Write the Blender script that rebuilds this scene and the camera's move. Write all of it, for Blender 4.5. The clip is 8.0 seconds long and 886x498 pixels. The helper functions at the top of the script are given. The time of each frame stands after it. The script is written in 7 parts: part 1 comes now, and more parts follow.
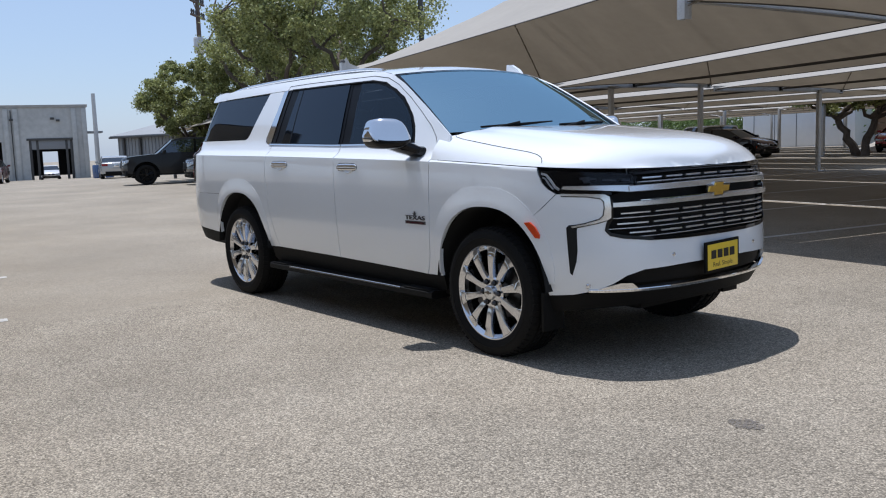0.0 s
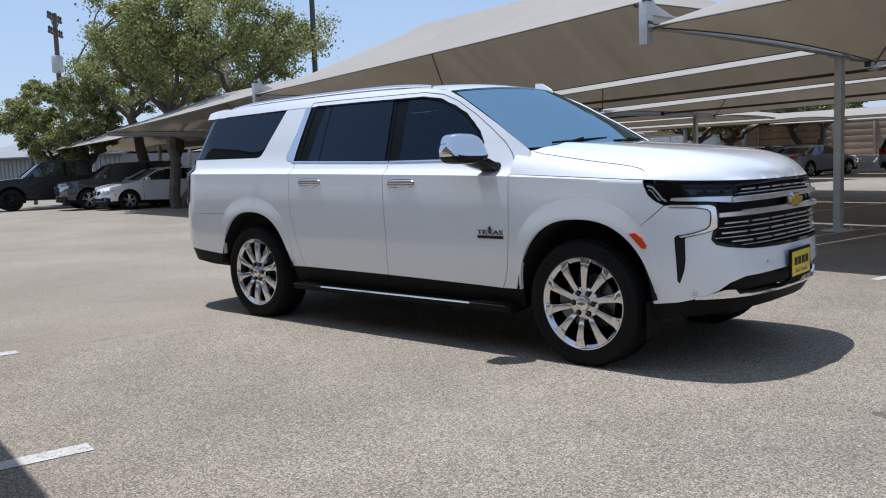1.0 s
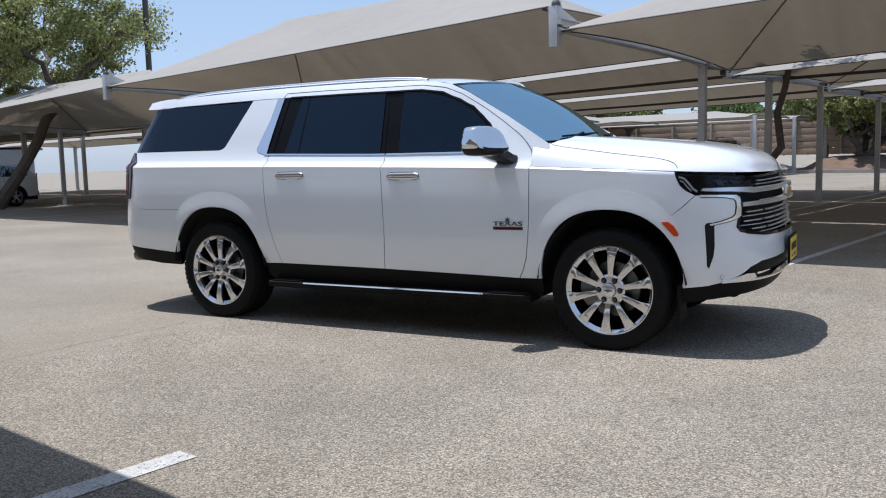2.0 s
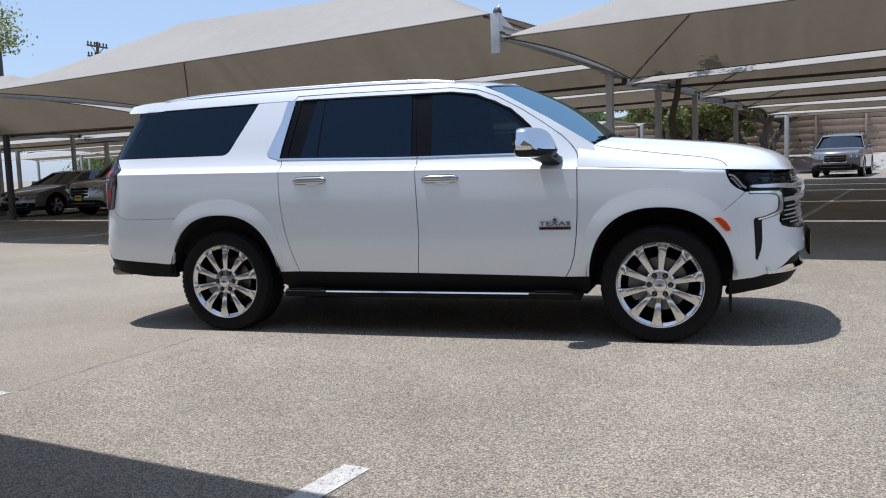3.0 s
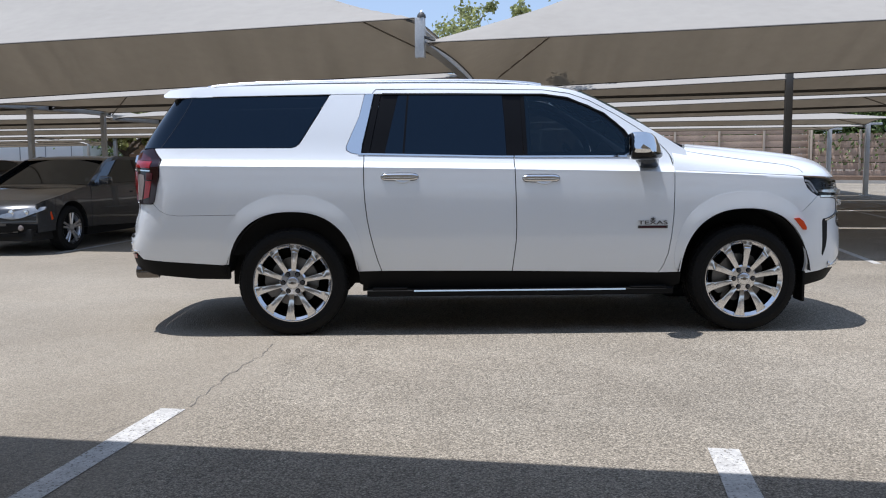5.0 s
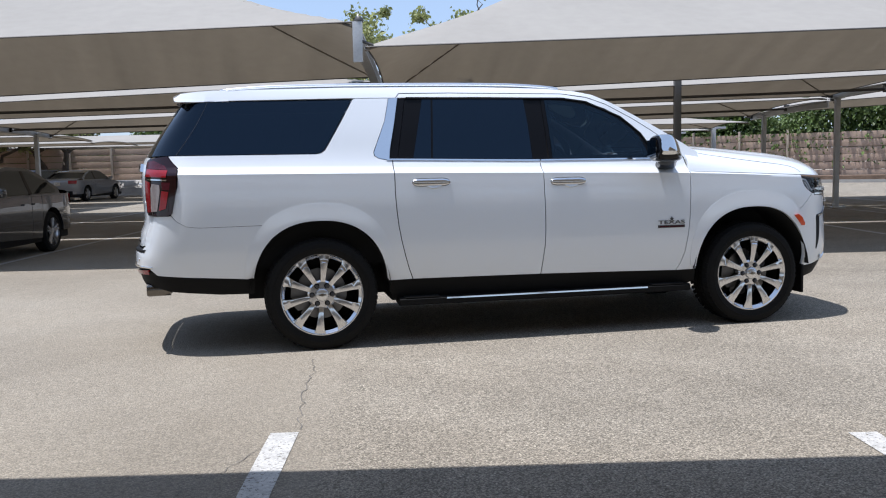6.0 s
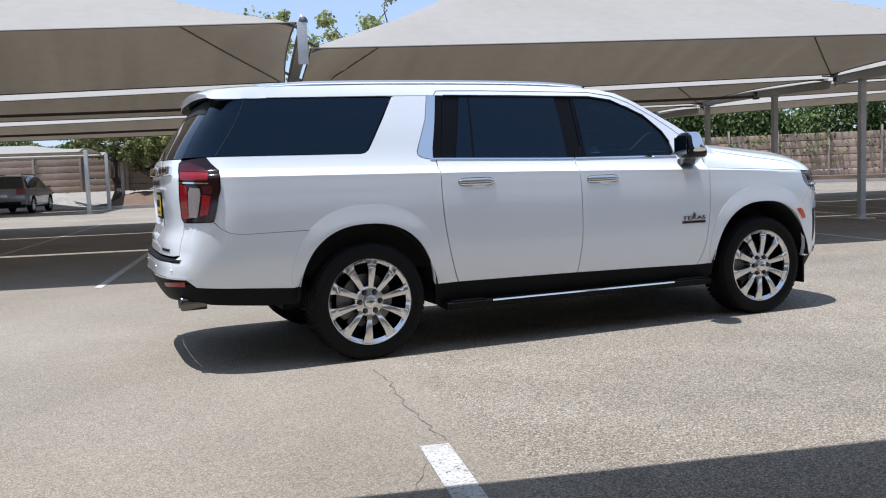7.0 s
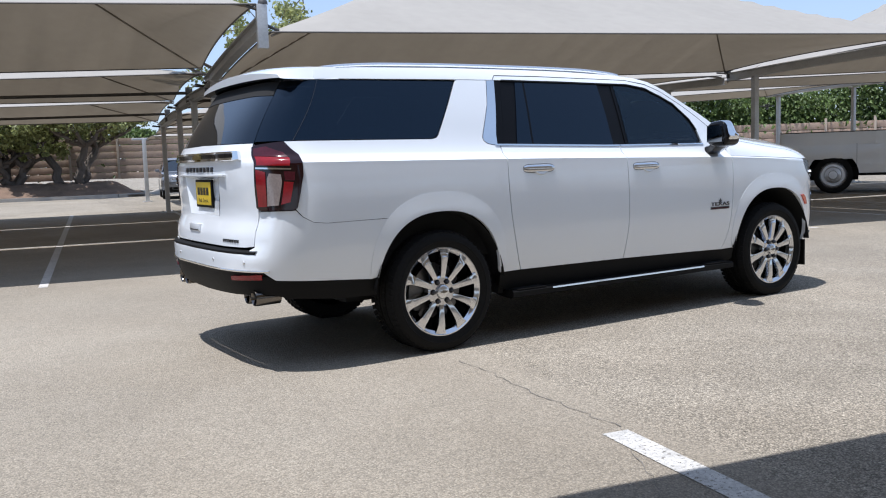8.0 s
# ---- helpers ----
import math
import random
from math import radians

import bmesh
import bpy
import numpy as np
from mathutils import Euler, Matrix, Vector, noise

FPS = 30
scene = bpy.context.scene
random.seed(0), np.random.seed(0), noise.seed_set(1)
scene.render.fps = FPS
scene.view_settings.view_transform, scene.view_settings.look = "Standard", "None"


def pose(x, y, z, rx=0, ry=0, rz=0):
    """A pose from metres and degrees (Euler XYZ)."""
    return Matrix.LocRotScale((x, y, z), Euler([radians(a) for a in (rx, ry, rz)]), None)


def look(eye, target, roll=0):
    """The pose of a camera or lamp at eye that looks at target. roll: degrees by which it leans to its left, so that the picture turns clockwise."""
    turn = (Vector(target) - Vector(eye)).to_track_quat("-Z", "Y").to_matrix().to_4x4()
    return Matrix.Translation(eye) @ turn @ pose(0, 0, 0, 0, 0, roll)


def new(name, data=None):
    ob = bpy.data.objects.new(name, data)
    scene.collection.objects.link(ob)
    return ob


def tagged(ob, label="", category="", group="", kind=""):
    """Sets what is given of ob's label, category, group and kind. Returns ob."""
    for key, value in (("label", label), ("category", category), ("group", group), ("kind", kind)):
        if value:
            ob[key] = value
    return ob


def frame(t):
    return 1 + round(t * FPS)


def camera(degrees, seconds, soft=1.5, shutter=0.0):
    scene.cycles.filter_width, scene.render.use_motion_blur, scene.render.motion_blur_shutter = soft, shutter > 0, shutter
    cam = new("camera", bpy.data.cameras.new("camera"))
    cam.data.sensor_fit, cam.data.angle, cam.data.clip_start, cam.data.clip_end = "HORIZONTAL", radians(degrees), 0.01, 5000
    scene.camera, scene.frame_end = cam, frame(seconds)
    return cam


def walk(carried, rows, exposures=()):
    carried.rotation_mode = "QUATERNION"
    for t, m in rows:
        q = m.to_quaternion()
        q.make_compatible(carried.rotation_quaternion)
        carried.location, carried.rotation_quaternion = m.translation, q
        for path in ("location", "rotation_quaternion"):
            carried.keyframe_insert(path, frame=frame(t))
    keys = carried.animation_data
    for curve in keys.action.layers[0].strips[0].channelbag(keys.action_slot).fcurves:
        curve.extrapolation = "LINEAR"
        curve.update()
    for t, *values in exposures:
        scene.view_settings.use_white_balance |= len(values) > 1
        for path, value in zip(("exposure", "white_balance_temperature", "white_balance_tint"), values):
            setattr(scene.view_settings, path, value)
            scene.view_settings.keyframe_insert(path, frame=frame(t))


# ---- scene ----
# ---------------------------------------------------------------- camera and its walk
cam = camera(53.5, 8.0, soft=1.1)
PATH = [
    (0, (7.449, -4.514, 1.343), (5.89, -3.285, 1.098), -1.9),
    (0.5, (6.968, -5.077, 1.351), (5.51, -3.728, 1.118), -2.3),
    (1, (6.434, -5.619, 1.333), (5.101, -4.142, 1.131), -2.0),
    (1.5, (5.87, -6.1, 1.32), (4.716, -4.48, 1.11), -1.5),
    (3, (3.89, -7.068, 1.313), (3.261, -5.18, 1.109), -2.2),
    (3.5, (3.2, -7.29, 1.309), (2.727, -5.358, 1.099), -1.9),
    (4, (2.47, -7.443, 1.297), (2.151, -5.48, 1.085), -1.7),
    (4.5, (1.735, -7.549, 1.301), (1.595, -5.564, 1.1), -0.8),
    (6, (-0.443, -7.273, 1.312), (-0.03, -5.326, 1.121), -1.2),
    (6.5, (-1.158, -6.999, 1.29), (-0.542, -5.105, 1.108), -1.8),
    (7, (-1.812, -6.658, 1.271), (-1.048, -4.818, 1.094), -2.0),
    (7.5, (-2.479, -6.29, 1.27), (-1.538, -4.538, 1.06), -1.8),
    (8, (-3.098, -5.827, 1.27), (-2.025, -4.151, 1.067), -1.9),
]
walk(cam, [(t, look(eye, target, roll)) for t, eye, target, roll in PATH],
     [(0, 0.0, 5900, 13), (1.5, 0.06, 5890, 13), (3.5, 0.14, 5880, 13), (4.5, 0.16, 5890, 13), (6.5, 0.28, 5890, 13), (8, 0.32, 5900, 13)])
# ---------------------------------------------------------------- sky, sun, exposure
SUN_WAY = Vector((0.25, 0.012, -1.0)).normalized()
sun_data = bpy.data.lights.new("sun", "SUN")
sun_data.energy, sun_data.angle, sun_data.color = 4.6, radians(0.6), (1.0, 0.945, 0.865)
sun = new("sun", sun_data)
sun.matrix_world = look(Vector((0, 0, 60)) - SUN_WAY * 5, Vector((0, 0, 60)))
sky_world = bpy.data.worlds.new("sky")
scene.world = sky_world
sky_world.use_nodes = True
sky_nodes, sky_links = sky_world.node_tree.nodes, sky_world.node_tree.links
sky_tex = sky_nodes.new("ShaderNodeTexSky")
sky_tex.sky_type, sky_tex.sun_disc = "NISHITA", False
sky_tex.sun_elevation = math.asin(-SUN_WAY.z)
sky_tex.sun_rotation = math.atan2(-SUN_WAY.x, -SUN_WAY.y)
sky_tex.air_density, sky_tex.dust_density, sky_tex.ozone_density, sky_tex.altitude = 1.0, 0.8, 2.5, 200
haze = sky_nodes.new("ShaderNodeMix")
haze.data_type = "RGBA"
haze.inputs["Factor"].default_value = 0.5
haze.inputs["B"].default_value = (5.15, 6.3, 7.9, 1)
sky_links.new(sky_tex.outputs[0], haze.inputs["A"])
sky_links.new(haze.outputs["Result"], sky_nodes["Background"].inputs[0])
sky_nodes["Background"].inputs[1].default_value = 0.110
# ---------------------------------------------------------------- materials
def shader(name):
    m = bpy.data.materials.new(name)
    m.use_nodes = True
    n, l = m.node_tree.nodes, m.node_tree.links
    return m, n, l, n["Principled BSDF"]


def mat(name, color, rough=0.5, metal=0.0, vary=0.12, scale=3.0, fine=60.0, bump=0.0, bump_scale=None, coat=0.0, spec=0.5, coords="Object"):
    """A surface with two scales of colour variation and fine relief; scales are in cycles per metre."""
    m, n, l, b = shader(name)
    tc = n.new("ShaderNodeTexCoord")
    big, small = n.new("ShaderNodeTexNoise"), n.new("ShaderNodeTexNoise")
    big.inputs["Scale"].default_value, small.inputs["Scale"].default_value = scale, fine
    big.inputs["Detail"].default_value, small.inputs["Detail"].default_value = 4, 3
    for t in (big, small):
        l.new(tc.outputs[coords], t.inputs["Vector"])
    add = n.new("ShaderNodeMath")
    add.operation = "ADD"
    l.new(big.outputs[0], add.inputs[0])
    l.new(small.outputs[0], add.inputs[1])
    ramp = n.new("ShaderNodeMapRange")
    ramp.inputs[1].default_value, ramp.inputs[2].default_value = 0.6, 1.4
    ramp.inputs[3].default_value, ramp.inputs[4].default_value = 1 - vary, 1 + vary
    l.new(add.outputs[0], ramp.inputs[0])
    mul = n.new("ShaderNodeVectorMath")
    mul.operation = "SCALE"
    mul.inputs[0].default_value = color
    l.new(ramp.outputs[0], mul.inputs["Scale"])
    l.new(mul.outputs[0], b.inputs["Base Color"])
    b.inputs["Roughness"].default_value, b.inputs["Metallic"].default_value = rough, metal
    b.inputs["Specular IOR Level"].default_value = spec
    if coat:
        b.inputs["Coat Weight"].default_value, b.inputs["Coat Roughness"].default_value = coat, 0.03
    if bump:
        bp, bn = n.new("ShaderNodeBump"), n.new("ShaderNodeTexNoise")
        bn.inputs["Scale"].default_value, bn.inputs["Detail"].default_value = bump_scale or fine, 3
        l.new(tc.outputs[coords], bn.inputs["Vector"])
        bp.inputs["Strength"].default_value, bp.inputs["Distance"].default_value = 1.0, bump
        l.new(bn.outputs[0], bp.inputs["Height"])
        l.new(bp.outputs[0], b.inputs["Normal"])
    return m


def asphalt():
    """Worn chip-seal paving: pale rounded aggregate in a grey-tan binder, with broad stains."""
    m, n, l, b = shader("chip_seal_asphalt")
    tc = n.new("ShaderNodeTexCoord")

    def noise_tex(scale, detail, rough=0.55):
        t = n.new("ShaderNodeTexNoise")
        t.inputs["Scale"].default_value, t.inputs["Detail"].default_value, t.inputs["Roughness"].default_value = scale, detail, rough
        l.new(tc.outputs["Object"], t.inputs["Vector"])
        return t

    def remap(src, a, z, lo, hi):
        r = n.new("ShaderNodeMapRange")
        for i, v in enumerate((a, z, lo, hi)):
            r.inputs[i + 1].default_value = v
        l.new(src, r.inputs[0])
        return r.outputs[0]

    def times(a, bb):
        q = n.new("ShaderNodeMath")
        q.operation = "MULTIPLY"
        l.new(a, q.inputs[0])
        l.new(bb, q.inputs[1])
        return q.outputs[0]

    chips = n.new("ShaderNodeTexVoronoi")
    chips.inputs["Scale"].default_value = 120
    l.new(tc.outputs["Object"], chips.inputs["Vector"])
    sep = n.new("ShaderNodeSeparateColor")
    l.new(chips.outputs["Color"], sep.inputs[0])
    tone = remap(sep.outputs[0], 0, 1, 0.58, 1.42)
    gap = remap(chips.outputs["Distance"], 0.35, 0.75, 1.0, 0.55)
    broad = remap(noise_tex(0.35, 5).outputs[0], 0.3, 0.72, 0.82, 1.14)
    patch = remap(noise_tex(1.6, 6, 0.65).outputs[0], 0.3, 0.7, 0.88, 1.1)
    mid = remap(noise_tex(40, 3).outputs[0], 0.3, 0.7, 0.88, 1.12)
    pits = remap(noise_tex(75, 2, 0.6).outputs[0], 0.60, 0.70, 1.0, 0.50)
    glints = remap(sep.outputs[1], 0.90, 0.95, 1.0, 1.35)
    k = times(times(times(tone, gap), times(broad, patch)), times(mid, times(pits, glints)))
    # beyond a ragged seam lies older paving, worn smoother and paler
    axes = n.new("ShaderNodeSeparateXYZ")
    l.new(tc.outputs["Object"], axes.inputs[0])
    edge = n.new("ShaderNodeMath")
    edge.operation = "MULTIPLY_ADD"
    edge.inputs[1].default_value = 0.5
    l.new(noise_tex(1.1, 6, 0.7).outputs[0], edge.inputs[0])
    l.new(axes.outputs[0], edge.inputs[2])
    slant = n.new("ShaderNodeMath")
    slant.operation = "MULTIPLY_ADD"
    slant.inputs[1].default_value = -0.13
    l.new(axes.outputs[1], slant.inputs[0])
    l.new(edge.outputs[0], slant.inputs[2])
    old = remap(slant.outputs[0], 0.64, 0.42, 0.0, 0.55)
    worn = times(times(broad, remap(noise_tex(14, 5, 0.7).outputs[0], 0.25, 0.75, 0.86, 1.06)), remap(sep.outputs[0], 0, 1, 0.80, 1.06))
    wear_mix = n.new("ShaderNodeMix")
    l.new(old, wear_mix.inputs[0])
    l.new(k, wear_mix.inputs[2])
    l.new(worn, wear_mix.inputs[3])
    k = wear_mix.outputs[0]
    warm = n.new("ShaderNodeMix")
    warm.data_type = "RGBA"
    warm.inputs["A"].default_value, warm.inputs["B"].default_value = (0.352, 0.306, 0.240, 1), (0.322, 0.292, 0.240, 1)
    l.new(noise_tex(0.8, 4).outputs[0], warm.inputs["Factor"])
    mul = n.new("ShaderNodeVectorMath")
    mul.operation = "SCALE"
    l.new(warm.outputs["Result"], mul.inputs[0])
    l.new(k, mul.inputs["Scale"])
    l.new(mul.outputs[0], b.inputs["Base Color"])
    b.inputs["Roughness"].default_value, b.inputs["Specular IOR Level"].default_value = 0.9, 0.25
    bp = n.new("ShaderNodeBump")
    bp.invert = True
    bp.inputs["Strength"].default_value, bp.inputs["Distance"].default_value = 0.8, 0.006
    l.new(chips.outputs["Distance"], bp.inputs["Height"])
    l.new(bp.outputs[0], b.inputs["Normal"])
    return m


def fabric():
    """Knitted shade cloth, which lets a little light through."""
    m = mat("shade_cloth", (0.335, 0.318, 0.288), 0.85, vary=0.07, scale=0.5, fine=5.0, bump=0.0008, bump_scale=1.2, spec=0.2)
    n, l = m.node_tree.nodes, m.node_tree.links
    b = n["Principled BSDF"]
    tc, turn, streak, span, tone = (n.new("ShaderNode" + k) for k in ("TexCoord", "Mapping", "TexNoise", "MapRange", "VectorMath"))
    turn.inputs["Rotation"].default_value = (0, 0, radians(11))
    turn.inputs["Scale"].default_value = (2.2, 0.16, 0.3)
    streak.inputs["Scale"].default_value, streak.inputs["Detail"].default_value, streak.inputs["Roughness"].default_value = 1.0, 6, 0.68
    span.inputs[1].default_value, span.inputs[2].default_value, span.inputs[3].default_value, span.inputs[4].default_value = 0.3, 0.7, 0.78, 1.14
    tone.operation = "SCALE"
    tone.inputs[0].default_value = (0.58, 0.47, 0.33)
    l.new(tc.outputs["Object"], turn.inputs["Vector"])
    l.new(turn.outputs[0], streak.inputs["Vector"])
    l.new(streak.outputs[0], span.inputs[0])
    l.new(span.outputs[0], tone.inputs["Scale"])
    trans, mix = n.new("ShaderNodeBsdfTranslucent"), n.new("ShaderNodeMixShader")
    l.new(tone.outputs[0], trans.inputs[0])
    mix.inputs[0].default_value = 0.095
    l.new(b.outputs[0], mix.inputs[1])
    l.new(trans.outputs[0], mix.inputs[2])
    l.new(mix.outputs[0], n["Material Output"].inputs[0])
    return m


def leaves(name, color):
    m, n, l, b = shader(name)
    geo, hsv, mix = n.new("ShaderNodeNewGeometry"), n.new("ShaderNodeMapRange"), n.new("ShaderNodeVectorMath")
    hsv.inputs[3].default_value, hsv.inputs[4].default_value = 0.55, 1.6
    l.new(geo.outputs["Random Per Island"], hsv.inputs[0])
    mix.operation = "SCALE"
    mix.inputs[0].default_value = color
    l.new(hsv.outputs[0], mix.inputs["Scale"])
    l.new(mix.outputs[0], b.inputs["Base Color"])
    b.inputs["Roughness"].default_value = 0.55
    trans, blend = n.new("ShaderNodeBsdfTranslucent"), n.new("ShaderNodeMixShader")
    l.new(mix.outputs[0], trans.inputs[0])
    blend.inputs[0].default_value = 0.3
    l.new(b.outputs[0], blend.inputs[1])
    l.new(trans.outputs[0], blend.inputs[2])
    l.new(blend.outputs[0], n["Material Output"].inputs[0])
    return m


def tinted_glass(name, color, rough=0.02, alpha=0.12, ior=1.5, tint=(1, 1, 1), see=(0.30, 0.35, 0.38)):
    """Privacy glass: mostly a dark gloss with a little see-through."""
    m, n, l, b = shader(name)
    b.inputs["Base Color"].default_value = (*color, 1)
    b.inputs["Roughness"].default_value, b.inputs["IOR"].default_value = rough, ior
    b.inputs["Specular Tint"].default_value = (*tint, 1)
    clear, mix = n.new("ShaderNodeBsdfTransparent"), n.new("ShaderNodeMixShader")
    clear.inputs[0].default_value = (*see, 1)
    mix.inputs[0].default_value = alpha
    l.new(b.outputs[0], mix.inputs[1])
    l.new(clear.outputs[0], mix.inputs[2])
    l.new(mix.outputs[0], n["Material Output"].inputs[0])
    return m


ASPHALT = asphalt()
CLOTH = fabric()
LINE_PAINT = mat("worn_line_paint", (0.50, 0.49, 0.465), 0.8, vary=0.34, scale=9, fine=70, bump=0.004)
def wear(m, scale, lo, hi):
    """Lets the paving show through where the paint has gone."""
    n, l = m.node_tree.nodes, m.node_tree.links
    tc, holes, edge = n.new("ShaderNodeTexCoord"), n.new("ShaderNodeTexNoise"), n.new("ShaderNodeMapRange")
    holes.inputs["Scale"].default_value, holes.inputs["Detail"].default_value, holes.inputs["Roughness"].default_value = scale, 5, 0.7
    edge.inputs[1].default_value, edge.inputs[2].default_value = lo, hi
    clear, mix = n.new("ShaderNodeBsdfTransparent"), n.new("ShaderNodeMixShader")
    l.new(tc.outputs["Object"], holes.inputs["Vector"])
    l.new(holes.outputs[0], edge.inputs[0])
    l.new(edge.outputs[0], mix.inputs[0])
    l.new(n["Principled BSDF"].outputs[0], mix.inputs[1])
    l.new(clear.outputs[0], mix.inputs[2])
    l.new(mix.outputs[0], n["Material Output"].inputs[0])


wear(LINE_PAINT, 55, 0.57, 0.64)
OLD_LINE = mat("faded_line_paint", (0.50, 0.48, 0.45), 0.85, vary=0.35, scale=7, fine=60)
wear(OLD_LINE, 40, 0.58, 0.68)
CRACK = mat("tarry_crack", (0.15, 0.138, 0.122), 0.95, vary=0.3, scale=12, fine=90)
STAIN = mat("oil_stain", (0.15, 0.135, 0.12), 0.9, vary=0.35, scale=9, fine=120)
wear(STAIN, 95, 0.44, 0.56)
STEEL = mat("galvanised_steel", (0.50, 0.50, 0.49), 0.5, 0.3, vary=0.15, scale=4, fine=40)
DARK_STEEL = mat("dark_painted_steel", (0.07, 0.068, 0.065), 0.55, 0.2, vary=0.15)
CABLE = mat("cable_steel", (0.10, 0.095, 0.09), 0.6, 0.4)
SEAM = mat("seam_webbing", (0.20, 0.175, 0.145), 0.8, vary=0.15)
CONCRETE = mat("cast_concrete", (0.36, 0.345, 0.32), 0.9, vary=0.22, scale=2.5, fine=45, bump=0.004)
DARK_CONCRETE = mat("stained_concrete", (0.16, 0.145, 0.125), 0.9, vary=0.25, scale=2.5, fine=45, bump=0.004)
SOIL = mat("mulch_soil", (0.17, 0.115, 0.08), 0.95, vary=0.45, scale=2.0, fine=25, bump=0.02)
BARK = mat("oak_bark", (0.115, 0.095, 0.078), 0.95, vary=0.35, scale=5, fine=35, bump=0.02, bump_scale=14)
OAK_LEAF = leaves("oak_leaf", (0.255, 0.275, 0.102))
BUSH_LEAF = leaves("hedge_leaf", (0.105, 0.155, 0.042))
FENCE_WOOD = mat("weathered_fence_board", (0.40, 0.295, 0.225), 0.85, vary=0.28, scale=1.5, fine=22, bump=0.004)
FENCE_POST = mat("fence_post_wood", (0.42, 0.35, 0.28), 0.85, vary=0.2, scale=2)
STUCCO = mat("painted_block_wall", (0.47, 0.47, 0.45), 0.9, vary=0.16, scale=0.5, fine=3, bump=0.004)
SHED_METAL = mat("ribbed_shed_metal", (0.25, 0.26, 0.27), 0.6, 0.3, vary=0.1, scale=0.5)
DARK_INSIDE = mat("dark_interior", (0.03, 0.03, 0.03), 0.9)
POLE_WOOD = mat("creosoted_pole", (0.12, 0.09, 0.07), 0.9, vary=0.25)
# ---------------------------------------------------------------- mesh tools
ROW = radians(-11.0)
U_AXIS = Vector((math.cos(ROW), math.sin(ROW), 0))
V_AXIS = Vector((-math.sin(ROW), math.cos(ROW), 0))


def fall(x, y):
    """The lot drops a little towards the far buildings."""
    d = max(0.0, -x - 10.0)
    return -0.00022 * d * d if d < 80 else -0.00022 * 6400 - 0.0352 * (d - 80) * 0.2


def uv(u, v, z=0.0):
    p = U_AXIS * u + V_AXIS * v
    return Vector((p.x, p.y, z + fall(p.x, p.y)))


def smooth(ob, angle=40):
    me = ob.data
    me.polygons.foreach_set("use_smooth", [True] * len(me.polygons))
    me.set_sharp_from_angle(angle=radians(angle))
    return ob


def part(name, bm, material, parent=None, label="", flat=False, angle=38):
    """Links a bmesh as one mesh object, under a thing or a part."""
    bmesh.ops.recalc_face_normals(bm, faces=bm.faces)
    me = bpy.data.meshes.new(name)
    bm.to_mesh(me)
    bm.free()
    for q in material if isinstance(material, (list, tuple)) else (material,):
        me.materials.append(q)
    ob = new(name, me)
    ob.parent = parent
    if label:
        ob["label"] = label
    if not flat:
        smooth(ob, angle)
    return ob


def thing(name, m=None, label="", category="", group="", kind=""):
    ob = new(name)
    ob.empty_display_size = 0.2
    if m is not None:
        ob.matrix_world = m
    return tagged(ob, label, category, group, kind)


def box(bm, x0, x1, y0, y1, z0, z1, bevel=0.0):
    geo = bmesh.ops.create_cube(bm, size=1.0)
    vs = geo["verts"]
    for v in vs:
        v.co = Vector(((x0 + x1) / 2 + v.co.x * (x1 - x0), (y0 + y1) / 2 + v.co.y * (y1 - y0), (z0 + z1) / 2 + v.co.z * (z1 - z0)))
    if bevel:
        es = list({e for v in vs for e in v.link_edges})
        bmesh.ops.bevel(bm, geom=es, offset=bevel, segments=2, affect="EDGES", profile=0.6)
    return vs


def boxes(*rows, bevel=0.0):
    bm = bmesh.new()
    for r in rows:
        box(bm, *r, bevel=bevel)
    return bm


def tube(bm, pts, radius, sides=8, cap=True):
    """A round bar along points; radius is a number or one for each point."""
    pts = [Vector(p) for p in pts]
    rs = radius if isinstance(radius, (list, tuple)) else [radius] * len(pts)
    rings = []
    side = None
    for i, p in enumerate(pts):
        way = (pts[min(i + 1, len(pts) - 1)] - pts[max(i - 1, 0)]).normalized()
        ref = side if side is not None else (Vector((0, 0, 1)) if abs(way.z) < 0.9 else Vector((1, 0, 0)))
        a = way.cross(ref).normalized()
        if side is not None:
            a = (side - way * side.dot(way)).normalized()
        b = way.cross(a)
        side = a
        rings.append([bm.verts.new(p + (a * math.cos(2 * math.pi * k / sides) + b * math.sin(2 * math.pi * k / sides)) * rs[i]) for k in range(sides)])
    for r0, r1 in zip(rings, rings[1:]):
        for k in range(sides):
            bm.faces.new((r0[k], r0[(k + 1) % sides], r1[(k + 1) % sides], r1[k]))
    if cap:
        bm.faces.new(rings[0][::-1])
        bm.faces.new(rings[-1])
    return rings


def prism(bm, outline, axis, a, b):
    """A solid from a closed outline of (p, q) pairs, pushed along axis from a to b."""
    def put(p, q, w):
        return {"x": (w, p, q), "y": (p, w, q), "z": (p, q, w)}[axis]
    lo = [bm.verts.new(put(p, q, a)) for p, q in outline]
    hi = [bm.verts.new(put(p, q, b)) for p, q in outline]
    n = len(outline)
    for i in range(n):
        bm.faces.new((lo[i], lo[(i + 1) % n], hi[(i + 1) % n], hi[i]))
    bm.faces.new(lo[::-1])
    bm.faces.new(hi)


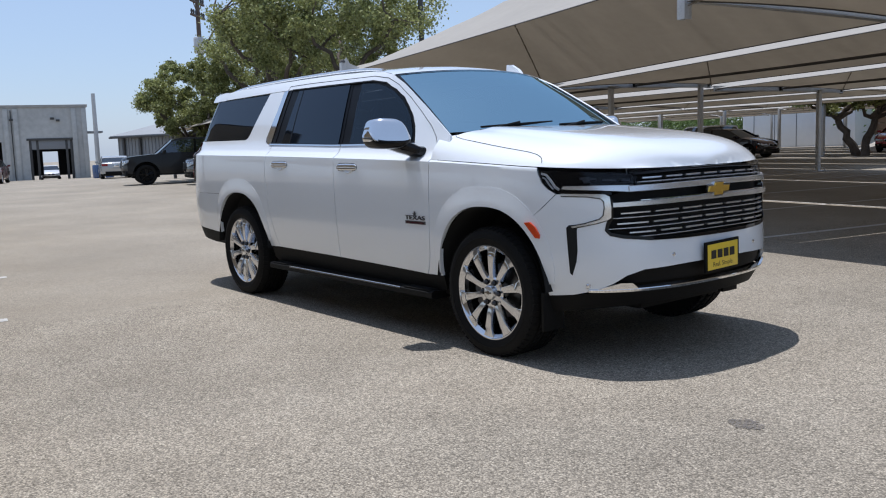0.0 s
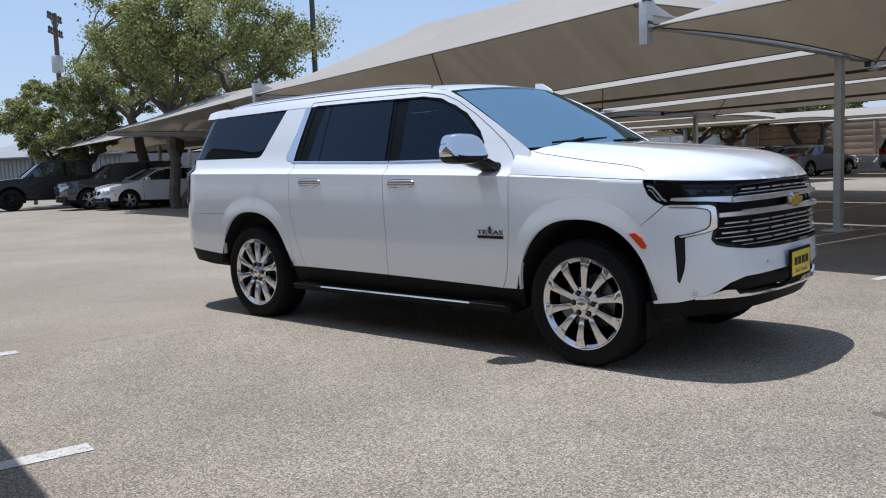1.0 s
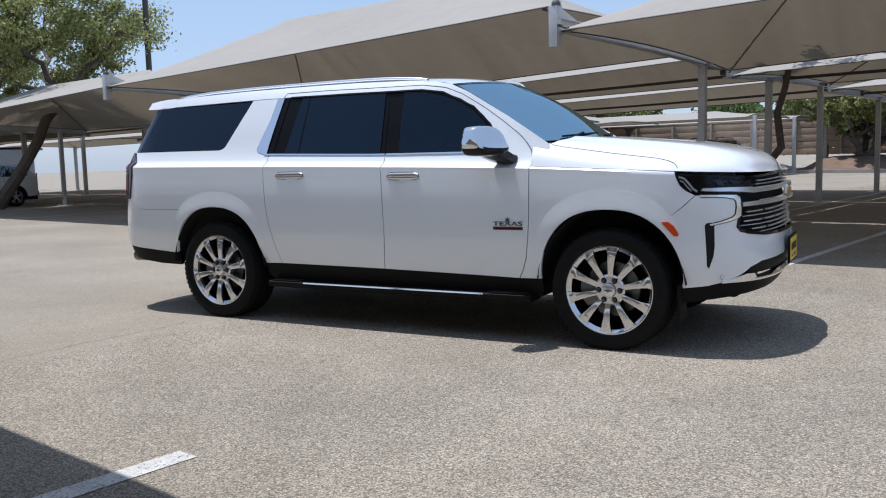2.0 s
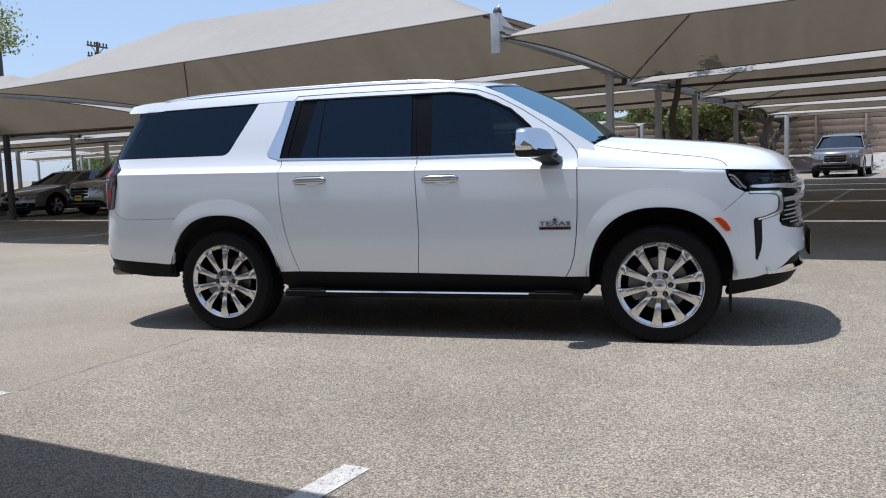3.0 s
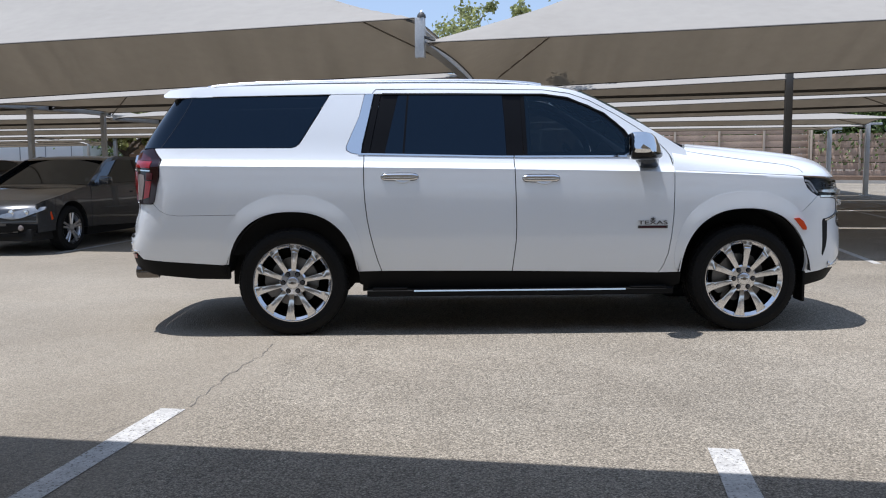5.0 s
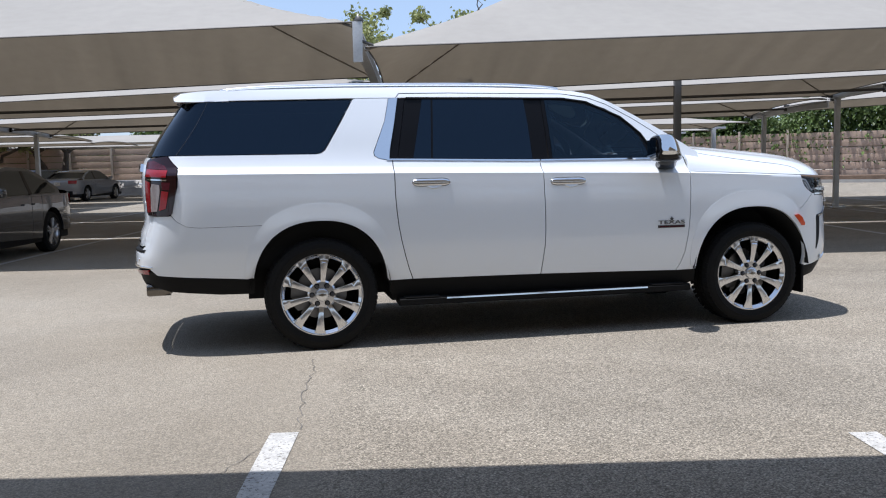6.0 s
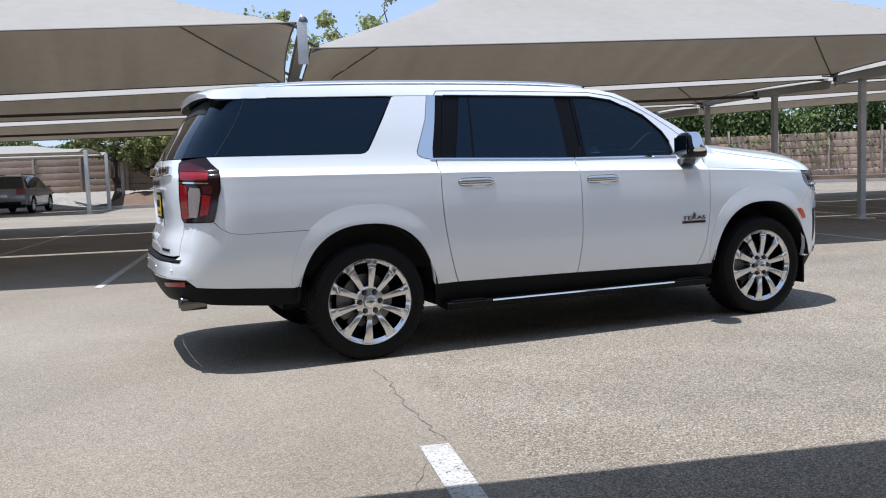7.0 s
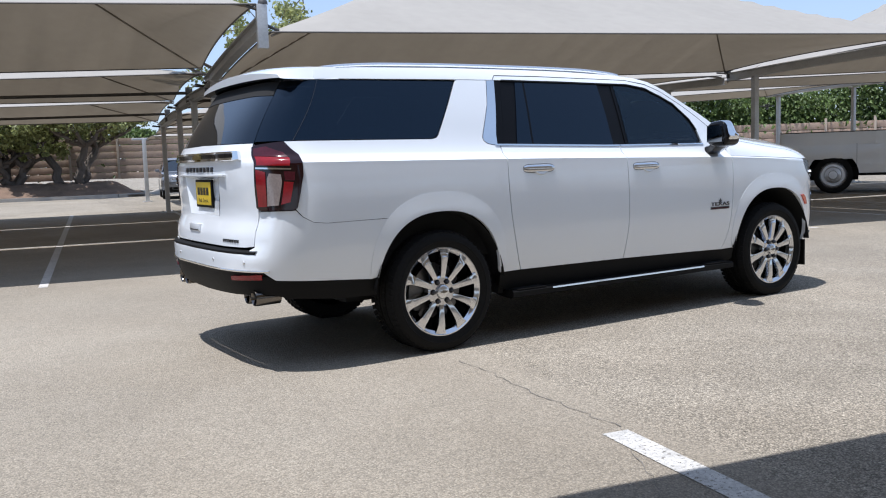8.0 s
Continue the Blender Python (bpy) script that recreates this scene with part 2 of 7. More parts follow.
def lathe(bm, profile, centre, axis="y", sides=48, closed=False):
    """Turns (radius, along) pairs round an axis through centre."""
    c = Vector(centre)
    rings = []
    for r, w in profile:
        ring = []
        for k in range(sides):
            a = 2 * math.pi * k / sides
            p, q = r * math.cos(a), r * math.sin(a)
            ring.append(bm.verts.new(c + Vector({"y": (p, w, q), "x": (w, p, q), "z": (p, q, w)}[axis])))
        rings.append(ring)
    pairs = list(zip(rings, rings[1:])) + ([(rings[-1], rings[0])] if closed else [])
    for r0, r1 in pairs:
        for k in range(sides):
            bm.faces.new((r0[k], r0[(k + 1) % sides], r1[(k + 1) % sides], r1[k]))
    return rings


def grid(bm, rows, close=False):
    """Faces over a list of rows of points."""
    vs = [[bm.verts.new(p) for p in row] for row in rows]
    for a, b in zip(vs, vs[1:]):
        n = len(a)
        for i in range(n if close else n - 1):
            bm.faces.new((a[i], a[(i + 1) % n], b[(i + 1) % n], b[i]))
    return vs


def lerp(a, b, t):
    return a + (b - a) * t


def curve_at(keys, t):
    """Monotone-ish smooth interpolation through (t, value) pairs."""
    if t <= keys[0][0]:
        return keys[0][1]
    for i in range(len(keys) - 1):
        (t0, v0), (t1, v1) = keys[i], keys[i + 1]
        if t <= t1:
            m0 = (v1 - keys[i - 1][1]) / (t1 - keys[i - 1][0]) if i else (v1 - v0) / (t1 - t0)
            m1 = (keys[i + 2][1] - v0) / (keys[i + 2][0] - t0) if i + 2 < len(keys) else (v1 - v0) / (t1 - t0)
            h, s = t1 - t0, (t - t0) / (t1 - t0)
            return ((1 + 2 * s) * (1 - s) ** 2 * v0 + s * (1 - s) ** 2 * h * m0 + s * s * (3 - 2 * s) * v1 + s * s * (s - 1) * h * m1)
    return keys[-1][1]
# ---------------------------------------------------------------- ground and markings
def build_ground():
    bm = bmesh.new()
    xs = [-900, -500, -300, -200, -140, *range(-100, -9, 6), *range(-6, 80, 12), 120, 200, 400, 900]
    ys = [-900, -400, -200, -100, -60, -30, -10, 0, 15, 30, 60, 100, 200, 400, 900]
    grid(bm, [[(x, y, fall(x, y)) for x in xs] for y in ys])
    return tagged(part("ground", bm, ASPHALT), "pale tan chip-seal parking lot paving", "paving", kind="structure")


build_ground()


def stripe(bm, a, b, width, z=0.004):
    """A worn painted bar from a to b, with slightly ragged edges."""
    a, b = Vector(a), Vector(b)
    way = (b - a).normalized()
    side = Vector((-way.y, way.x, 0))
    n = max(2, int((b - a).length / 0.06)) if (b - a).length < 4 else max(2, int((b - a).length / 0.4))
    rows = []
    for i in range(n + 1):
        p = a.lerp(b, i / n)
        w = width / 2 * (1 + random.uniform(-0.05, 0.05))
        zz = z + fall(p.x, p.y)
        rows.append([(p.x - side.x * w, p.y - side.y * w, zz), (p.x + side.x * w, p.y + side.y * w, zz)])
    grid(bm, rows)


def marking(a, b, width=0.11, material=LINE_PAINT, label="worn white painted parking stall line on the paving"):
    bm = bmesh.new()
    stripe(bm, a, b, width)
    return tagged(part("stall_line", bm, material, flat=True), label, "road marking", "parking stall lines", "structure")


for u, v in ((0.22, -2.95), (3.00, -3.18), (5.80, -3.30), (-2.6, -2.9), (8.6, -3.3)):
    marking(uv(u, v), uv(u + 0.05, v - 5.3), 0.135)
for i in range(-8, 9):
    u = 0.28 + 2.78 * i
    marking(uv(u, 4.3), uv(u, 21.4), 0.10, OLD_LINE if i % 2 else LINE_PAINT)
for v in (10.2, 15.7):
    marking(uv(-26, v), uv(26, v), 0.09, OLD_LINE, "faded white painted cross line between the stalls")


# ---------------------------------------------------------------- shade canopies
def canopy(u0, u1, v0, v1, zs, ridge, inset, label, slack=1.0):
    """A hipped shade-cloth roof on four corners (front-left, front-right, rear-right, rear-left), its edges drawn in between."""
    nu, nv = 48, 20
    zfl, zfr, zrr, zrl = zs
    top = thing("shade_canopy", None, label, "shade canopy", "shade canopies")
    bm = bmesh.new()
    depth, rows = (v1 - v0) / 2, []

    def point(s, t):
        edge = lerp(lerp(zfl, zfr, s), lerp(zrl, zrr, s), t)
        a, b = s * (u1 - u0), t * (v1 - v0)
        hip = min(min(a, u1 - u0 - a) / inset, min(b, v1 - v0 - b) / depth, 1.0)
        z = edge + (ridge - edge) * hip * (1 - 0.10 * (1 - hip))
        # the free edges bow upwards and inwards between the corners
        z += slack * 0.20 * (4 * t * (1 - t)) * abs(2 * s - 1) ** 8
        pull = slack * 0.07 * (4 * t * (1 - t)) * (2 * s - 1) ** 5 + 0.0
        drop = slack * 0.20 * (4 * s * (1 - s)) * (2 * t - 1) ** 5
        return uv(u0 + a - pull * 1.4, v0 + b - drop, z)
    ss = sorted({*(i / nu for i in range(nu + 1)), inset / (u1 - u0), 1 - inset / (u1 - u0)})
    for j in range(nv + 1):
        rows.append([point(s, j / nv) for s in ss])
    vs = grid(bm, rows)
    part("cloth", bm, CLOTH, top, angle=20)
    # bound hem cable round the edge
    bm = bmesh.new()
    loop = [r for r in rows[0]] + [row[-1] for row in rows[1:]] + rows[-1][::-1][1:] + [row[0] for row in rows[::-1]][1:]
    tube(bm, [p + Vector((0, 0, -0.006)) for p in loop], 0.011, 5)
    part("hem_cable", bm, CABLE, top, "dark bound hem of the cloth")
    for s0, t0 in ((0, 0), (1, 0), (1, 1), (0, 1)):
        bm = bmesh.new()
        pts = []
        for i in range(13):
            k = i / 12
            a = k * inset / (u1 - u0)
            pts.append(point(a if s0 == 0 else 1 - a, k / 2 if t0 == 0 else 1 - k / 2) + Vector((0, 0, -0.05)))
        tube(bm, pts, 0.015, 5)
        part("hip_seam", bm, SEAM, top)
    return top


BAYS = [-44.4, -33.2, -22.2, -11.0, 0.1, 11.5, 22.8, 34.0]
DEEP = [(4.4, 9.88, 3.0, 2.66, 4.15), (10.0, 15.62, 2.57, 2.69, 3.6), (15.75, 21.12, 2.56, 2.52, 3.25), (21.25, 24.95, 2.47, 2.44, 2.85), (25.15, 30.0, 2.37, 2.42, 2.85)]
for k, (a, b) in enumerate(zip(BAYS, BAYS[1:])):
    for j, (v0, v1, zf, zr, top_z) in enumerate(DEEP):
        if (j == 0 and b < -20) or (j == 3 and (b < -25 or -12 < a < 0)) or (j == 4 and (b < -25 or -12 < a < 0)) or (j > 2 and a > 11) or (j > 0 and a > 22):
            continue
        zs = (zf, zf, zr, zr)
        if j == 0:
            zs = (2.92, 3.18, zr, zr) if b < 1 else (2.86, 3.05, zr, zr)
        if a == BAYS[2] and j == 0:
            zs, top_z = (2.60, 2.92, 2.45, 2.50), 3.55
        if -12 < a < 12 and j < 3:
            # each bay is tied higher at its right-hand corners
            low = (0.0, 0.0, 0.0) if a < 11 else (0.22, 0.26, 0.2)
            zs = (zs[0] + low[j], ((3.18, 2.94, 2.86) if a < 0 else (3.08, 2.94, 2.84) if a < 11 else (3.35, 3.32, 3.40))[j], ((3.02, 2.88, 2.68) if a < 11 else (3.30, 3.34, 3.30))[j], zs[3] + low[j])
        canopy(a + 0.10, b - 0.07, v0, v1, zs, top_z + (0.1 if b < 1 and j == 0 else 0.35 if a > 11 else 0), 2.6, "beige shade-cloth hip canopy stretched over parking stalls", 0.4)


canopy(-36.5, -23.2, 5.3, 10.6, (2.38, 2.50, 2.4, 2.36), 3.40, 5.6, "beige shade-cloth hip canopy dappled with tree shade", 0.4)


def i_beam(bm, pts, w=0.12, h=0.2):
    """A rolled steel beam swept along points."""
    out = [(-w / 2, h / 2), (w / 2, h / 2), (w / 2, h / 2 - 0.018), (0.012, h / 2 - 0.018), (0.012, -h / 2 + 0.018), (w / 2, -h / 2 + 0.018),
           (w / 2, -h / 2), (-w / 2, -h / 2), (-w / 2, -h / 2 + 0.018), (-0.012, -h / 2 + 0.018), (-0.012, h / 2 - 0.018), (-w / 2, h / 2 - 0.018)]
    rows = []
    for i, c in enumerate(pts):
        way = (pts[min(i + 1, len(pts) - 1)] - pts[max(i - 1, 0)]).normalized()
        side = way.cross(Vector((0, 0, 1))).normalized()
        up = side.cross(way)
        rows.append([c + side * a + up * b for a, b in out])
    vs = grid(bm, rows, close=True)
    bm.faces.new(vs[0][::-1])
    bm.faces.new(vs[-1])


def canopy_frame(u, block=0.0):
    """One frame of steel: posts with a cantilevered arm to the front bracket and joints behind."""
    fr = thing("steel_support", None, "galvanised steel canopy support with posts and sloping arms", "canopy support", "canopy supports")
    posts = [(9.0, 2.70), (12.1, 2.62), (15.3, 2.66), (20.2, 2.50)]
    lift = 0.12 if u > 5 else 0.0
    if u > 15:
        lift, posts = 0.40, [(9.0, 2.72), (17.0, 2.86), (20.6, 2.84)]
    posts = [(v, z + lift) for v, z in posts]
    for v, z in posts:
        bm = bmesh.new()
        c = uv(u, v)
        box(bm, -0.06, 0.06, -0.06, 0.06, 0.0, z, bevel=0.012)
        bmesh.ops.transform(bm, matrix=Matrix.Translation(c) @ Matrix.Rotation(ROW, 4, "Z"), verts=bm.verts)
        part("post", bm, STEEL, fr)
        bm = bmesh.new()
        box(bm, -0.19, 0.19, -0.19, 0.19, 0.0, 0.025, bevel=0.006)
        for sx in (-0.14, 0.14):
            for sy in (-0.14, 0.14):
                tube(bm, [(sx, sy, 0.025), (sx, sy, 0.06)], 0.014, 6)
        bmesh.ops.transform(bm, matrix=Matrix.Translation(c) @ Matrix.Rotation(ROW, 4, "Z"), verts=bm.verts)
        part("base_plate", bm, STEEL, fr)
        if v == 12.1:
            bm = bmesh.new()
            lathe(bm, [(0.0, 0.17), (0.27, 0.17), (0.30, 0.14), (0.32, 0.0)], c, "z", 24)
            part("footing", bm, DARK_CONCRETE, fr, "round concrete footing")
        bm = bmesh.new()
        box(bm, -0.13, 0.13, -0.13, 0.13, z, z + 0.03, bevel=0.005)
        bmesh.ops.transform(bm, matrix=Matrix.Translation(c) @ Matrix.Rotation(ROW, 4, "Z"), verts=bm.verts)
        part("cap_plate", bm, STEEL, fr)
    for (v0, z0), (v1, z1) in (((4.45, 2.95 if u > -15 else 2.58), (9.9, 2.74 + 1.2 * lift if u > -15 else 2.45)), ((10.0, 2.62 + 1.6 * lift), (15.7, 2.68 + 1.6 * lift)), ((15.8, 2.56 + lift * (1 if u < 15 else 2.1)), (21.2, 2.50 + lift * (1 if u < 15 else 2.1)))):
        bm = bmesh.new()
        pts = [uv(u, lerp(v0, v1, k / 8), lerp(z0, z1, k / 8) + 0.03 * math.sin(math.pi * k / 8)) for k in range(9)]
        i_beam(bm, pts, 0.14, 0.17)
        part("arm", bm, STEEL, fr)
    # hanging joint where the cloth corners are tied
    for v, z in ((9.85, 2.68 + 2.4 * lift), (15.6, 2.68 + 1.4 * lift), (21.2, 2.50 + lift)):
        bm = bmesh.new()
        lathe(bm, [(0.0, -0.10), (0.05, -0.10), (0.05, 0.06), (0.09, 0.06), (0.09, 0.09), (0.0, 0.09)], uv(u, v, z), "z", 12)
        for a in (-0.22, 0.22):
            tube(bm, [uv(u, v, z), uv(u + a, v - 0.14, z + 0.03)], 0.022, 6)
            tube(bm, [uv(u, v, z), uv(u + a, v + 0.14, z + 0.03)], 0.022, 6)
        part("tie_joint", bm, DARK_STEEL, fr)
    if u < -15:
        return fr
    # front bracket: an upright channel with a gusset and shackles
    bm = bmesh.new()
    for r in ((-0.062, 0.062, -0.012, 0.012, 0.06, 0.58), (-0.062, -0.046, 0.0, 0.10, 0.06, 0.58), (0.046, 0.062, 0.0, 0.10, 0.06, 0.58)):
        box(bm, *r, bevel=0.004)
    bmesh.ops.transform(bm, matrix=Matrix.Translation(uv(u, 4.40, 2.60)) @ Matrix.Rotation(ROW, 4, "Z"), verts=bm.verts)
    part("bracket", bm, STEEL, fr, "upright galvanised channel bracket")
    bm = bmesh.new()
    lathe(bm, [(0.0, 0.075), (0.03, 0.07), (0.055, 0.04), (0.06, 0.01), (0.06, 0.0), (0.0, 0.0)], uv(u + 0.02, 4.44, 3.18), "z", 14)
    part("cap", bm, DARK_STEEL, fr, "weathered steel cap")
    bm = bmesh.new()
    prism(bm, [(0.0, 0.56), (0.12, 0.70), (0.20, 0.56), (0.55, 0.44), (0.12, 0.22), (0.12, 0.56)][:5], "x", -0.008, 0.008)
    bmesh.ops.transform(bm, matrix=Matrix.Translation(uv(u, 4.42, 2.60)) @ Matrix.Rotation(ROW, 4, "Z"), verts=bm.verts)
    part("gusset", bm, STEEL, fr)
    for q in ((-0.18, 3.1, 3.16), (0.20, 2.95, 2.88)):
        bm = bmesh.new()
        tube(bm, [uv(u, 4.42, q[1]), uv(u + q[0], 4.44, q[2])], 0.02, 6)
        part("shackle", bm, DARK_STEEL, fr)
    return fr


for u in BAYS[2:]:
    canopy_frame(u)

# dark pipes that tie the frames together under the rear canopies
for a, b in zip(BAYS, BAYS[1:]):
    for v, z in ((12.9, 2.66), (18.5, 2.56)):
        if b < -30 or a > 11:
            continue
        t = thing("tie_pipe", None, "dark steel pipe tying the canopy frames together", "pipe", "tie pipes")
        rise = 0.16 if a > -12 else 0.0
        bm = bmesh.new()
        tube(bm, [uv(lerp(a, b, k / 8), v, z + rise * k / 8 - 0.03 * math.sin(math.pi * k / 8)) for k in range(9)], 0.035, 6)
        part("pipe", bm, CABLE, t)
        for k in (0, 8):
            bm = bmesh.new()
            c = uv(lerp(a, b, k / 8), v, z + rise * k / 8)
            box(bm, c.x - 0.06, c.x + 0.06, c.y - 0.06, c.y + 0.06, c.z - 0.07, c.z + 0.12, bevel=0.01)
            part("clamp", bm, DARK_STEEL, t)


def mid_post(u, v, z, tall):
    """A darker mid-bay post in a tall concrete footing."""
    p = thing("canopy_post", Matrix.Translation(uv(u, v)) @ Matrix.Rotation(ROW, 4, "Z"), "dark steel canopy post in a raised concrete footing", "post", "mid-bay posts")
    part("shaft", boxes((-0.065, 0.065, -0.065, 0.065, tall, z), bevel=0.012), DARK_STEEL, p)
    part("footing", boxes((-0.22, 0.22, -0.22, 0.22, 0.0, tall), bevel=0.02), DARK_CONCRETE, p, "stained concrete footing")
    part("collar", boxes((-0.15, 0.15, -0.15, 0.15, tall, tall + 0.10), bevel=0.01), DARK_STEEL, p)
    return p


mid_post(5.90, 10.1, 2.90, 0.72)
for u in (-33.2, -27.0, -44.0):
    for v in (10.0, 15.6, 20.8):
        p = thing("canopy_post", Matrix.Translation(uv(u, v)) @ Matrix.Rotation(ROW, 4, "Z"), "galvanised post under the end canopies", "post", "end canopy posts")
        part("shaft", boxes((-0.075, 0.075, -0.075, 0.075, 0, 2.7), bevel=0.012), STEEL, p)
        part("base_plate", boxes((-0.17, 0.17, -0.17, 0.17, 0, 0.025), bevel=0.005), STEEL, p)

for u, v in ((0.1, 30.05), (11.5, 25.05), (11.5, 30.05)):
    p = thing("canopy_post", Matrix.Translation(uv(u, v)) @ Matrix.Rotation(ROW, 4, "Z"), "galvanised post under the rearmost canopy", "post", "end canopy posts")
    part("shaft", boxes((-0.075, 0.075, -0.075, 0.075, 0, 2.46), bevel=0.012), STEEL, p)
    part("cross_head", boxes((-0.45, 0.45, -0.06, 0.06, 2.40, 2.48), bevel=0.012), STEEL, p)
    part("base_plate", boxes((-0.17, 0.17, -0.17, 0.17, 0, 0.025), bevel=0.005), STEEL, p)

# assumed unseen rows behind the walker, added to darken reflections in glass and paint
for a, b in ((-24.6, -13.2), (-13.0, -1.5), (-1.3, 10.0), (10.2, 21.2)):
    for v0, v1 in ((-15.3, -9.8), (-21.1, -15.6), (-26.9, -21.4)):
        canopy(a, b, v0, v1, (2.66, 2.66, 2.7, 2.7), 3.9, 2.6, "unseen beige shade-cloth hip canopy added behind the aisle to darken reflections", 0.0)
    for v in (-15.45, -21.25):
        fr = thing("canopy_post", Matrix.Translation(uv(b + 0.1, v)) @ Matrix.Rotation(ROW, 4, "Z"), "unseen galvanised post added under the assumed canopies behind the aisle", "post", "aisle posts")
        part("shaft", boxes((-0.075, 0.075, -0.075, 0.075, 0, 2.7), bevel=0.012), STEEL, fr)
        part("base_plate", boxes((-0.19, 0.19, -0.19, 0.19, 0, 0.025), bevel=0.006), STEEL, fr)
# the canopy behind the walker, which throws the long straight shade on the paving
for a, b in ((-13.0, -1.35), (-1.5, 10.1), (10.0, 21.0)):
    canopy(a, b, -9.4, -3.69, (2.66, 2.66, 3.0, 3.0), 4.1, 2.6, "beige shade-cloth hip canopy across the driving aisle", 0.0)
for u in (-13.2, -1.45, 10.15, 21.2):
    fr = thing("canopy_post", Matrix.Translation(uv(u, -9.6)) @ Matrix.Rotation(ROW, 4, "Z"), "galvanised canopy post behind the walking line", "post", "aisle posts")
    part("shaft", boxes((-0.075, 0.075, -0.075, 0.075, 0, 2.7), bevel=0.012), STEEL, fr)
    part("base_plate", boxes((-0.19, 0.19, -0.19, 0.19, 0, 0.025), bevel=0.006), STEEL, fr)
# ---------------------------------------------------------------- the white SUV: paints
def car_paint(name, color, flake=0.0, rough=0.28):
    m = mat(name, color, rough, 0.0, vary=0.012, scale=1.2, fine=300, coat=1.0, spec=0.6)
    if flake:
        m.node_tree.nodes["Principled BSDF"].inputs["Metallic"].default_value = flake
    return m


PEARL = car_paint("pearl_white_paint", (0.795, 0.83, 0.86), rough=0.22)
CHROME = mat("chrome", (0.78, 0.79, 0.80), 0.06, 1.0, vary=0.02)
WHEEL_METAL = mat("polished_wheel_alloy", (0.68, 0.685, 0.70), 0.12, 1.0, vary=0.04, fine=30)
MIRROR_GLASS = mat("dimming_mirror_glass", (0.16, 0.17, 0.18), 0.03, 1.0, vary=0.02)
HANDLE_CHROME = mat("brushed_handle_chrome", (0.80, 0.80, 0.80), 0.16, 1.0, vary=0.02)
SMOKED = mat("smoked_chrome", (0.17, 0.155, 0.14), 0.18, 1.0, vary=0.05)
SATIN = mat("satin_silver", (0.74, 0.75, 0.76), 0.25, 0.9, vary=0.03)
GLOSS_BLACK = mat("gloss_black_trim", (0.004, 0.004, 0.005), 0.08, 0.0, vary=0.05, spec=0.28)
PILLAR_BLACK = mat("satin_black_pillar_film", (0.004, 0.004, 0.005), 0.35, vary=0.05, spec=0.15)
TRIM_BLACK = mat("black_moulded_plastic", (0.005, 0.005, 0.005), 0.6, spec=0.16, vary=0.12, fine=250, bump=0.0006, bump_scale=400)
RUBBER = mat("tyre_rubber", (0.0105, 0.0103, 0.010), 0.75, spec=0.14, vary=0.2, scale=5, fine=80, bump=0.0008, bump_scale=160)
UNDERBODY = mat("underbody_black", (0.005, 0.005, 0.005), 0.9, vary=0.2)
PRIVACY = tinted_glass("privacy_glass", (0.003, 0.005, 0.009), alpha=0.02, tint=(0.48, 0.72, 1.0))
DOOR_GLASS = tinted_glass("tinted_door_glass", (0.004, 0.008, 0.014), alpha=0.24, tint=(0.55, 0.78, 1.0), see=(0.55, 0.62, 0.66))
SHIELD = tinted_glass("windshield_glass", (0.010, 0.014, 0.018), alpha=0.06, ior=9.0, tint=(0.60, 0.88, 1.0))
LENS_DARK = tinted_glass("headlamp_lens", (0.010, 0.010, 0.012), alpha=0.72, see=(0.8, 0.82, 0.85))
RED_LENS = mat("red_lamp_lens", (0.23, 0.005, 0.009), 0.10, vary=0.25, scale=14, fine=70, coat=0.2)
DEEP_RED = mat("dark_red_lens", (0.014, 0.002, 0.003), 0.08, vary=0.1, coat=0.1)
SMOKED_RED = mat("smoked_red_lens", (0.060, 0.006, 0.012), 0.10, vary=0.3, scale=12, fine=60, coat=0.2)
CLEAR_LENS = mat("clear_reverse_lens", (0.24, 0.20, 0.185), 0.12, vary=0.25, scale=16, fine=80, coat=0.6)
AMBER = mat("orange_side_marker", (0.66, 0.07, 0.012), 0.12, vary=0.05, coat=0.7)
LAMP_WHITE = mat("lamp_light_guide", (0.88, 0.89, 0.90), 0.25, vary=0.02, coat=0.5)
GOLD = mat("gold_emblem", (0.80, 0.52, 0.10), 0.2, 0.7, vary=0.05)
BRONZE = mat("dull_gold_emblem", (0.30, 0.22, 0.08), 0.3, 0.8, vary=0.05)
PLATE_YELLOW = mat("yellow_plate", (0.78, 0.56, 0.035), 0.4, vary=0.05, coat=0.3)
INK = mat("black_ink", (0.012, 0.012, 0.012), 0.5)
SEAT = mat("dark_leather", (0.035, 0.032, 0.030), 0.5, vary=0.15)
GREY_BADGE = mat("dark_badge_metal", (0.10, 0.10, 0.105), 0.3, 0.8)
DISC = mat("brake_disc_steel", (0.17, 0.165, 0.16), 0.4, 0.9, vary=0.15)

# ---------------------------------------------------------------- the SUV's skin
AXLE_F, HUB_Z, TYRE_R = 3.407, 0.400, 0.404
FRONT_X, REAR_X = 3.55, -0.70      # where the nose and the tail begin to turn in
N_FRONT, N_REAR = 2.75, 3.6


def arc_table(a, w, n):
    """Arc length against angle for a quarter of a rounded rectangle."""
    pts, acc = [], 0.0
    last = None
    for i in range(241):
        th = math.pi / 2 * (1 - i / 240)
        x, y = a * max(math.cos(th), 0) ** (2 / n), w * max(math.sin(th), 0) ** (2 / n)
        if last:
            acc += math.hypot(x - last[0], y - last[1])
        last = (x, y)
        pts.append((acc, th))
    return pts


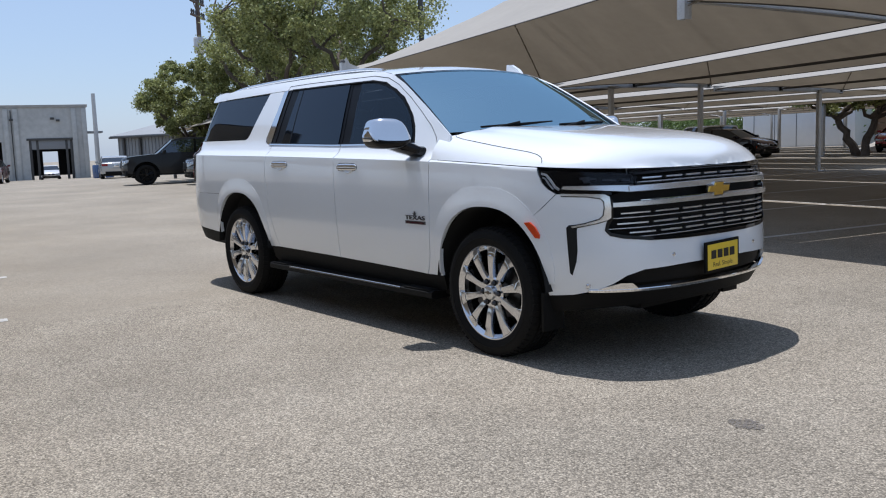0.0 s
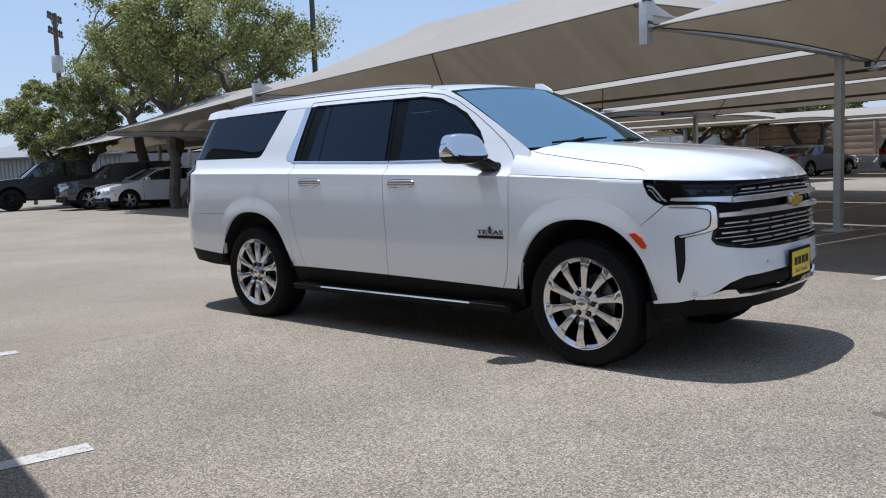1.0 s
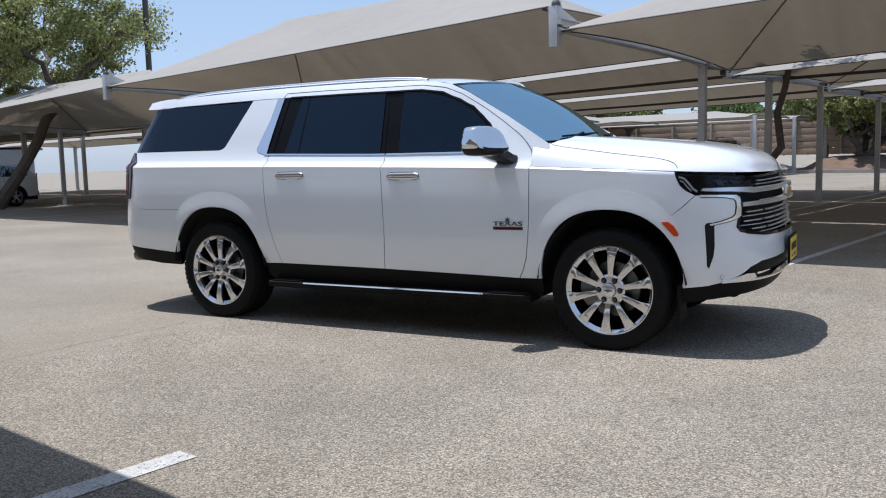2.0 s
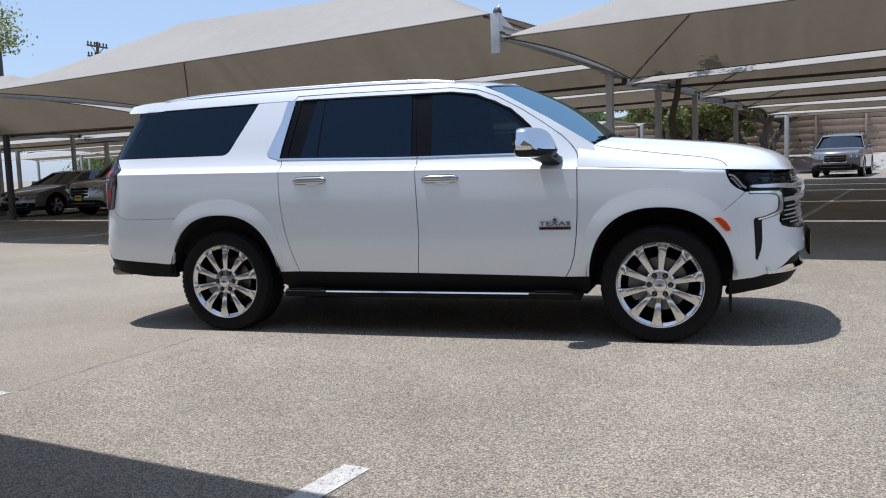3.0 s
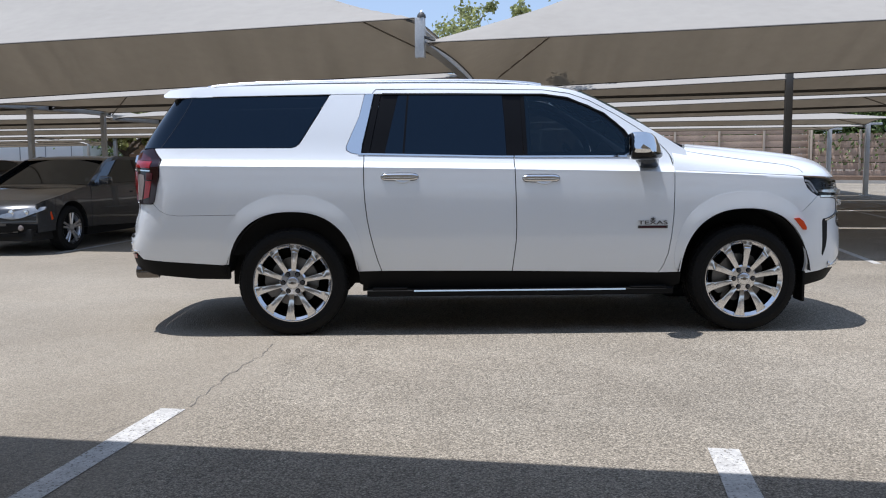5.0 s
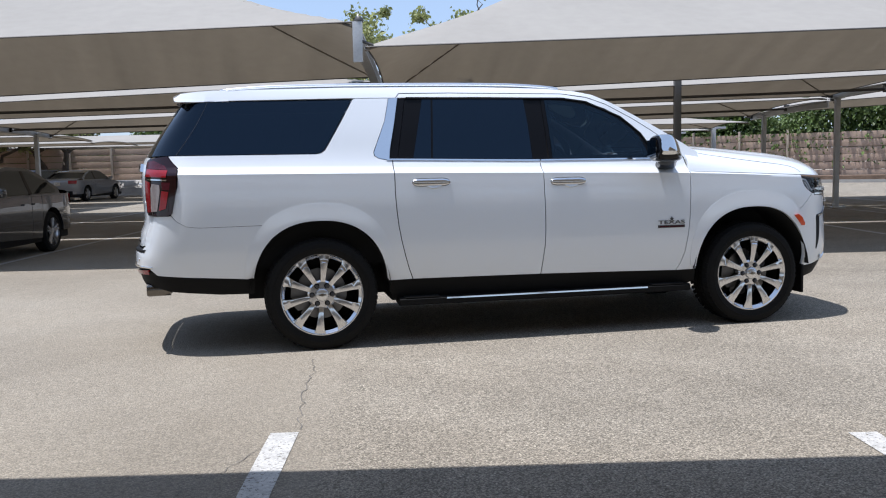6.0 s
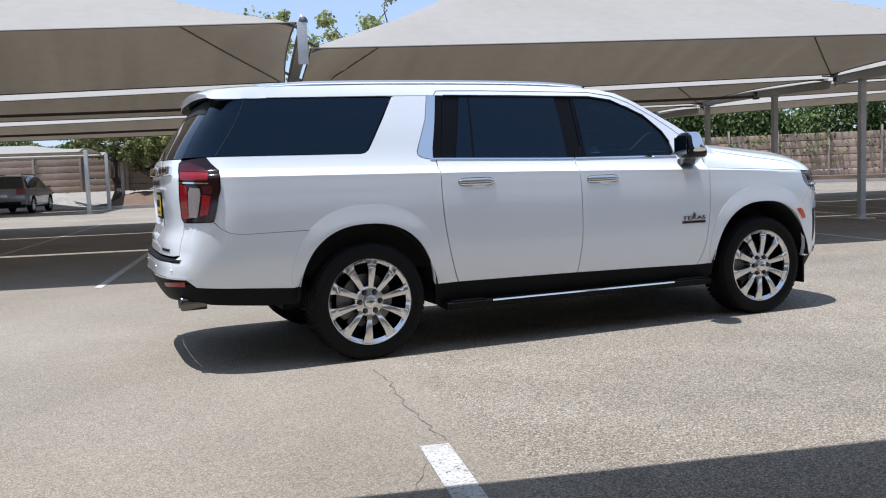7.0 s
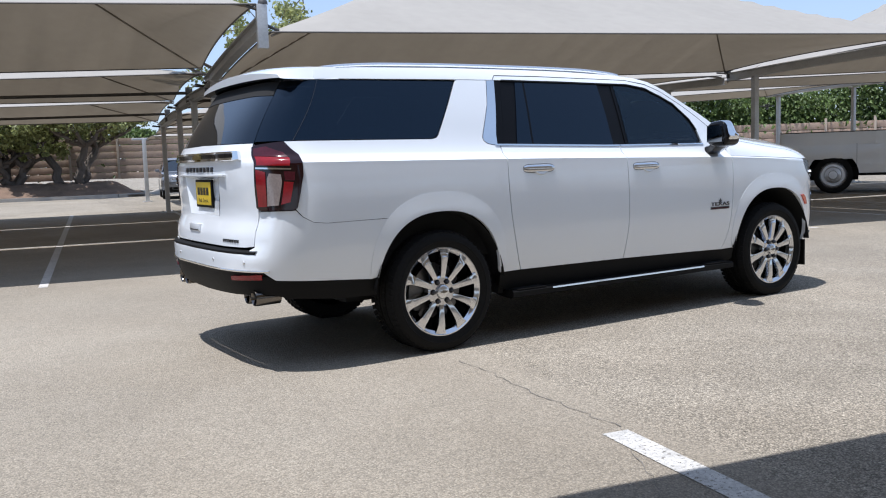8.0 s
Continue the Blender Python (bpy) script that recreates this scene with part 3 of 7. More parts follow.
FRONT_TAB, REAR_TAB = arc_table(0.82, 1.0, N_FRONT), arc_table(0.56, 0.98, N_REAR)
FRONT_LEN, REAR_LEN = FRONT_TAB[-1][0], REAR_TAB[-1][0]


def angle_of(tab, s):
    s = min(max(s, 0.0), tab[-1][0])
    lo, hi = 0, len(tab) - 1
    while hi - lo > 1:
        mid = (lo + hi) // 2
        if tab[mid][0] <= s:
            lo = mid
        else:
            hi = mid
    (s0, a0), (s1, a1) = tab[lo], tab[hi]
    return lerp(a0, a1, (s - s0) / (s1 - s0)) if s1 > s0 else a0


def crease(x):
    """Height of the shoulder line along the body."""
    return curve_at([(-1.4, 1.296), (-0.93, 1.292), (0.59, 1.271), (1.64, 1.251), (2.84, 1.222), (3.79, 1.178), (4.4, 1.145)], x)


SECTION = [(-0.95, 0.912), (-0.85, 0.932), (-0.78, 0.951), (-0.70, 0.968), (-0.55, 0.990), (-0.40, 0.9995), (-0.28, 1.0020), (-0.19, 1.0018), (-0.10, 0.9990),
           (-0.03, 0.9940), (-0.010, 0.9922), (0.0, 0.978), (0.010, 0.960), (0.03, 0.938), (0.07, 0.918), (0.12, 0.900), (0.16, 0.886), (0.25, 0.860),
           (0.35, 0.828), (0.45, 0.793), (0.54, 0.760), (0.60, 0.728), (0.66, 0.675)]


NOSE = [(0.20, 4.20), (0.30, 4.25), (0.42, 4.33), (0.50, 4.375), (0.60, 4.385), (0.72, 4.375), (0.85, 4.36), (1.0, 4.352), (1.12, 4.325), (1.18, 4.30), (1.25, 4.26)]
TAIL = [(0.38, -1.22), (0.50, -1.30), (0.62, -1.335), (0.70, -1.335), (0.74, -1.33), (0.76, -1.306), (0.86, -1.290), (0.935, -1.260), (1.02, -1.256), (1.15, -1.266), (1.30, -1.262), (1.38, -1.247), (1.55, -1.145), (1.80, -0.955), (1.90, -0.87)]


TAIL_CORNER = [(0.38, -1.22), (0.50, -1.30), (0.62, -1.335), (0.76, -1.332), (0.86, -1.318), (0.95, -1.300), (1.05, -1.283), (1.15, -1.272), (1.30, -1.262), (1.38, -1.247), (1.55, -1.145), (1.80, -0.955), (1.90, -0.87)]


def skin(d, z, off=0.0, side=-1):
    """A point of the body's skin. d runs along the flank as x does, and on round the nose or the tail to the middle line."""
    def raw(dd, zz):
        if dd > FRONT_X:
            th = angle_of(FRONT_TAB, dd - FRONT_X)
            xx = FRONT_X + (curve_at(NOSE, zz) - FRONT_X) * max(math.cos(th), 0) ** (2 / N_FRONT)
            k = max(math.sin(th), 0) ** (2 / N_FRONT)
        elif dd < REAR_X:
            th = angle_of(REAR_TAB, REAR_X - dd)
            k = max(math.sin(th), 0) ** (2 / N_REAR)
            out = min(1.0, max(0.0, (k - 0.84) / 0.07))
            xx = REAR_X + (lerp(curve_at(TAIL, zz), curve_at(TAIL_CORNER, zz), out * out * (3 - 2 * out)) - REAR_X) * max(math.cos(th), 0) ** (2 / N_REAR)
        else:
            xx, k = dd, 1.0
        w = curve_at(SECTION, zz - crease(xx))
        return Vector((xx, w * k, zz))
    p = raw(d, z)
    if off:
        a, b = raw(d + 0.004, z) - raw(d - 0.004, z), raw(d, z + 0.004) - raw(d, z - 0.004)
        n = a.cross(b)
        if n.length > 1e-9:
            n.normalize()
            if d > FRONT_X or d < REAR_X:
                mid = Vector((1.5, 0, z))
                if n.dot(p - mid) < 0:
                    n = -n
            elif n.y < 0:
                n = -n
            p = p + n * off
    p.y = max(p.y, 0.0) * side if abs(p.y) > 1e-6 or off == 0 else p.y
    return p


def d_front(y):
    """Where on the nose the skin is y off the middle line."""
    lo, hi = FRONT_X, FRONT_X + FRONT_LEN
    for _ in range(40):
        mid = (lo + hi) / 2
        if abs(skin(mid, 0.9).y) > y:
            lo = mid
        else:
            hi = mid
    return lo


def d_at(x):
    """Where on the flank or nose the skin is at x."""
    lo, hi = FRONT_X, FRONT_X + FRONT_LEN
    for _ in range(40):
        mid = (lo + hi) / 2
        if skin(mid, 0.7).x < x:
            lo = mid
        else:
            hi = mid
    return lo


def d_rear(y):
    lo, hi = REAR_X - REAR_LEN, REAR_X
    for _ in range(40):
        mid = (lo + hi) / 2
        if abs(skin(mid, 1.1).y) > y:
            hi = mid
        else:
            lo = mid
    return lo


def belt_dip(d, z):
    """How much lower the window line lies along the doors than a level one."""
    along = min(1.0, max(0.0, (d - 0.55) / 1.0)) * min(1.0, max(0.0, (2.86 - d) / 0.2))
    near = min(1.0, max(0.0, (0.085 - abs(z - 1.352)) / 0.055))
    return 0.020 * along * near


def panel(name, outline, material, parent, side=-1, off=0.0, thick=0.02, step=0.05, shape=None, label="", lip=0.0):
    """A sheet cut to an outline in (d, z), laid on the skin and turned in at its edges."""
    on_skin = shape is None
    shape = shape or skin
    bm = bmesh.new()

    def level(d):
        return crease(min(max(d, -1.2), 3.9)) if on_skin else 0.0
    outline = [(p, q - level(p) - (belt_dip(p, q) if on_skin else 0.0)) for p, q in outline]
    clean = [outline[0]]
    for p in outline[1:]:
        if math.hypot(p[0] - clean[-1][0], p[1] - clean[-1][1]) > 1e-4:
            clean.append(p)
    bm.faces.new([bm.verts.new((p, q, 0)) for p, q in clean])
    ps, qs = [p for p, q in clean], [q for p, q in clean]
    for axis, vals in ((0, ps), (1, qs)):
        lo, hi = min(vals), max(vals)
        k = int((hi - lo) / step)
        cuts = [lo + (hi - lo) * i / (k + 1) for i in range(1, k + 1)]
        if on_skin and axis == 1:
            cuts = [c for c in cuts if abs(c) > 0.022] + [c for c in (-0.030, -0.013, 0.0, 0.011, 0.030) if lo < c < hi]
        for c in cuts:
            bmesh.ops.bisect_plane(bm, geom=bm.verts[:] + bm.edges[:] + bm.faces[:], dist=1e-5,
                                   plane_co=(c, 0, 0) if axis == 0 else (0, c, 0), plane_no=(1, 0, 0) if axis == 0 else (0, 1, 0))
    uvs = {v: (v.co.x, v.co.y + level(v.co.x)) for v in bm.verts}
    rim = [e for e in bm.edges if e.is_boundary]
    back = {}
    if thick:
        for e in rim:
            for v in e.verts:
                if v not in back:
                    p, q = uvs[v]
                    back[v] = bm.verts.new(shape(p, q, off - thick, side))
    for v, (p, q) in uvs.items():
        v.co = shape(p, q, off, side)
    if thick:
        for e in rim:
            a, b = e.verts
            bm.faces.new((a, b, back[b], back[a]))
    return part(name, bm, material, parent, label, angle=42)


def arch(xc, a0, a1, n=24, a=0.485, b=0.535, e=2.35, zc=0.40):
    """Points on a wheel opening, by angle in degrees from the front, anticlockwise as seen from the right."""
    out = []
    for i in range(n + 1):
        t = radians(lerp(a0, a1, i / n))
        c, s = math.cos(t), math.sin(t)
        out.append((xc + a * math.copysign(abs(c) ** (2 / e), c), zc + b * math.copysign(abs(s) ** (2 / e), s)))
    return out


def shift(line, dx):
    return [(p + dx, q) for p, q in line]


GAP = 0.0034
A_LINE = [(2.762, 0.452), (2.795, 0.51), (2.826, 0.60), (2.846, 0.74), (2.857, 0.88), (2.861, 1.05), (2.861, 1.21), (2.857, 1.28), (2.842, 1.335)]
B_LINE = [(1.652, 0.474), (1.662, 0.56), (1.678, 0.70), (1.681, 0.81), (1.677, 1.00), (1.670, 1.20), (1.667, 1.345)]
C_LINE = [(0.668, 0.482), (0.640, 0.56), (0.612, 0.66), (0.586, 0.77), (0.566, 0.88), (0.553, 1.00), (0.546, 1.12), (0.545, 1.35)]
WINDOW_TOP = [(2.600, 1.352), (2.572, 1.43), (2.515, 1.52), (2.45, 1.588), (2.367, 1.652), (2.24, 1.722), (2.092, 1.772), (1.92, 1.800), (1.744, 1.809), (1.2, 1.816), (0.66, 1.814)]
ROOF_EDGE = [(2.965, 1.375), (2.90, 1.415), (2.812, 1.470), (2.64, 1.575), (2.467, 1.672), (2.30, 1.765), (2.15, 1.830), (2.0, 1.860), (1.775, 1.880), (1.3, 1.892),
             (0.9, 1.894), (0.2, 1.890), (-0.45, 1.874), (-0.85, 1.848)]
GATE_D = d_rear(0.79)


def build_wheel(parent, xc, side):
    """A ten-spoke polished wheel with tyre, disc and lug nuts. Its outer face looks along side * y."""
    y0 = 0.985 * side

    def yy(w):
        return y0 + w * side          # w: outwards
    wheel = part("wheel", wheel_face(xc, yy, side), WHEEL_METAL, parent, "polished ten-spoke alloy wheel")
    for k in range(10):
        part("spoke", wheel_spoke(xc, yy, k), WHEEL_METAL, wheel)
    bm = bmesh.new()
    prof = [(0.292, -0.245), (0.300, -0.262), (0.330, -0.272), (0.372, -0.268), (0.392, -0.252), (0.402, -0.225)]
    for g in (-0.195, -0.150, -0.118, -0.074):
        prof += [(TYRE_R, g - 0.018), (TYRE_R, g - 0.005), (TYRE_R - 0.009, g - 0.004), (TYRE_R - 0.009, g + 0.004), (TYRE_R, g + 0.005)]
    prof += [(TYRE_R, -0.050), (0.399, -0.032), (0.391, -0.014), (0.378, -0.001), (0.360, 0.006), (0.345, 0.007), (0.343, 0.0095), (0.338, 0.0095), (0.336, 0.006),
             (0.318, 0.003), (0.302, -0.004), (0.294, -0.014), (0.290, -0.024)]
    lathe(bm, [(r, 0.985 * side + w * side) for r, w in prof], (xc, 0, HUB_Z), "y", 72)
    tyre = part("tyre", bm, RUBBER, wheel, "black road tyre", angle=25)
    bm = bmesh.new()
    for k in range(60):
        a = 2 * math.pi * k / 60
        m = Matrix.Translation((xc, 0, HUB_Z)) @ Matrix.Rotation(-a, 4, "Y")
        for w0, w1, skew in ((-0.052, -0.008, 0.004), (-0.112, -0.080, -0.006), (-0.190, -0.156, 0.006), (-0.262, -0.226, -0.004)):
            vs = box(bm, 0.378, 0.4085, min(yy(w0), yy(w1)), max(yy(w0), yy(w1)), -0.0145, 0.0145)
            for v in vs:
                if abs(v.co.y) > abs(yy(-0.03)):
                    v.co.x -= 0.014
                v.co.z += skew * (1 if abs(v.co.y) > abs(yy((w0 + w1) / 2)) else -1)
            bmesh.ops.transform(bm, matrix=m, verts=vs)
    tagged(part("tread_block", bm, RUBBER, wheel, flat=True), kind="stuff")
    bm = bmesh.new()
    lathe(bm, [(0.06, yy(-0.10)), (0.185, yy(-0.10)), (0.185, yy(-0.13)), (0.06, yy(-0.13))], (xc, 0, HUB_Z), "y", 40, closed=True)
    part("brake_disc", bm, DISC, wheel)
    bm = bmesh.new()
    lathe(bm, [(0.0, yy(-0.20)), (0.262, yy(-0.20)), (0.272, yy(-0.058))], (xc, 0, HUB_Z), "y", 48)
    part("barrel", bm, UNDERBODY, wheel)
    bm = bmesh.new()
    pts = [(xc - 0.12, HUB_Z + 0.05), (xc - 0.215, HUB_Z + 0.05), (xc - 0.225, HUB_Z - 0.06), (xc - 0.17, HUB_Z - 0.12), (xc - 0.10, HUB_Z - 0.10)]
    prism(bm, pts, "y", yy(-0.088), yy(-0.15))
    part("brake_caliper", bm, DISC, wheel, "silver brake caliper")
    for k in range(6):
        a = 2 * math.pi * k / 6
        bm = bmesh.new()
        c = (xc + 0.072 * math.cos(a), 0, HUB_Z + 0.072 * math.sin(a))
        # black disc proud of the hub, painted for the shade inside a lug pocket
        lathe(bm, [(0.0195, yy(-0.0235)), (0.0185, yy(-0.0215)), (0.0, yy(-0.0215))], c, "y", 16)
        part("lug_pocket_shade", bm, UNDERBODY, wheel)
        bm = bmesh.new()
        lathe(bm, [(0.0125, yy(-0.022)), (0.0125, yy(-0.004)), (0.009, yy(0.0)), (0.0, yy(0.0))], c, "y", 6)
        part("lug_nut", bm, GREY_BADGE, wheel)
    bm = bmesh.new()
    lathe(bm, [(0.045, yy(-0.030)), (0.044, yy(-0.006)), (0.038, yy(-0.001)), (0.0, yy(0.001))], (xc, 0, HUB_Z), "y", 28)
    cap = part("centre_cap", bm, SATIN, wheel)
    bm = bmesh.new()
    prism(bm, [(xc + p, HUB_Z + q) for p, q in ((-0.026, -0.005), (-0.010, -0.005), (-0.010, -0.010), (0.010, -0.010), (0.010, -0.005), (0.026, -0.005), (0.024, 0.005), (0.010, 0.005), (0.010, 0.010), (-0.010, 0.010), (-0.010, 0.005), (-0.028, 0.005))], "y", yy(0.000), yy(0.0025))
    part("cap_emblem", bm, SMOKED, cap)
    return wheel


def wheel_face(xc, yy, side):
    """Rim flange, barrel and hub disc."""
    bm = bmesh.new()
    lathe(bm, [(0.262, yy(-0.070)), (0.266, yy(-0.034)), (0.274, yy(-0.026)), (0.283, yy(-0.019)), (0.290, yy(-0.010)), (0.296, yy(-0.010)), (0.299, yy(-0.018)), (0.296, yy(-0.03)), (0.285, yy(-0.245))],
          (xc, 0, HUB_Z), "y", 72)
    lathe(bm, [(0.0, yy(-0.030)), (0.046, yy(-0.030)), (0.050, yy(-0.024)), (0.092, yy(-0.024)), (0.104, yy(-0.034)), (0.106, yy(-0.08)), (0.0, yy(-0.08))], (xc, 0, HUB_Z), "y", 40)
    return bm


def wheel_spoke(xc, yy, k):
    """One broad spoke: a flat polished face between two sloping flanks, dished along its middle and stepped where it meets the rim."""
    bm = bmesh.new()
    a = radians(85 + 36 * k)
    ca, sa = math.cos(a), math.sin(a)

    def at(r, t, w):
        return Vector((xc + r * ca - t * sa, yy(w), HUB_Z + r * sa + t * ca))
    rows = []
    for r, hw, w, dish in ((0.082, 0.0205, -0.026, 0.000), (0.105, 0.0200, -0.019, 0.002), (0.140, 0.0215, -0.014, 0.003), (0.185, 0.0250, -0.011, 0.003), (0.224, 0.0290, -0.010, 0.001),
                           (0.232, 0.0300, -0.010, 0.000), (0.238, 0.0310, -0.0145, 0.000), (0.258, 0.0355, -0.0155, 0.000), (0.272, 0.0420, -0.016, 0.000), (0.284, 0.0500, -0.0165, 0.000)):
        rows.append([at(r, -hw - 0.006, -0.075), at(r, -hw - 0.001, w - 0.016), at(r, -hw + 0.003, w - 0.001), at(r, -hw + 0.007, w), at(r, 0, w - dish),
                     at(r, hw - 0.007, w), at(r, hw - 0.003, w - 0.001), at(r, hw + 0.001, w - 0.016), at(r, hw + 0.006, -0.075)])
    grid(bm, rows)
    return bm


def curve_bar(name, ys, z, h, out, material, parent, depth=0.02, label="", z_of=None, n=28):
    """A bar that follows the nose from y = ys[0] to ys[1], at height z, h tall, standing off the skin by out."""
    bm = bmesh.new()
    rows = []
    for i in range(n + 1):
        y = lerp(ys[0], ys[1], i / n)
        d, s = d_front(abs(y)), (-1 if y < 0 else 1)
        zz = z + (z_of(abs(y)) if z_of else 0.0)
        f = [skin(d, zz + dz, o, s) for dz, o in ((-h / 2, out - depth), (-h / 2, out - 0.004), (-h / 2 + 0.003, out), (h / 2 - 0.003, out), (h / 2, out - 0.004), (h / 2, out - depth))]
        rows.append(f)
    vs = grid(bm, rows)
    bm.faces.new(vs[0][::-1])
    bm.faces.new(vs[-1])
    return part(name, bm, material, parent, label)


def rear_bar(name, ys, z, h, out, material, parent, depth=0.02, label="", n=24, z_of=None):
    bm = bmesh.new()
    rows = []
    for i in range(n + 1):
        y = lerp(ys[0], ys[1], i / n)
        d, s = d_rear(abs(y)), (-1 if y < 0 else 1)
        zz = z + (z_of(abs(y)) if z_of else 0.0)
        rows.append([skin(d, zz + dz, o, s) for dz, o in ((-h / 2, out - depth), (-h / 2, out - 0.004), (-h / 2 + 0.003, out), (h / 2 - 0.003, out), (h / 2, out - 0.004), (h / 2, out - depth))])
    vs = grid(bm, rows)
    bm.faces.new(vs[0][::-1])
    bm.faces.new(vs[-1])
    return part(name, bm, material, parent, label)


def ribbon(name, line, width, material, parent, side=-1, off=0.003, thick=0.01, label=""):
    """A strip along a line in (d, z) on the skin."""
    bm = bmesh.new()
    rows = []
    line = [(p, q - belt_dip(p, q)) for p, q in line]
    for i, (p, q) in enumerate(line):
        a, b = line[max(i - 1, 0)], line[min(i + 1, len(line) - 1)]
        dx, dz = b[0] - a[0], b[1] - a[1]
        ln = math.hypot(dx, dz) or 1
        nx, nz = -dz / ln * width / 2, dx / ln * width / 2
        rows.append([skin(p - nx, q - nz, off - thick, side), skin(p - nx, q - nz, off, side), skin(p + nx, q + nz, off, side), skin(p + nx, q + nz, off - thick, side)])
    vs = grid(bm, rows)
    bm.faces.new(vs[0][::-1])
    bm.faces.new(vs[-1])
    return part(name, bm, material, parent, label, angle=50)


def fine(line, step=0.04):
    """The same line with points every step."""
    out = [line[0]]
    for a, b in zip(line, line[1:]):
        k = max(1, int(math.hypot(b[0] - a[0], b[1] - a[1]) / step))
        out += [(lerp(a[0], b[0], i / k), lerp(a[1], b[1], i / k)) for i in range(1, k + 1)]
    return out


def letters(name, text, size, m, material, parent, depth=0.002):
    """Raised lettering in the built-in font, turned into a mesh."""
    cu = bpy.data.curves.new(name, "FONT")
    cu.body, cu.size, cu.extrude, cu.align_x, cu.align_y = text, size, depth, "CENTER", "CENTER"
    tmp = bpy.data.objects.new("lettering_source", cu)
    scene.collection.objects.link(tmp)
    me = bpy.data.meshes.new_from_object(tmp.evaluated_get(bpy.context.evaluated_depsgraph_get()))
    bpy.data.objects.remove(tmp)
    me.materials.clear()
    me.materials.append(material)
    ob = new(name, me)
    ob.parent = parent
    ob.matrix_local = m
    return ob


def build_suv():
    suv = thing("suv", None, "pearl white full-size SUV with chrome trim, parked on the open paving", "SUV")
    body = {}
    for s in (-1, 1):
        # ------------------------------------------------ flank
        nose_cut = [(3.862, crease(3.862) - GAP), (3.866, 1.13), (3.885, 1.084), (3.925, 1.048), (3.975, 1.022)]
        seam = [(3.975, 1.022), (3.89, 0.950), (3.82, 0.895), (3.778, 0.862)]
        fa = arch(AXLE_F, 41.5, 174, 22)
        fa = [p for p in fa if p[1] > 0.458]
        fender = shift(A_LINE[:-2], GAP) + fine([(2.861 + GAP, crease(2.865) - 0.001), (3.862, crease(3.862) - GAP)], 0.06) + nose_cut[1:] + seam[1:-1] + fa + [(2.925, 0.455)]
        panel("front_fender", fender, PEARL, suv, s)
        door_f = shift(B_LINE, GAP) + [(2.60, 1.345), (2.625, 1.412), (2.685, 1.486), (2.785, 1.408)] + shift(A_LINE, -GAP)[::-1]
        df = panel("front_door", door_f, PEARL, suv, s)
        door_r = shift(C_LINE, GAP) + shift(B_LINE, -GAP)[::-1]
        dr = panel("rear_door", door_r, PEARL, suv, s)
        ra = [p for p in arch(0.0, 8, 128.0, 24) if p[1] > 0.476]
        top = [(-1.045, 1.408), (0.0, 1.404), (0.035, 1.412), (0.062, 1.432), (0.10, 1.492), (0.19, 1.64), (0.268, 1.775), (0.282, 1.799), (0.30, 1.806), (0.545, 1.808)]
        quarter = ([(0.668 - GAP, 0.482), (0.492, 0.478)] + ra + fine([(-0.352, 0.9155), (-0.82, 0.9115), (-0.90, 0.9225), (-0.96, 0.958), (-1.0, 1.002), (-0.985, 1.10), (-0.957, 1.20), (-0.957, 1.325), (-1.045, 1.408)], 0.06)
                   + top[1:] + [(0.505, 1.64), (0.408, 1.412), (0.412, 1.385), (0.44, 1.366), (0.49, 1.355)] + shift(C_LINE, -GAP)[::-1][:-1])
        panel("quarter_panel", quarter, PEARL, suv, s)
        frame_line = [(2.625, 1.4125), (2.685, 1.4875), (2.786, 1.4095), (2.842, 1.338)]
        roof_side = WINDOW_TOP[::-1] + [(2.605, 1.36)] + frame_line + [(2.866, 1.30), (2.985, 1.295)] + ROOF_EDGE + [(-0.85, 1.790), (-0.75, 1.794), (0.28, 1.811)]
        panel("roof_side", roof_side, PEARL, suv, s, thick=0.015)
        ribbon("door_cut_line", fine([(2.685, 1.487), (2.74, 1.450), (2.786, 1.409), (2.822, 1.372), (2.848, 1.330), (2.860, 1.27)], 0.03), 0.0035, UNDERBODY, suv, s, 0.0008, 0.004)
        panel("pillar_base", [(2.825, 1.225), (2.95, 1.225), (2.95, 1.335), (2.90, 1.36), (2.825, 1.36)], PEARL, suv, s, -0.006, 0.0, 0.04)
        # upper door cut lines on the roof side
        ribbon("door_cut_line", fine([(2.685, 1.487), (2.60, 1.548), (2.45, 1.645), (2.25, 1.755), (2.10, 1.81), (1.9, 1.838), (1.0, 1.848), (0.63, 1.846), (0.60, 1.81)], 0.04), 0.004, UNDERBODY, suv, s, 0.0008, 0.004)
        for xc, a0, a1 in ((0.0, 10, 172), (AXLE_F, 8, 174)):
            inner = arch(xc, a0, a1, 40, a=0.4845, b=0.5345)
            outer = []
            for k in range(41):
                f = k / 40
                wide_by = 0.040 + 0.085 * math.sin(math.pi * min(1, max(0, f))) ** 0.7
                outer.append(arch(xc, lerp(a0, a1, f), lerp(a0, a1, f), 1, a=0.485 + wide_by, b=0.535 + wide_by)[0])
            inner = [p for p in inner if p[1] > (0.536 if xc == 0 and p[0] < 0 else 0.458)]
            outer = [p for p in outer if p[1] > (0.536 if xc == 0 and p[0] < 0 else 0.458)]

            def flared(p, q, off, side, xc=xc):
                rho = ((abs(p - xc) / 0.485) ** 2.35 + (abs(q - 0.40) / 0.535) ** 2.35) ** (1 / 2.35)
                k = min(1.0, max(0.0, (1.225 - rho) / 0.17))
                return skin(p, q, max(0.0008 + 0.0075 * k ** 1.5 + off, -0.03), side)
            panel("arch_flare", inner + outer[::-1], PEARL, suv, s, thick=0.013, step=0.04, shape=flared)
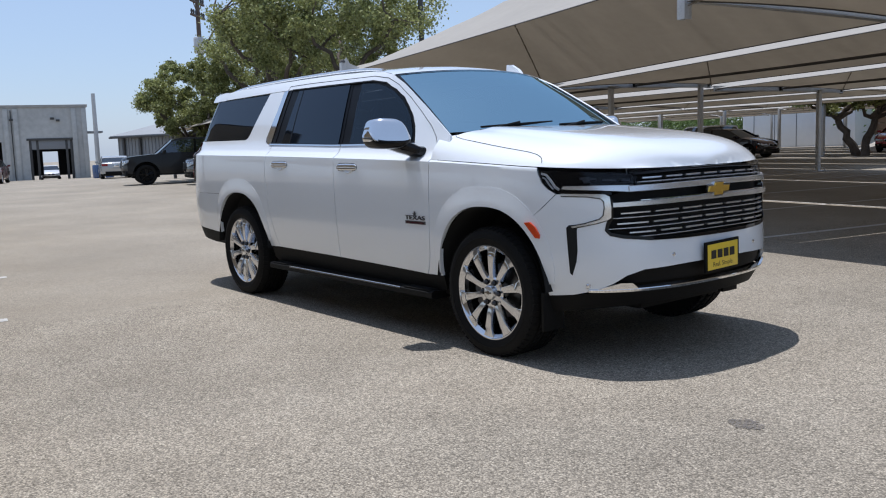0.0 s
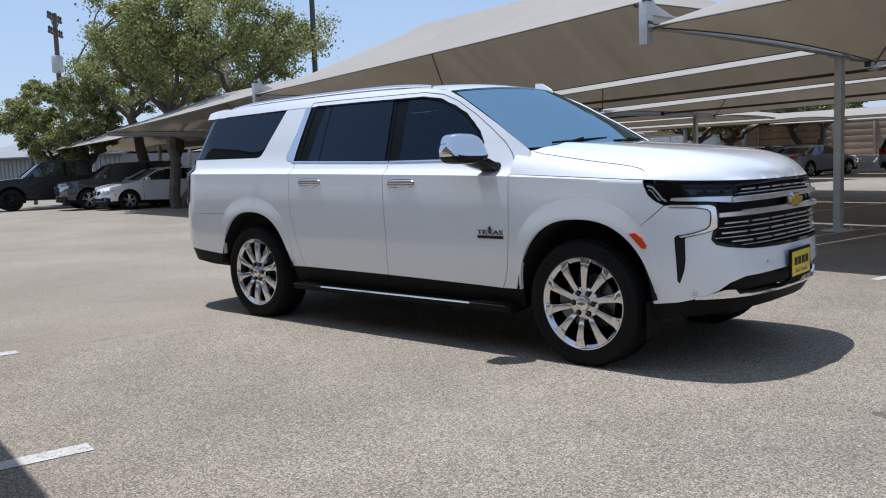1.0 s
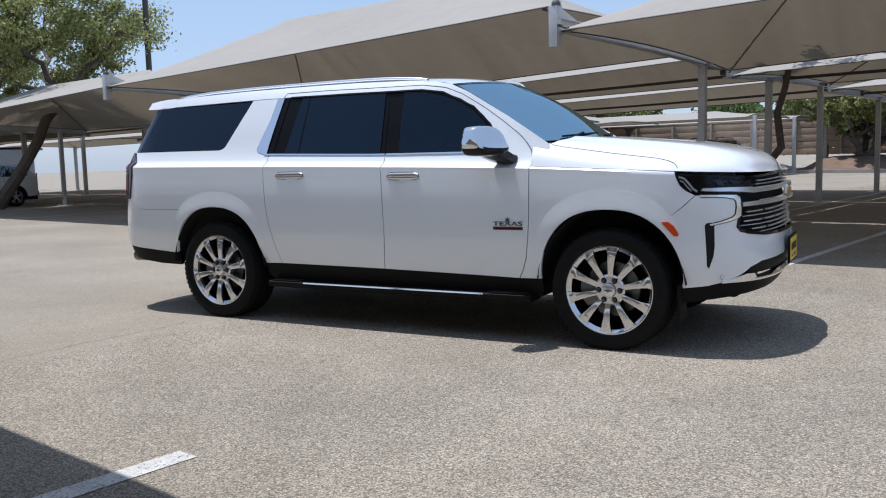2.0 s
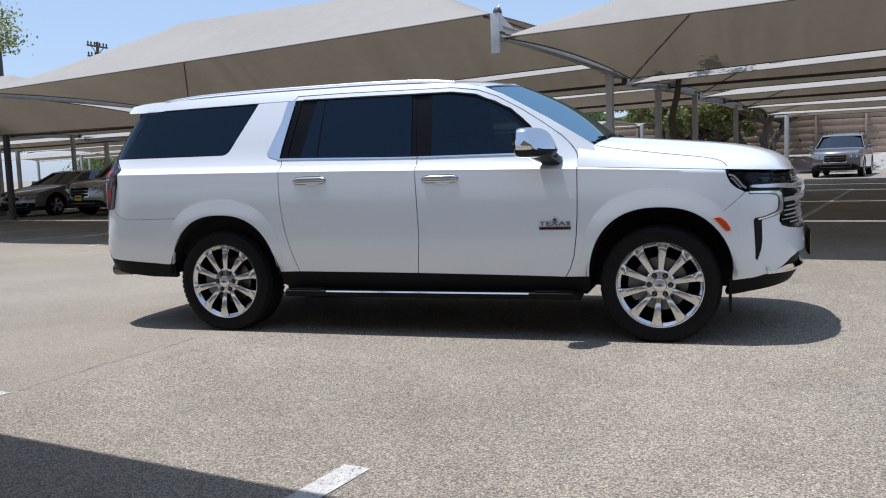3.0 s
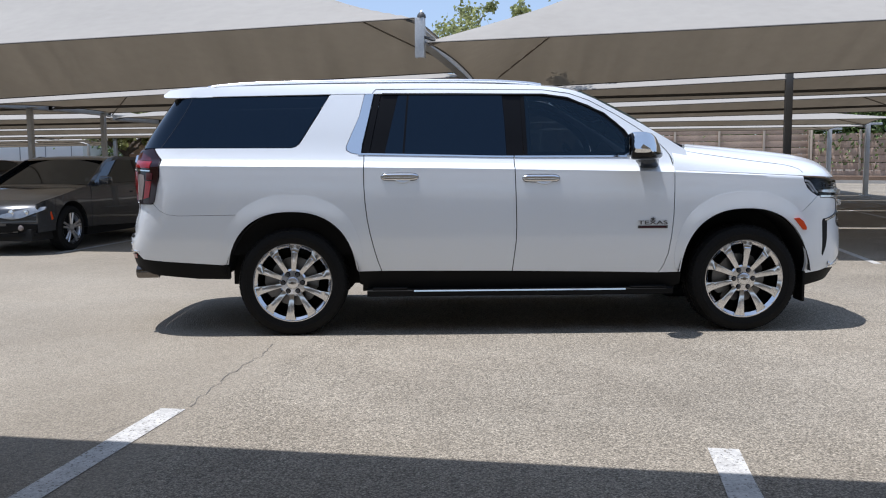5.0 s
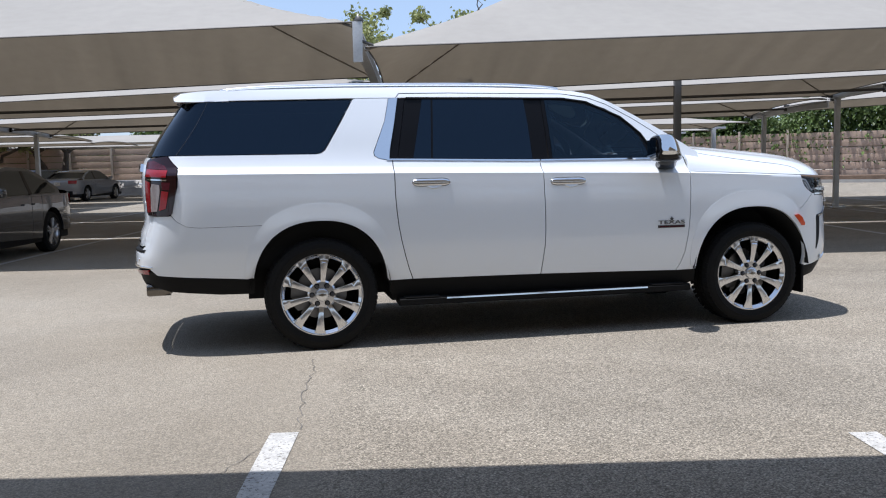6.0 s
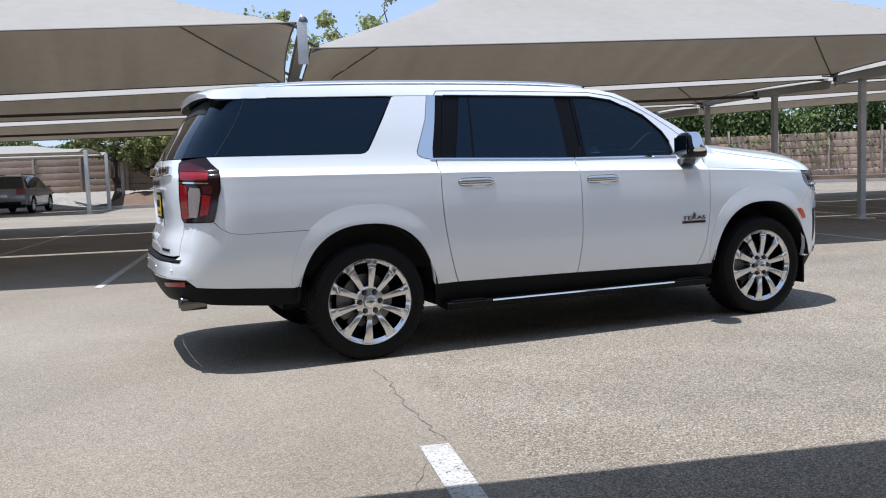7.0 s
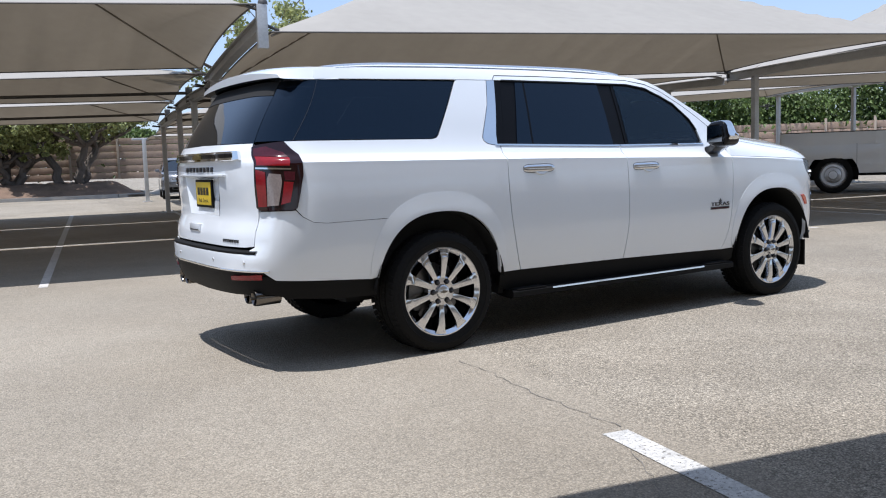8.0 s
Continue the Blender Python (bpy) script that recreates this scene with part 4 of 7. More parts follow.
        # ------------------------------------------------ glazing
        g = -0.006
        rear_win = [(0.585, 1.362), (1.652, 1.358), (1.640, 1.60), (1.622, 1.806), (0.672, 1.808)]
        panel("door_window", [(0.846, 1.366), (1.612, 1.362), (1.602, 1.60), (1.588, 1.796), (0.880, 1.800)], PRIVACY, dr, s, g + 0.002, 0.008, 0.08)
        panel("vent_window", [(0.700, 1.366), (0.834, 1.366), (0.868, 1.800), (0.80, 1.800)], PRIVACY, dr, s, g + 0.002, 0.008, 0.08)
        panel("window_surround", rear_win, PILLAR_BLACK, dr, s, g - 0.004, 0.01, 0.08)
        ribbon("divider_bar", fine([(0.840, 1.366), (0.874, 1.800)], 0.06), 0.014, PILLAR_BLACK, dr, s, g + 0.003, 0.012)
        panel("pillar_cover", [(1.600, 1.350), (1.740, 1.350), (1.735, 1.808), (1.590, 1.812)], PILLAR_BLACK, dr, s, -0.013, 0.01, 0.08)
        inner = [(1.772, 1.362), (2.52, 1.356), (2.552, 1.38), (2.54, 1.42), (2.49, 1.506), (2.43, 1.570), (2.35, 1.632), (2.23, 1.700), (2.085, 1.752), (1.92, 1.782), (1.756, 1.792), (1.764, 1.6)]
        ribbon("window_surround", fine(inner + [inner[0]], 0.04), 0.056, PILLAR_BLACK, df, s, g - 0.001, 0.008)
        panel("door_window", inner, DOOR_GLASS, df, s, g + 0.003, 0.008, 0.08)
        quarter_glass = [(-0.985, 1.415), (-0.01, 1.411), (0.028, 1.419), (0.053, 1.437), (0.092, 1.497), (0.18, 1.645), (0.258, 1.775), (0.27, 1.797), (-0.80, 1.786)]
        panel("quarter_window", quarter_glass, PRIVACY, suv, s, g + 0.001, 0.01, 0.08, label="dark privacy quarter window")
        pillar = [(-1.035, 1.414), (-0.993, 1.415), (-0.808, 1.786), (-0.99, 1.786), (GATE_D + 0.004, 1.786), (GATE_D + 0.004, 1.60), (GATE_D + 0.004, 1.414)]
        panel("rear_pillar_trim", pillar, PRIVACY, suv, s, g + 0.001, 0.01, 0.06, label="gloss black rear pillar trim")
        # grey metal ribbon standing in for the highlight along this gap
        ribbon("gap_highlight", fine([(-0.989, 1.416), (-0.804, 1.785)], 0.05), 0.0035, GREY_BADGE, suv, s, g + 0.003, 0.008, "thin metal line for the highlight in the quarter window gap")
        chrome_fin = [(0.548, 1.806), (0.615, 1.812), (0.575, 1.62), (0.530, 1.43), (0.522, 1.362), (0.49, 1.358), (0.443, 1.369), (0.417, 1.387), (0.413, 1.412), (0.508, 1.64)]
        panel("pillar_trim", chrome_fin, CHROME, suv, s, 0.002, 0.012, 0.06, label="chrome fin on the rear pillar")
        black_pillar = [(0.527, 1.362), (0.582, 1.362), (0.668, 1.808), (0.62, 1.810), (0.58, 1.62), (0.535, 1.43)]
        panel("pillar_cover", black_pillar, PILLAR_BLACK, dr, s, g, 0.01, 0.06)
        ribbon("belt_moulding", fine([(0.50, 1.356), (1.664, 1.350)], 0.08), 0.012, CHROME, dr, s, 0.006, 0.014, "chrome belt strip")
        ribbon("belt_moulding", fine([(1.672, 1.350), (2.60, 1.346)], 0.08), 0.012, CHROME, df, s, 0.006, 0.014, "chrome belt strip")
        ribbon("gutter_trim", fine([(0.68, 1.812), (1.9, 1.803), (2.09, 1.776), (2.36, 1.656), (2.51, 1.525), (2.565, 1.44)], 0.06), 0.010, TRIM_BLACK, df, s, 0.002, 0.012)
        # ------------------------------------------------ door handles, badge, marker
        for door, x0, z0 in ((dr, 0.812, 1.185), (df, 1.862, 1.168)):
            bm = bmesh.new()
            rows = []
            for i in range(21):
                k = i / 20
                x = x0 - 0.134 + 0.268 * k
                end = min(1.0, 9.0 * min(k, 1 - k))
                lift = 0.002 + 0.004 * end ** 0.7
                h = (0.017 + 0.006 * end) * (1.0 if end > 0.15 else 0.8)
                rows.append([skin(x, z0 + 0.002 + h * math.copysign(abs(math.sin(q)) ** 0.7, math.sin(q)), lift + 0.007 * math.cos(q), s) for q in (2 * math.pi * j / 12 for j in range(12))])
            vs = grid(bm, rows, close=True)
            bm.faces.new(vs[0][::-1])
            bm.faces.new(vs[-1])
            part("door_handle", bm, HANDLE_CHROME, door, "chrome pull handle")
            # hand scoop: bulged outwards so its lower lip catches sun like a hollow cup
            bm = bmesh.new()
            grid(bm, [[skin(x0 + 0.022 + 0.060 * math.sin(q) * w, z0 - 0.008 - 0.036 * w * math.cos(q), off, s) for q in (math.pi * (j / 12 - 0.5) for j in range(13))]
                      for w, off in ((0.0, 0.0005), (0.5, 0.003), (0.82, 0.008), (0.92, 0.0095), (1.0, 0.007), (1.06, 0.0))])
            part("handle_cup", bm, PEARL, door, "white raised lip of the hand cup")
            # dark ribbon round the handle, drawn for the shade in its gap
            rim = [(x0 + 0.136 * math.cos(q), z0 + 0.002 + 0.029 * math.sin(q)) for q in (2 * math.pi * j / 28 for j in range(29))]
            rim = [(x0 + math.copysign(abs((p - x0) / 0.136) ** 0.35, p - x0) * 0.139, w) for p, w in rim]
            ribbon("handle_shade_line", rim, 0.0035, GREY_BADGE, door, s, 0.0010, 0.003)
        marker = [(3.764, 0.856), (3.805, 0.860), (3.842, 0.832), (3.868, 0.786), (3.864, 0.768), (3.838, 0.770), (3.804, 0.810)]
        panel("side_marker", marker, AMBER, suv, s, 0.016, 0.018, 0.05, label="orange side marker lamp")
        # ------------------------------------------------ dark lower cladding and sill
        panel("sill_cladding", [(0.495, 0.474), (0.66, 0.478), (1.652, 0.470), (2.762, 0.449), (2.93, 0.450), (2.930, 0.36), (2.85, 0.33), (0.58, 0.34), (0.502, 0.38)], TRIM_BLACK, suv, s, -0.006, 0.06, 0.08, label="black sill cladding")
        rear_clad = [(-0.468, 0.528), (-0.52, 0.531), (-1.10, 0.575)] + [(d_rear(y), 0.600) for y in (0.90, 0.75)] + [(d_rear(0.75), 0.495), (d_rear(0.90), 0.485), (-1.05, 0.462), (-0.70, 0.430), (-0.474, 0.425)]
        panel("rear_cladding", rear_clad, TRIM_BLACK, suv, s, -0.002, 0.04, 0.06)
        bumper_r = [(-0.352, 0.912)] + [p for p in arch(0.0, 129, 172, 10) if p[1] > 0.535] + [(-0.52, 0.536), (-1.10, 0.580)] + [(d_rear(y), 0.64) for y in (0.86, 0.55, 0.25)] + [(REAR_X - REAR_LEN, 0.64), (REAR_X - REAR_LEN, 0.735)] \
            + [(d_rear(y), 0.737) for y in (0.25, 0.5, 0.72)] + [(GATE_D + 0.003, 0.78), (GATE_D + 0.003, 0.94), (GATE_D + 0.003, 0.992), (-1.02, 0.995), (-1.003, 0.997), (-0.962, 0.955), (-0.90, 0.920), (-0.82, 0.909)]
        panel("rear_bumper", bumper_r, PEARL, suv, s)
        # ------------------------------------------------ tail lamp
        dl = GATE_D + 0.005
        lamp = [(-0.993, 1.01), (-0.962, 1.20), (-0.962, 1.322), (-1.048, 1.404), (dl + 0.02, 1.385), (dl, 1.375), (dl - 0.012, 1.02), (dl + 0.01, 1.0), (-1.02, 1.0)]
        tl = panel("tail_lamp", lamp, DEEP_RED, suv, s, 0.012, 0.03, 0.04, label="red and clear tail lamp")
        a0, a1 = dl, -0.97
        panel("red_segment", [(lerp(a0, a1, 0.06), 1.27), (lerp(a0, a1, 0.78), 1.262), (lerp(a0, a1, 0.80), 1.30), (lerp(a0, a1, 0.08), 1.318)], RED_LENS, tl, s, 0.015, 0.006, 0.04)
        panel("red_segment", [(lerp(a0, a1, 0.03), 1.022), (lerp(a0, a1, 0.27), 1.024), (lerp(a0, a1, 0.27), 1.228), (lerp(a0, a1, 0.04), 1.245)], RED_LENS, tl, s, 0.015, 0.006, 0.04)
        panel("red_segment", [(lerp(a0, a1, 0.61), 1.034), (lerp(a0, a1, 0.78), 1.048), (lerp(a0, a1, 0.84), 1.165), (lerp(a0, a1, 0.66), 1.17)], RED_LENS, tl, s, 0.015, 0.006, 0.04)
        panel("smoked_segment", [(lerp(a0, a1, 0.06), 1.322), (lerp(a0, a1, 0.80), 1.304), (lerp(a0, a1, 0.72), 1.338), (lerp(a0, a1, 0.36), 1.376), (lerp(a0, a1, 0.07), 1.366)], SMOKED_RED, tl, s, 0.015, 0.006, 0.04)
        panel("smoked_segment", [(lerp(a0, a1, 0.68), 1.178), (lerp(a0, a1, 0.86), 1.174), (lerp(a0, a1, 0.88), 1.226), (lerp(a0, a1, 0.66), 1.230)], SMOKED_RED, tl, s, 0.015, 0.006, 0.04)
        panel("reverse_lens", [(lerp(a0, a1, 0.30), 1.026), (lerp(a0, a1, 0.56), 1.030), (lerp(a0, a1, 0.62), 1.175), (lerp(a0, a1, 0.60), 1.212), (lerp(a0, a1, 0.36), 1.220), (lerp(a0, a1, 0.31), 1.19)], CLEAR_LENS, tl, s, 0.016, 0.006, 0.04)
        panel("chrome_strip", [(lerp(a0, a1, 0.04), 1.248), (lerp(a0, a1, 0.80), 1.238), (lerp(a0, a1, 0.80), 1.246), (lerp(a0, a1, 0.04), 1.258)], CHROME, tl, s, 0.017, 0.006, 0.06)
        # ------------------------------------------------ front bumper, half by half
        mid = FRONT_X + FRONT_LEN
        far = [p for p in arch(AXLE_F, 3, 40.5, 12)]
        bump = ([(3.775, 0.858)] + [(3.83, 0.900), (3.90, 0.952), (3.98, 1.020)] + [(d_front(0.90), 1.022), (d_front(0.80), 1.012), (d_front(0.765), 0.995), (d_front(0.772), 0.86), (d_front(0.782), 0.815), (d_front(0.764), 0.788), (d_front(0.70), 0.770),
                (d_front(0.55), 0.752), (d_front(0.30), 0.746), (mid, 0.745), (mid, 0.600), (d_front(0.30), 0.597), (d_front(0.60), 0.585), (d_front(0.70), 0.555), (d_front(0.765), 0.510), (d_front(0.84), 0.470), (4.05, 0.445), (3.90, 0.432)]
                + far)
        panel("front_bumper", bump, PEARL, suv, s, label="white front bumper skin")
        chin = [(3.893, 0.428), (4.05, 0.441)] + [(d_front(0.84), 0.452), (d_front(0.78), 0.455), (d_front(0.5), 0.452), (mid, 0.452), (mid, 0.375), (d_front(0.5), 0.372), (d_front(0.75), 0.360), (d_front(0.90), 0.345), (3.95, 0.330), (3.885, 0.33)]
        panel("chin_cladding", chin, TRIM_BLACK, suv, s, -0.004, 0.05, 0.06)
        intake = [(d_front(0.765), 0.512), (d_front(0.70), 0.557), (d_front(0.60), 0.587), (d_front(0.30), 0.599), (mid, 0.602), (mid, 0.49), (d_front(0.5), 0.49), (d_front(0.765), 0.495)]
        panel("lower_intake", intake, TRIM_BLACK, suv, s, -0.035, 0.03, 0.06)
        vent = [(d_at(4.022), 0.832), (d_at(4.036), 0.847), (d_at(4.082), 0.848), (d_at(4.074), 0.82), (d_at(4.068), 0.70), (d_at(4.058), 0.64), (d_at(4.032), 0.560), (d_at(4.020), 0.575)]
        panel("corner_vent", vent, UNDERBODY, suv, s, 0.0015, 0.006, 0.05)
        # headlamp, light guides and the C-shaped running light
        head = [(3.866, crease(3.87) - 0.010), (4.10, 1.148), (d_front(0.75), 1.138), (d_front(0.60), 1.130), (d_front(0.605), 1.062), (d_front(0.70), 1.052), (d_front(0.88), 1.030), (3.985, 1.025), (3.932, 1.050), (3.892, 1.085), (3.872, 1.132)]
        hb = panel("headlamp", head, GLOSS_BLACK, suv, s, -0.035, 0.02, 0.04, label="dark headlamp with bright light guides")
        panel("lens", head, LENS_DARK, hb, s, 0.002, 0.012, 0.04)
        ribbon("light_guide", fine([(3.886, 1.138), (3.918, 1.130), (3.945, 1.100), (3.97, 1.062), (3.995, 1.046)], 0.015), 0.013, LAMP_WHITE, hb, s, -0.006, 0.012)
        ribbon("light_guide", fine([(3.893, 1.116), (3.912, 1.108), (3.935, 1.075), (3.958, 1.050)], 0.015), 0.008, LAMP_WHITE, hb, s, -0.008, 0.012)
        for y0, y1, z0, z1 in ((0.87, 0.80, 1.110, 1.104), (0.775, 0.705, 1.100, 1.096), (0.68, 0.63, 1.096, 1.094)):
            ribbon("projector", fine([(d_front(y0), z0), (d_front(y1), z1)], 0.02), 0.010, GREY_BADGE, hb, s, -0.022, 0.012)
        panel("reflector", [(d_front(0.865), 1.116), (d_front(0.835), 1.116), (d_front(0.825), 1.084), (d_front(0.855), 1.082)], GREY_BADGE, hb, s, -0.018, 0.012, 0.04)
        panel("lamp_strip", [(d_front(0.925), 1.049), (d_front(0.90), 1.044), (d_front(0.80), 1.038), (d_front(0.655), 1.024), (d_front(0.655), 1.060), (d_front(0.80), 1.064), (d_front(0.92), 1.064)], SATIN, hb, s, 0.014, 0.03, 0.04)
        outer = [(d_front(y), z) for y, z in ((0.928, 1.024), (0.845, 1.020), (0.777, 1.016), (0.756, 1.002), (0.750, 0.942), (0.752, 0.884), (0.768, 0.872), (0.81, 0.857), (0.900, 0.830))]
        inner = [(d_front(y), z) for y, z in ((0.905, 0.840), (0.861, 0.853), (0.802, 0.877), (0.785, 0.897), (0.779, 0.942), (0.781, 0.976), (0.795, 0.994), (0.845, 1.006), (0.929, 1.011))]
        panel("running_light", outer + inner, HANDLE_CHROME, suv, s, 0.006, 0.012, 0.03, label="bright C-shaped running light")
        ribbon("light_surround", fine(inner, 0.02), 0.010, GLOSS_BLACK, suv, s, 0.003, 0.008)
        ribbon("light_surround", fine(outer[3:], 0.02), 0.009, GLOSS_BLACK, suv, s, 0.003, 0.008)
        ribbon("light_seam", fine([(d_front(0.93), 1.032), (d_front(0.80), 1.027), (d_front(0.745), 1.018)], 0.02), 0.014, GLOSS_BLACK, suv, s, 0.0035, 0.01)
        bm = bmesh.new()
        c = skin(d_front(0.86), 0.500, 0.002, s)
        lathe(bm, [(0.0, c.x + 0.004), (0.012, c.x + 0.003), (0.016, c.x - 0.01)], (0, c.y, c.z), "x", 14)
        part("parking_sensor", bm, SATIN, suv)
        bm = bmesh.new()
        c = skin(d_front(0.40), 0.655, 0.001, s)
        lathe(bm, [(0.0, c.x + 0.003), (0.011, c.x + 0.002), (0.014, c.x - 0.01)], (0, c.y, c.z), "x", 14)
        part("parking_sensor", bm, SATIN, suv)
        chrome_chin = [(d_front(0.86), 0.462), (d_front(0.78), 0.465), (d_front(0.62), 0.470), (d_front(0.67), 0.512), (d_front(0.73), 0.514), (d_front(0.80), 0.492)]
        panel("chrome_corner", chrome_chin, CHROME, suv, s, 0.006, 0.015, 0.05)
        # wheel well liner
        for xc in (0.0, AXLE_F):
            bm = bmesh.new()
            rows = []
            for i in range(21):
                t = radians(lerp(6, 174, i / 20))
                rows.append([(xc + 0.505 * math.cos(t), s * w, 0.40 + 0.545 * math.sin(t)) for w in (0.985, 0.80, 0.60)])
            vs = grid(bm, rows)
            bm.faces.new([r[2] for r in vs])
            part("wheel_liner", bm, UNDERBODY, suv)
        for xc in (0.0, AXLE_F):
            build_wheel(suv, xc, s)
        # mud flap, running board
        part("mud_flap", boxes((3.855, 3.875, min(s * 0.97, s * 0.80), max(s * 0.97, s * 0.80), 0.22, 0.45), bevel=0.004), TRIM_BLACK, suv)
        bm = bmesh.new()
        prism(bm, [(s * 0.80, 0.335), (s * 0.985, 0.348), (s * 1.005, 0.335), (s * 1.005, 0.300), (s * 0.97, 0.288), (s * 0.80, 0.30)], "x", 0.56, 2.86)
        rb = part("running_board", bm, TRIM_BLACK, suv, "black running board with a chrome strip")
        bm = bmesh.new()
        prism(bm, [(s * 0.98, 0.346), (s * 1.000, 0.345), (s * 1.008, 0.339), (s * 1.009, 0.330), (s * 0.98, 0.325)], "x", 0.91, 2.50)
        part("chrome_strip", bm, CHROME, rb)
        for x0, x1 in ((0.60, 0.86), (2.54, 2.82)):
            part("step_end", boxes((x0, x1, min(s * 0.90, s * 1.0), max(s * 0.90, s * 1.0), 0.344, 0.352), bevel=0.003), RUBBER, rb)
        # roof rail
        bm = bmesh.new()
        rows = []
        for i in range(41):
            k = i / 40
            x = lerp(-0.66, 1.90, k)
            zr = curve_at([(-1.0, 1.832), (-0.85, 1.848), (-0.45, 1.874), (0.2, 1.890), (0.9, 1.894), (1.3, 1.892), (1.775, 1.880), (2.0, 1.86)], x)
            up = 0.006 + 0.014 * min(1.0, 7 * min(k, 1 - k)) ** 0.7
            rows.append([(x, s * (0.652 + 0.017 * math.cos(a)), zr + 0.016 + up - 0.013 + 0.015 * math.sin(a)) for a in (2 * math.pi * j / 10 for j in range(10))])
        vs = grid(bm, rows, close=True)
        bm.faces.new(vs[0][::-1])
        bm.faces.new(vs[-1])
        rail = part("roof_rail", bm, SATIN, suv, "bright silver roof rail")
        for x0, x1 in ((-0.66, -0.5), (0.55, 0.66), (1.74, 1.90)):
            bm = bmesh.new()
            box(bm, x0, x1, min(s * 0.64, s * 0.668), max(s * 0.64, s * 0.668), 1.85, 1.902 if 0 < x0 < 1 else 1.885, bevel=0.006)
            part("rail_foot", bm, SATIN, rail)
        build_mirror(suv, s)
    build_top(suv)
    build_nose(suv)
    build_tail(suv)
    build_inside(suv)
    for s in (-1, 1):
        # regional badge on the front doors
        c = skin(2.700, 0.838, 0.0035, s)
        turn = Matrix.Rotation(radians(90), 4, "X") if s < 0 else Matrix.Rotation(radians(180), 4, "Z") @ Matrix.Rotation(radians(90), 4, "X")
        letters("door_badge", "TEXAS", 0.050, Matrix.Translation(c + Vector((0, 0, -0.006))) @ turn @ Matrix.Diagonal((1.52, 0.82, 1, 1)), GREY_BADGE, suv, 0.003)
        panel("badge_bar", [(2.588, 0.790), (2.812, 0.790), (2.812, 0.811), (2.588, 0.811)], GREY_BADGE, suv, s, 0.004, 0.006, 0.06)
        panel("badge_inlay", [(2.60, 0.796), (2.80, 0.796), (2.80, 0.8045), (2.60, 0.8045)], SMOKED_RED, suv, s, 0.005, 0.003, 0.06)
        bm = bmesh.new()
        star = [(2.70 + (0.020 if j % 2 == 0 else 0.008) * math.sin(2 * math.pi * j / 10), 0.858 + (0.020 if j % 2 == 0 else 0.008) * math.cos(2 * math.pi * j / 10)) for j in range(10)]
        prism(bm, star, "y", c.y, c.y + 0.005 * s)
        part("badge_star", bm, GREY_BADGE, suv)
    return suv


def build_mirror(suv, s):
    """Chrome-capped mirror head, held clear of the door by a black arm."""
    bm = bmesh.new()
    rows = []
    for i in range(19):
        k = i / 18
        k = 0.5 - 0.5 * math.cos(math.pi * k)
        y = lerp(1.030, 1.255, k)
        full = max(0.03, 1 - abs(2 * k - 1) ** 3.4) ** 0.40
        # the front of the head sweeps back towards its outer end
        back, front = 2.470, 2.745 - 0.140 * k ** 1.4
        xc, w = (back + front) / 2, (front - back) / 2 * (0.55 + 0.45 * full)
        mid_z, half_h = 1.396 + 0.008 * k, 0.102 * full
        ring = []
        for j in range(28):
            a = 2 * math.pi * j / 28
            ca, sa = math.cos(a), math.sin(a)
            e = 0.55 if ca > 0 else 0.35
            up = math.copysign(abs(sa) ** 0.50, sa)
            ring.append((xc + w * math.copysign(abs(ca) ** e, ca) - (0.040 * up if ca > 0 else 0.0) * abs(ca) ** 0.5, s * (y - 0.010 * up * k), mid_z + half_h * up))
        rows.append(ring)
    vs = grid(bm, rows, close=True)
    bm.faces.new(vs[0][::-1])
    bm.faces.new(vs[-1])
    bm.normal_update()
    for f in bm.faces:
        c = f.calc_center_median()
        f.material_index = 0 if c.z > 1.358 and c.x > 2.496 else 1
    mir = part("door_mirror", bm, [CHROME, GLOSS_BLACK], suv, "chrome-capped door mirror")
    bm = bmesh.new()
    box(bm, 2.4655, 2.472, min(s * 1.065, s * 1.215), max(s * 1.065, s * 1.215), 1.334, 1.462, bevel=0.002)
    part("mirror_glass", bm, MIRROR_GLASS, mir, "dark dimming mirror glass")
    bm = bmesh.new()
    ring = [2 * math.pi * j / 12 for j in range(12)]
    grid(bm, [[(xc + w * math.copysign(abs(math.cos(a)) ** 0.6, math.cos(a)), s * y, zc + h * math.copysign(abs(math.sin(a)) ** 0.6, math.sin(a))) for a in ring]
              for xc, w, y, zc, h in ((2.610, 0.085, 1.14, 1.335, 0.030), (2.625, 0.085, 1.07, 1.320, 0.044), (2.655, 0.080, 1.01, 1.296, 0.044), (2.672, 0.076, 0.962, 1.276, 0.038), (2.676, 0.078, 0.925, 1.272, 0.038))], close=True)
    part("mirror_arm", bm, GLOSS_BLACK, mir)


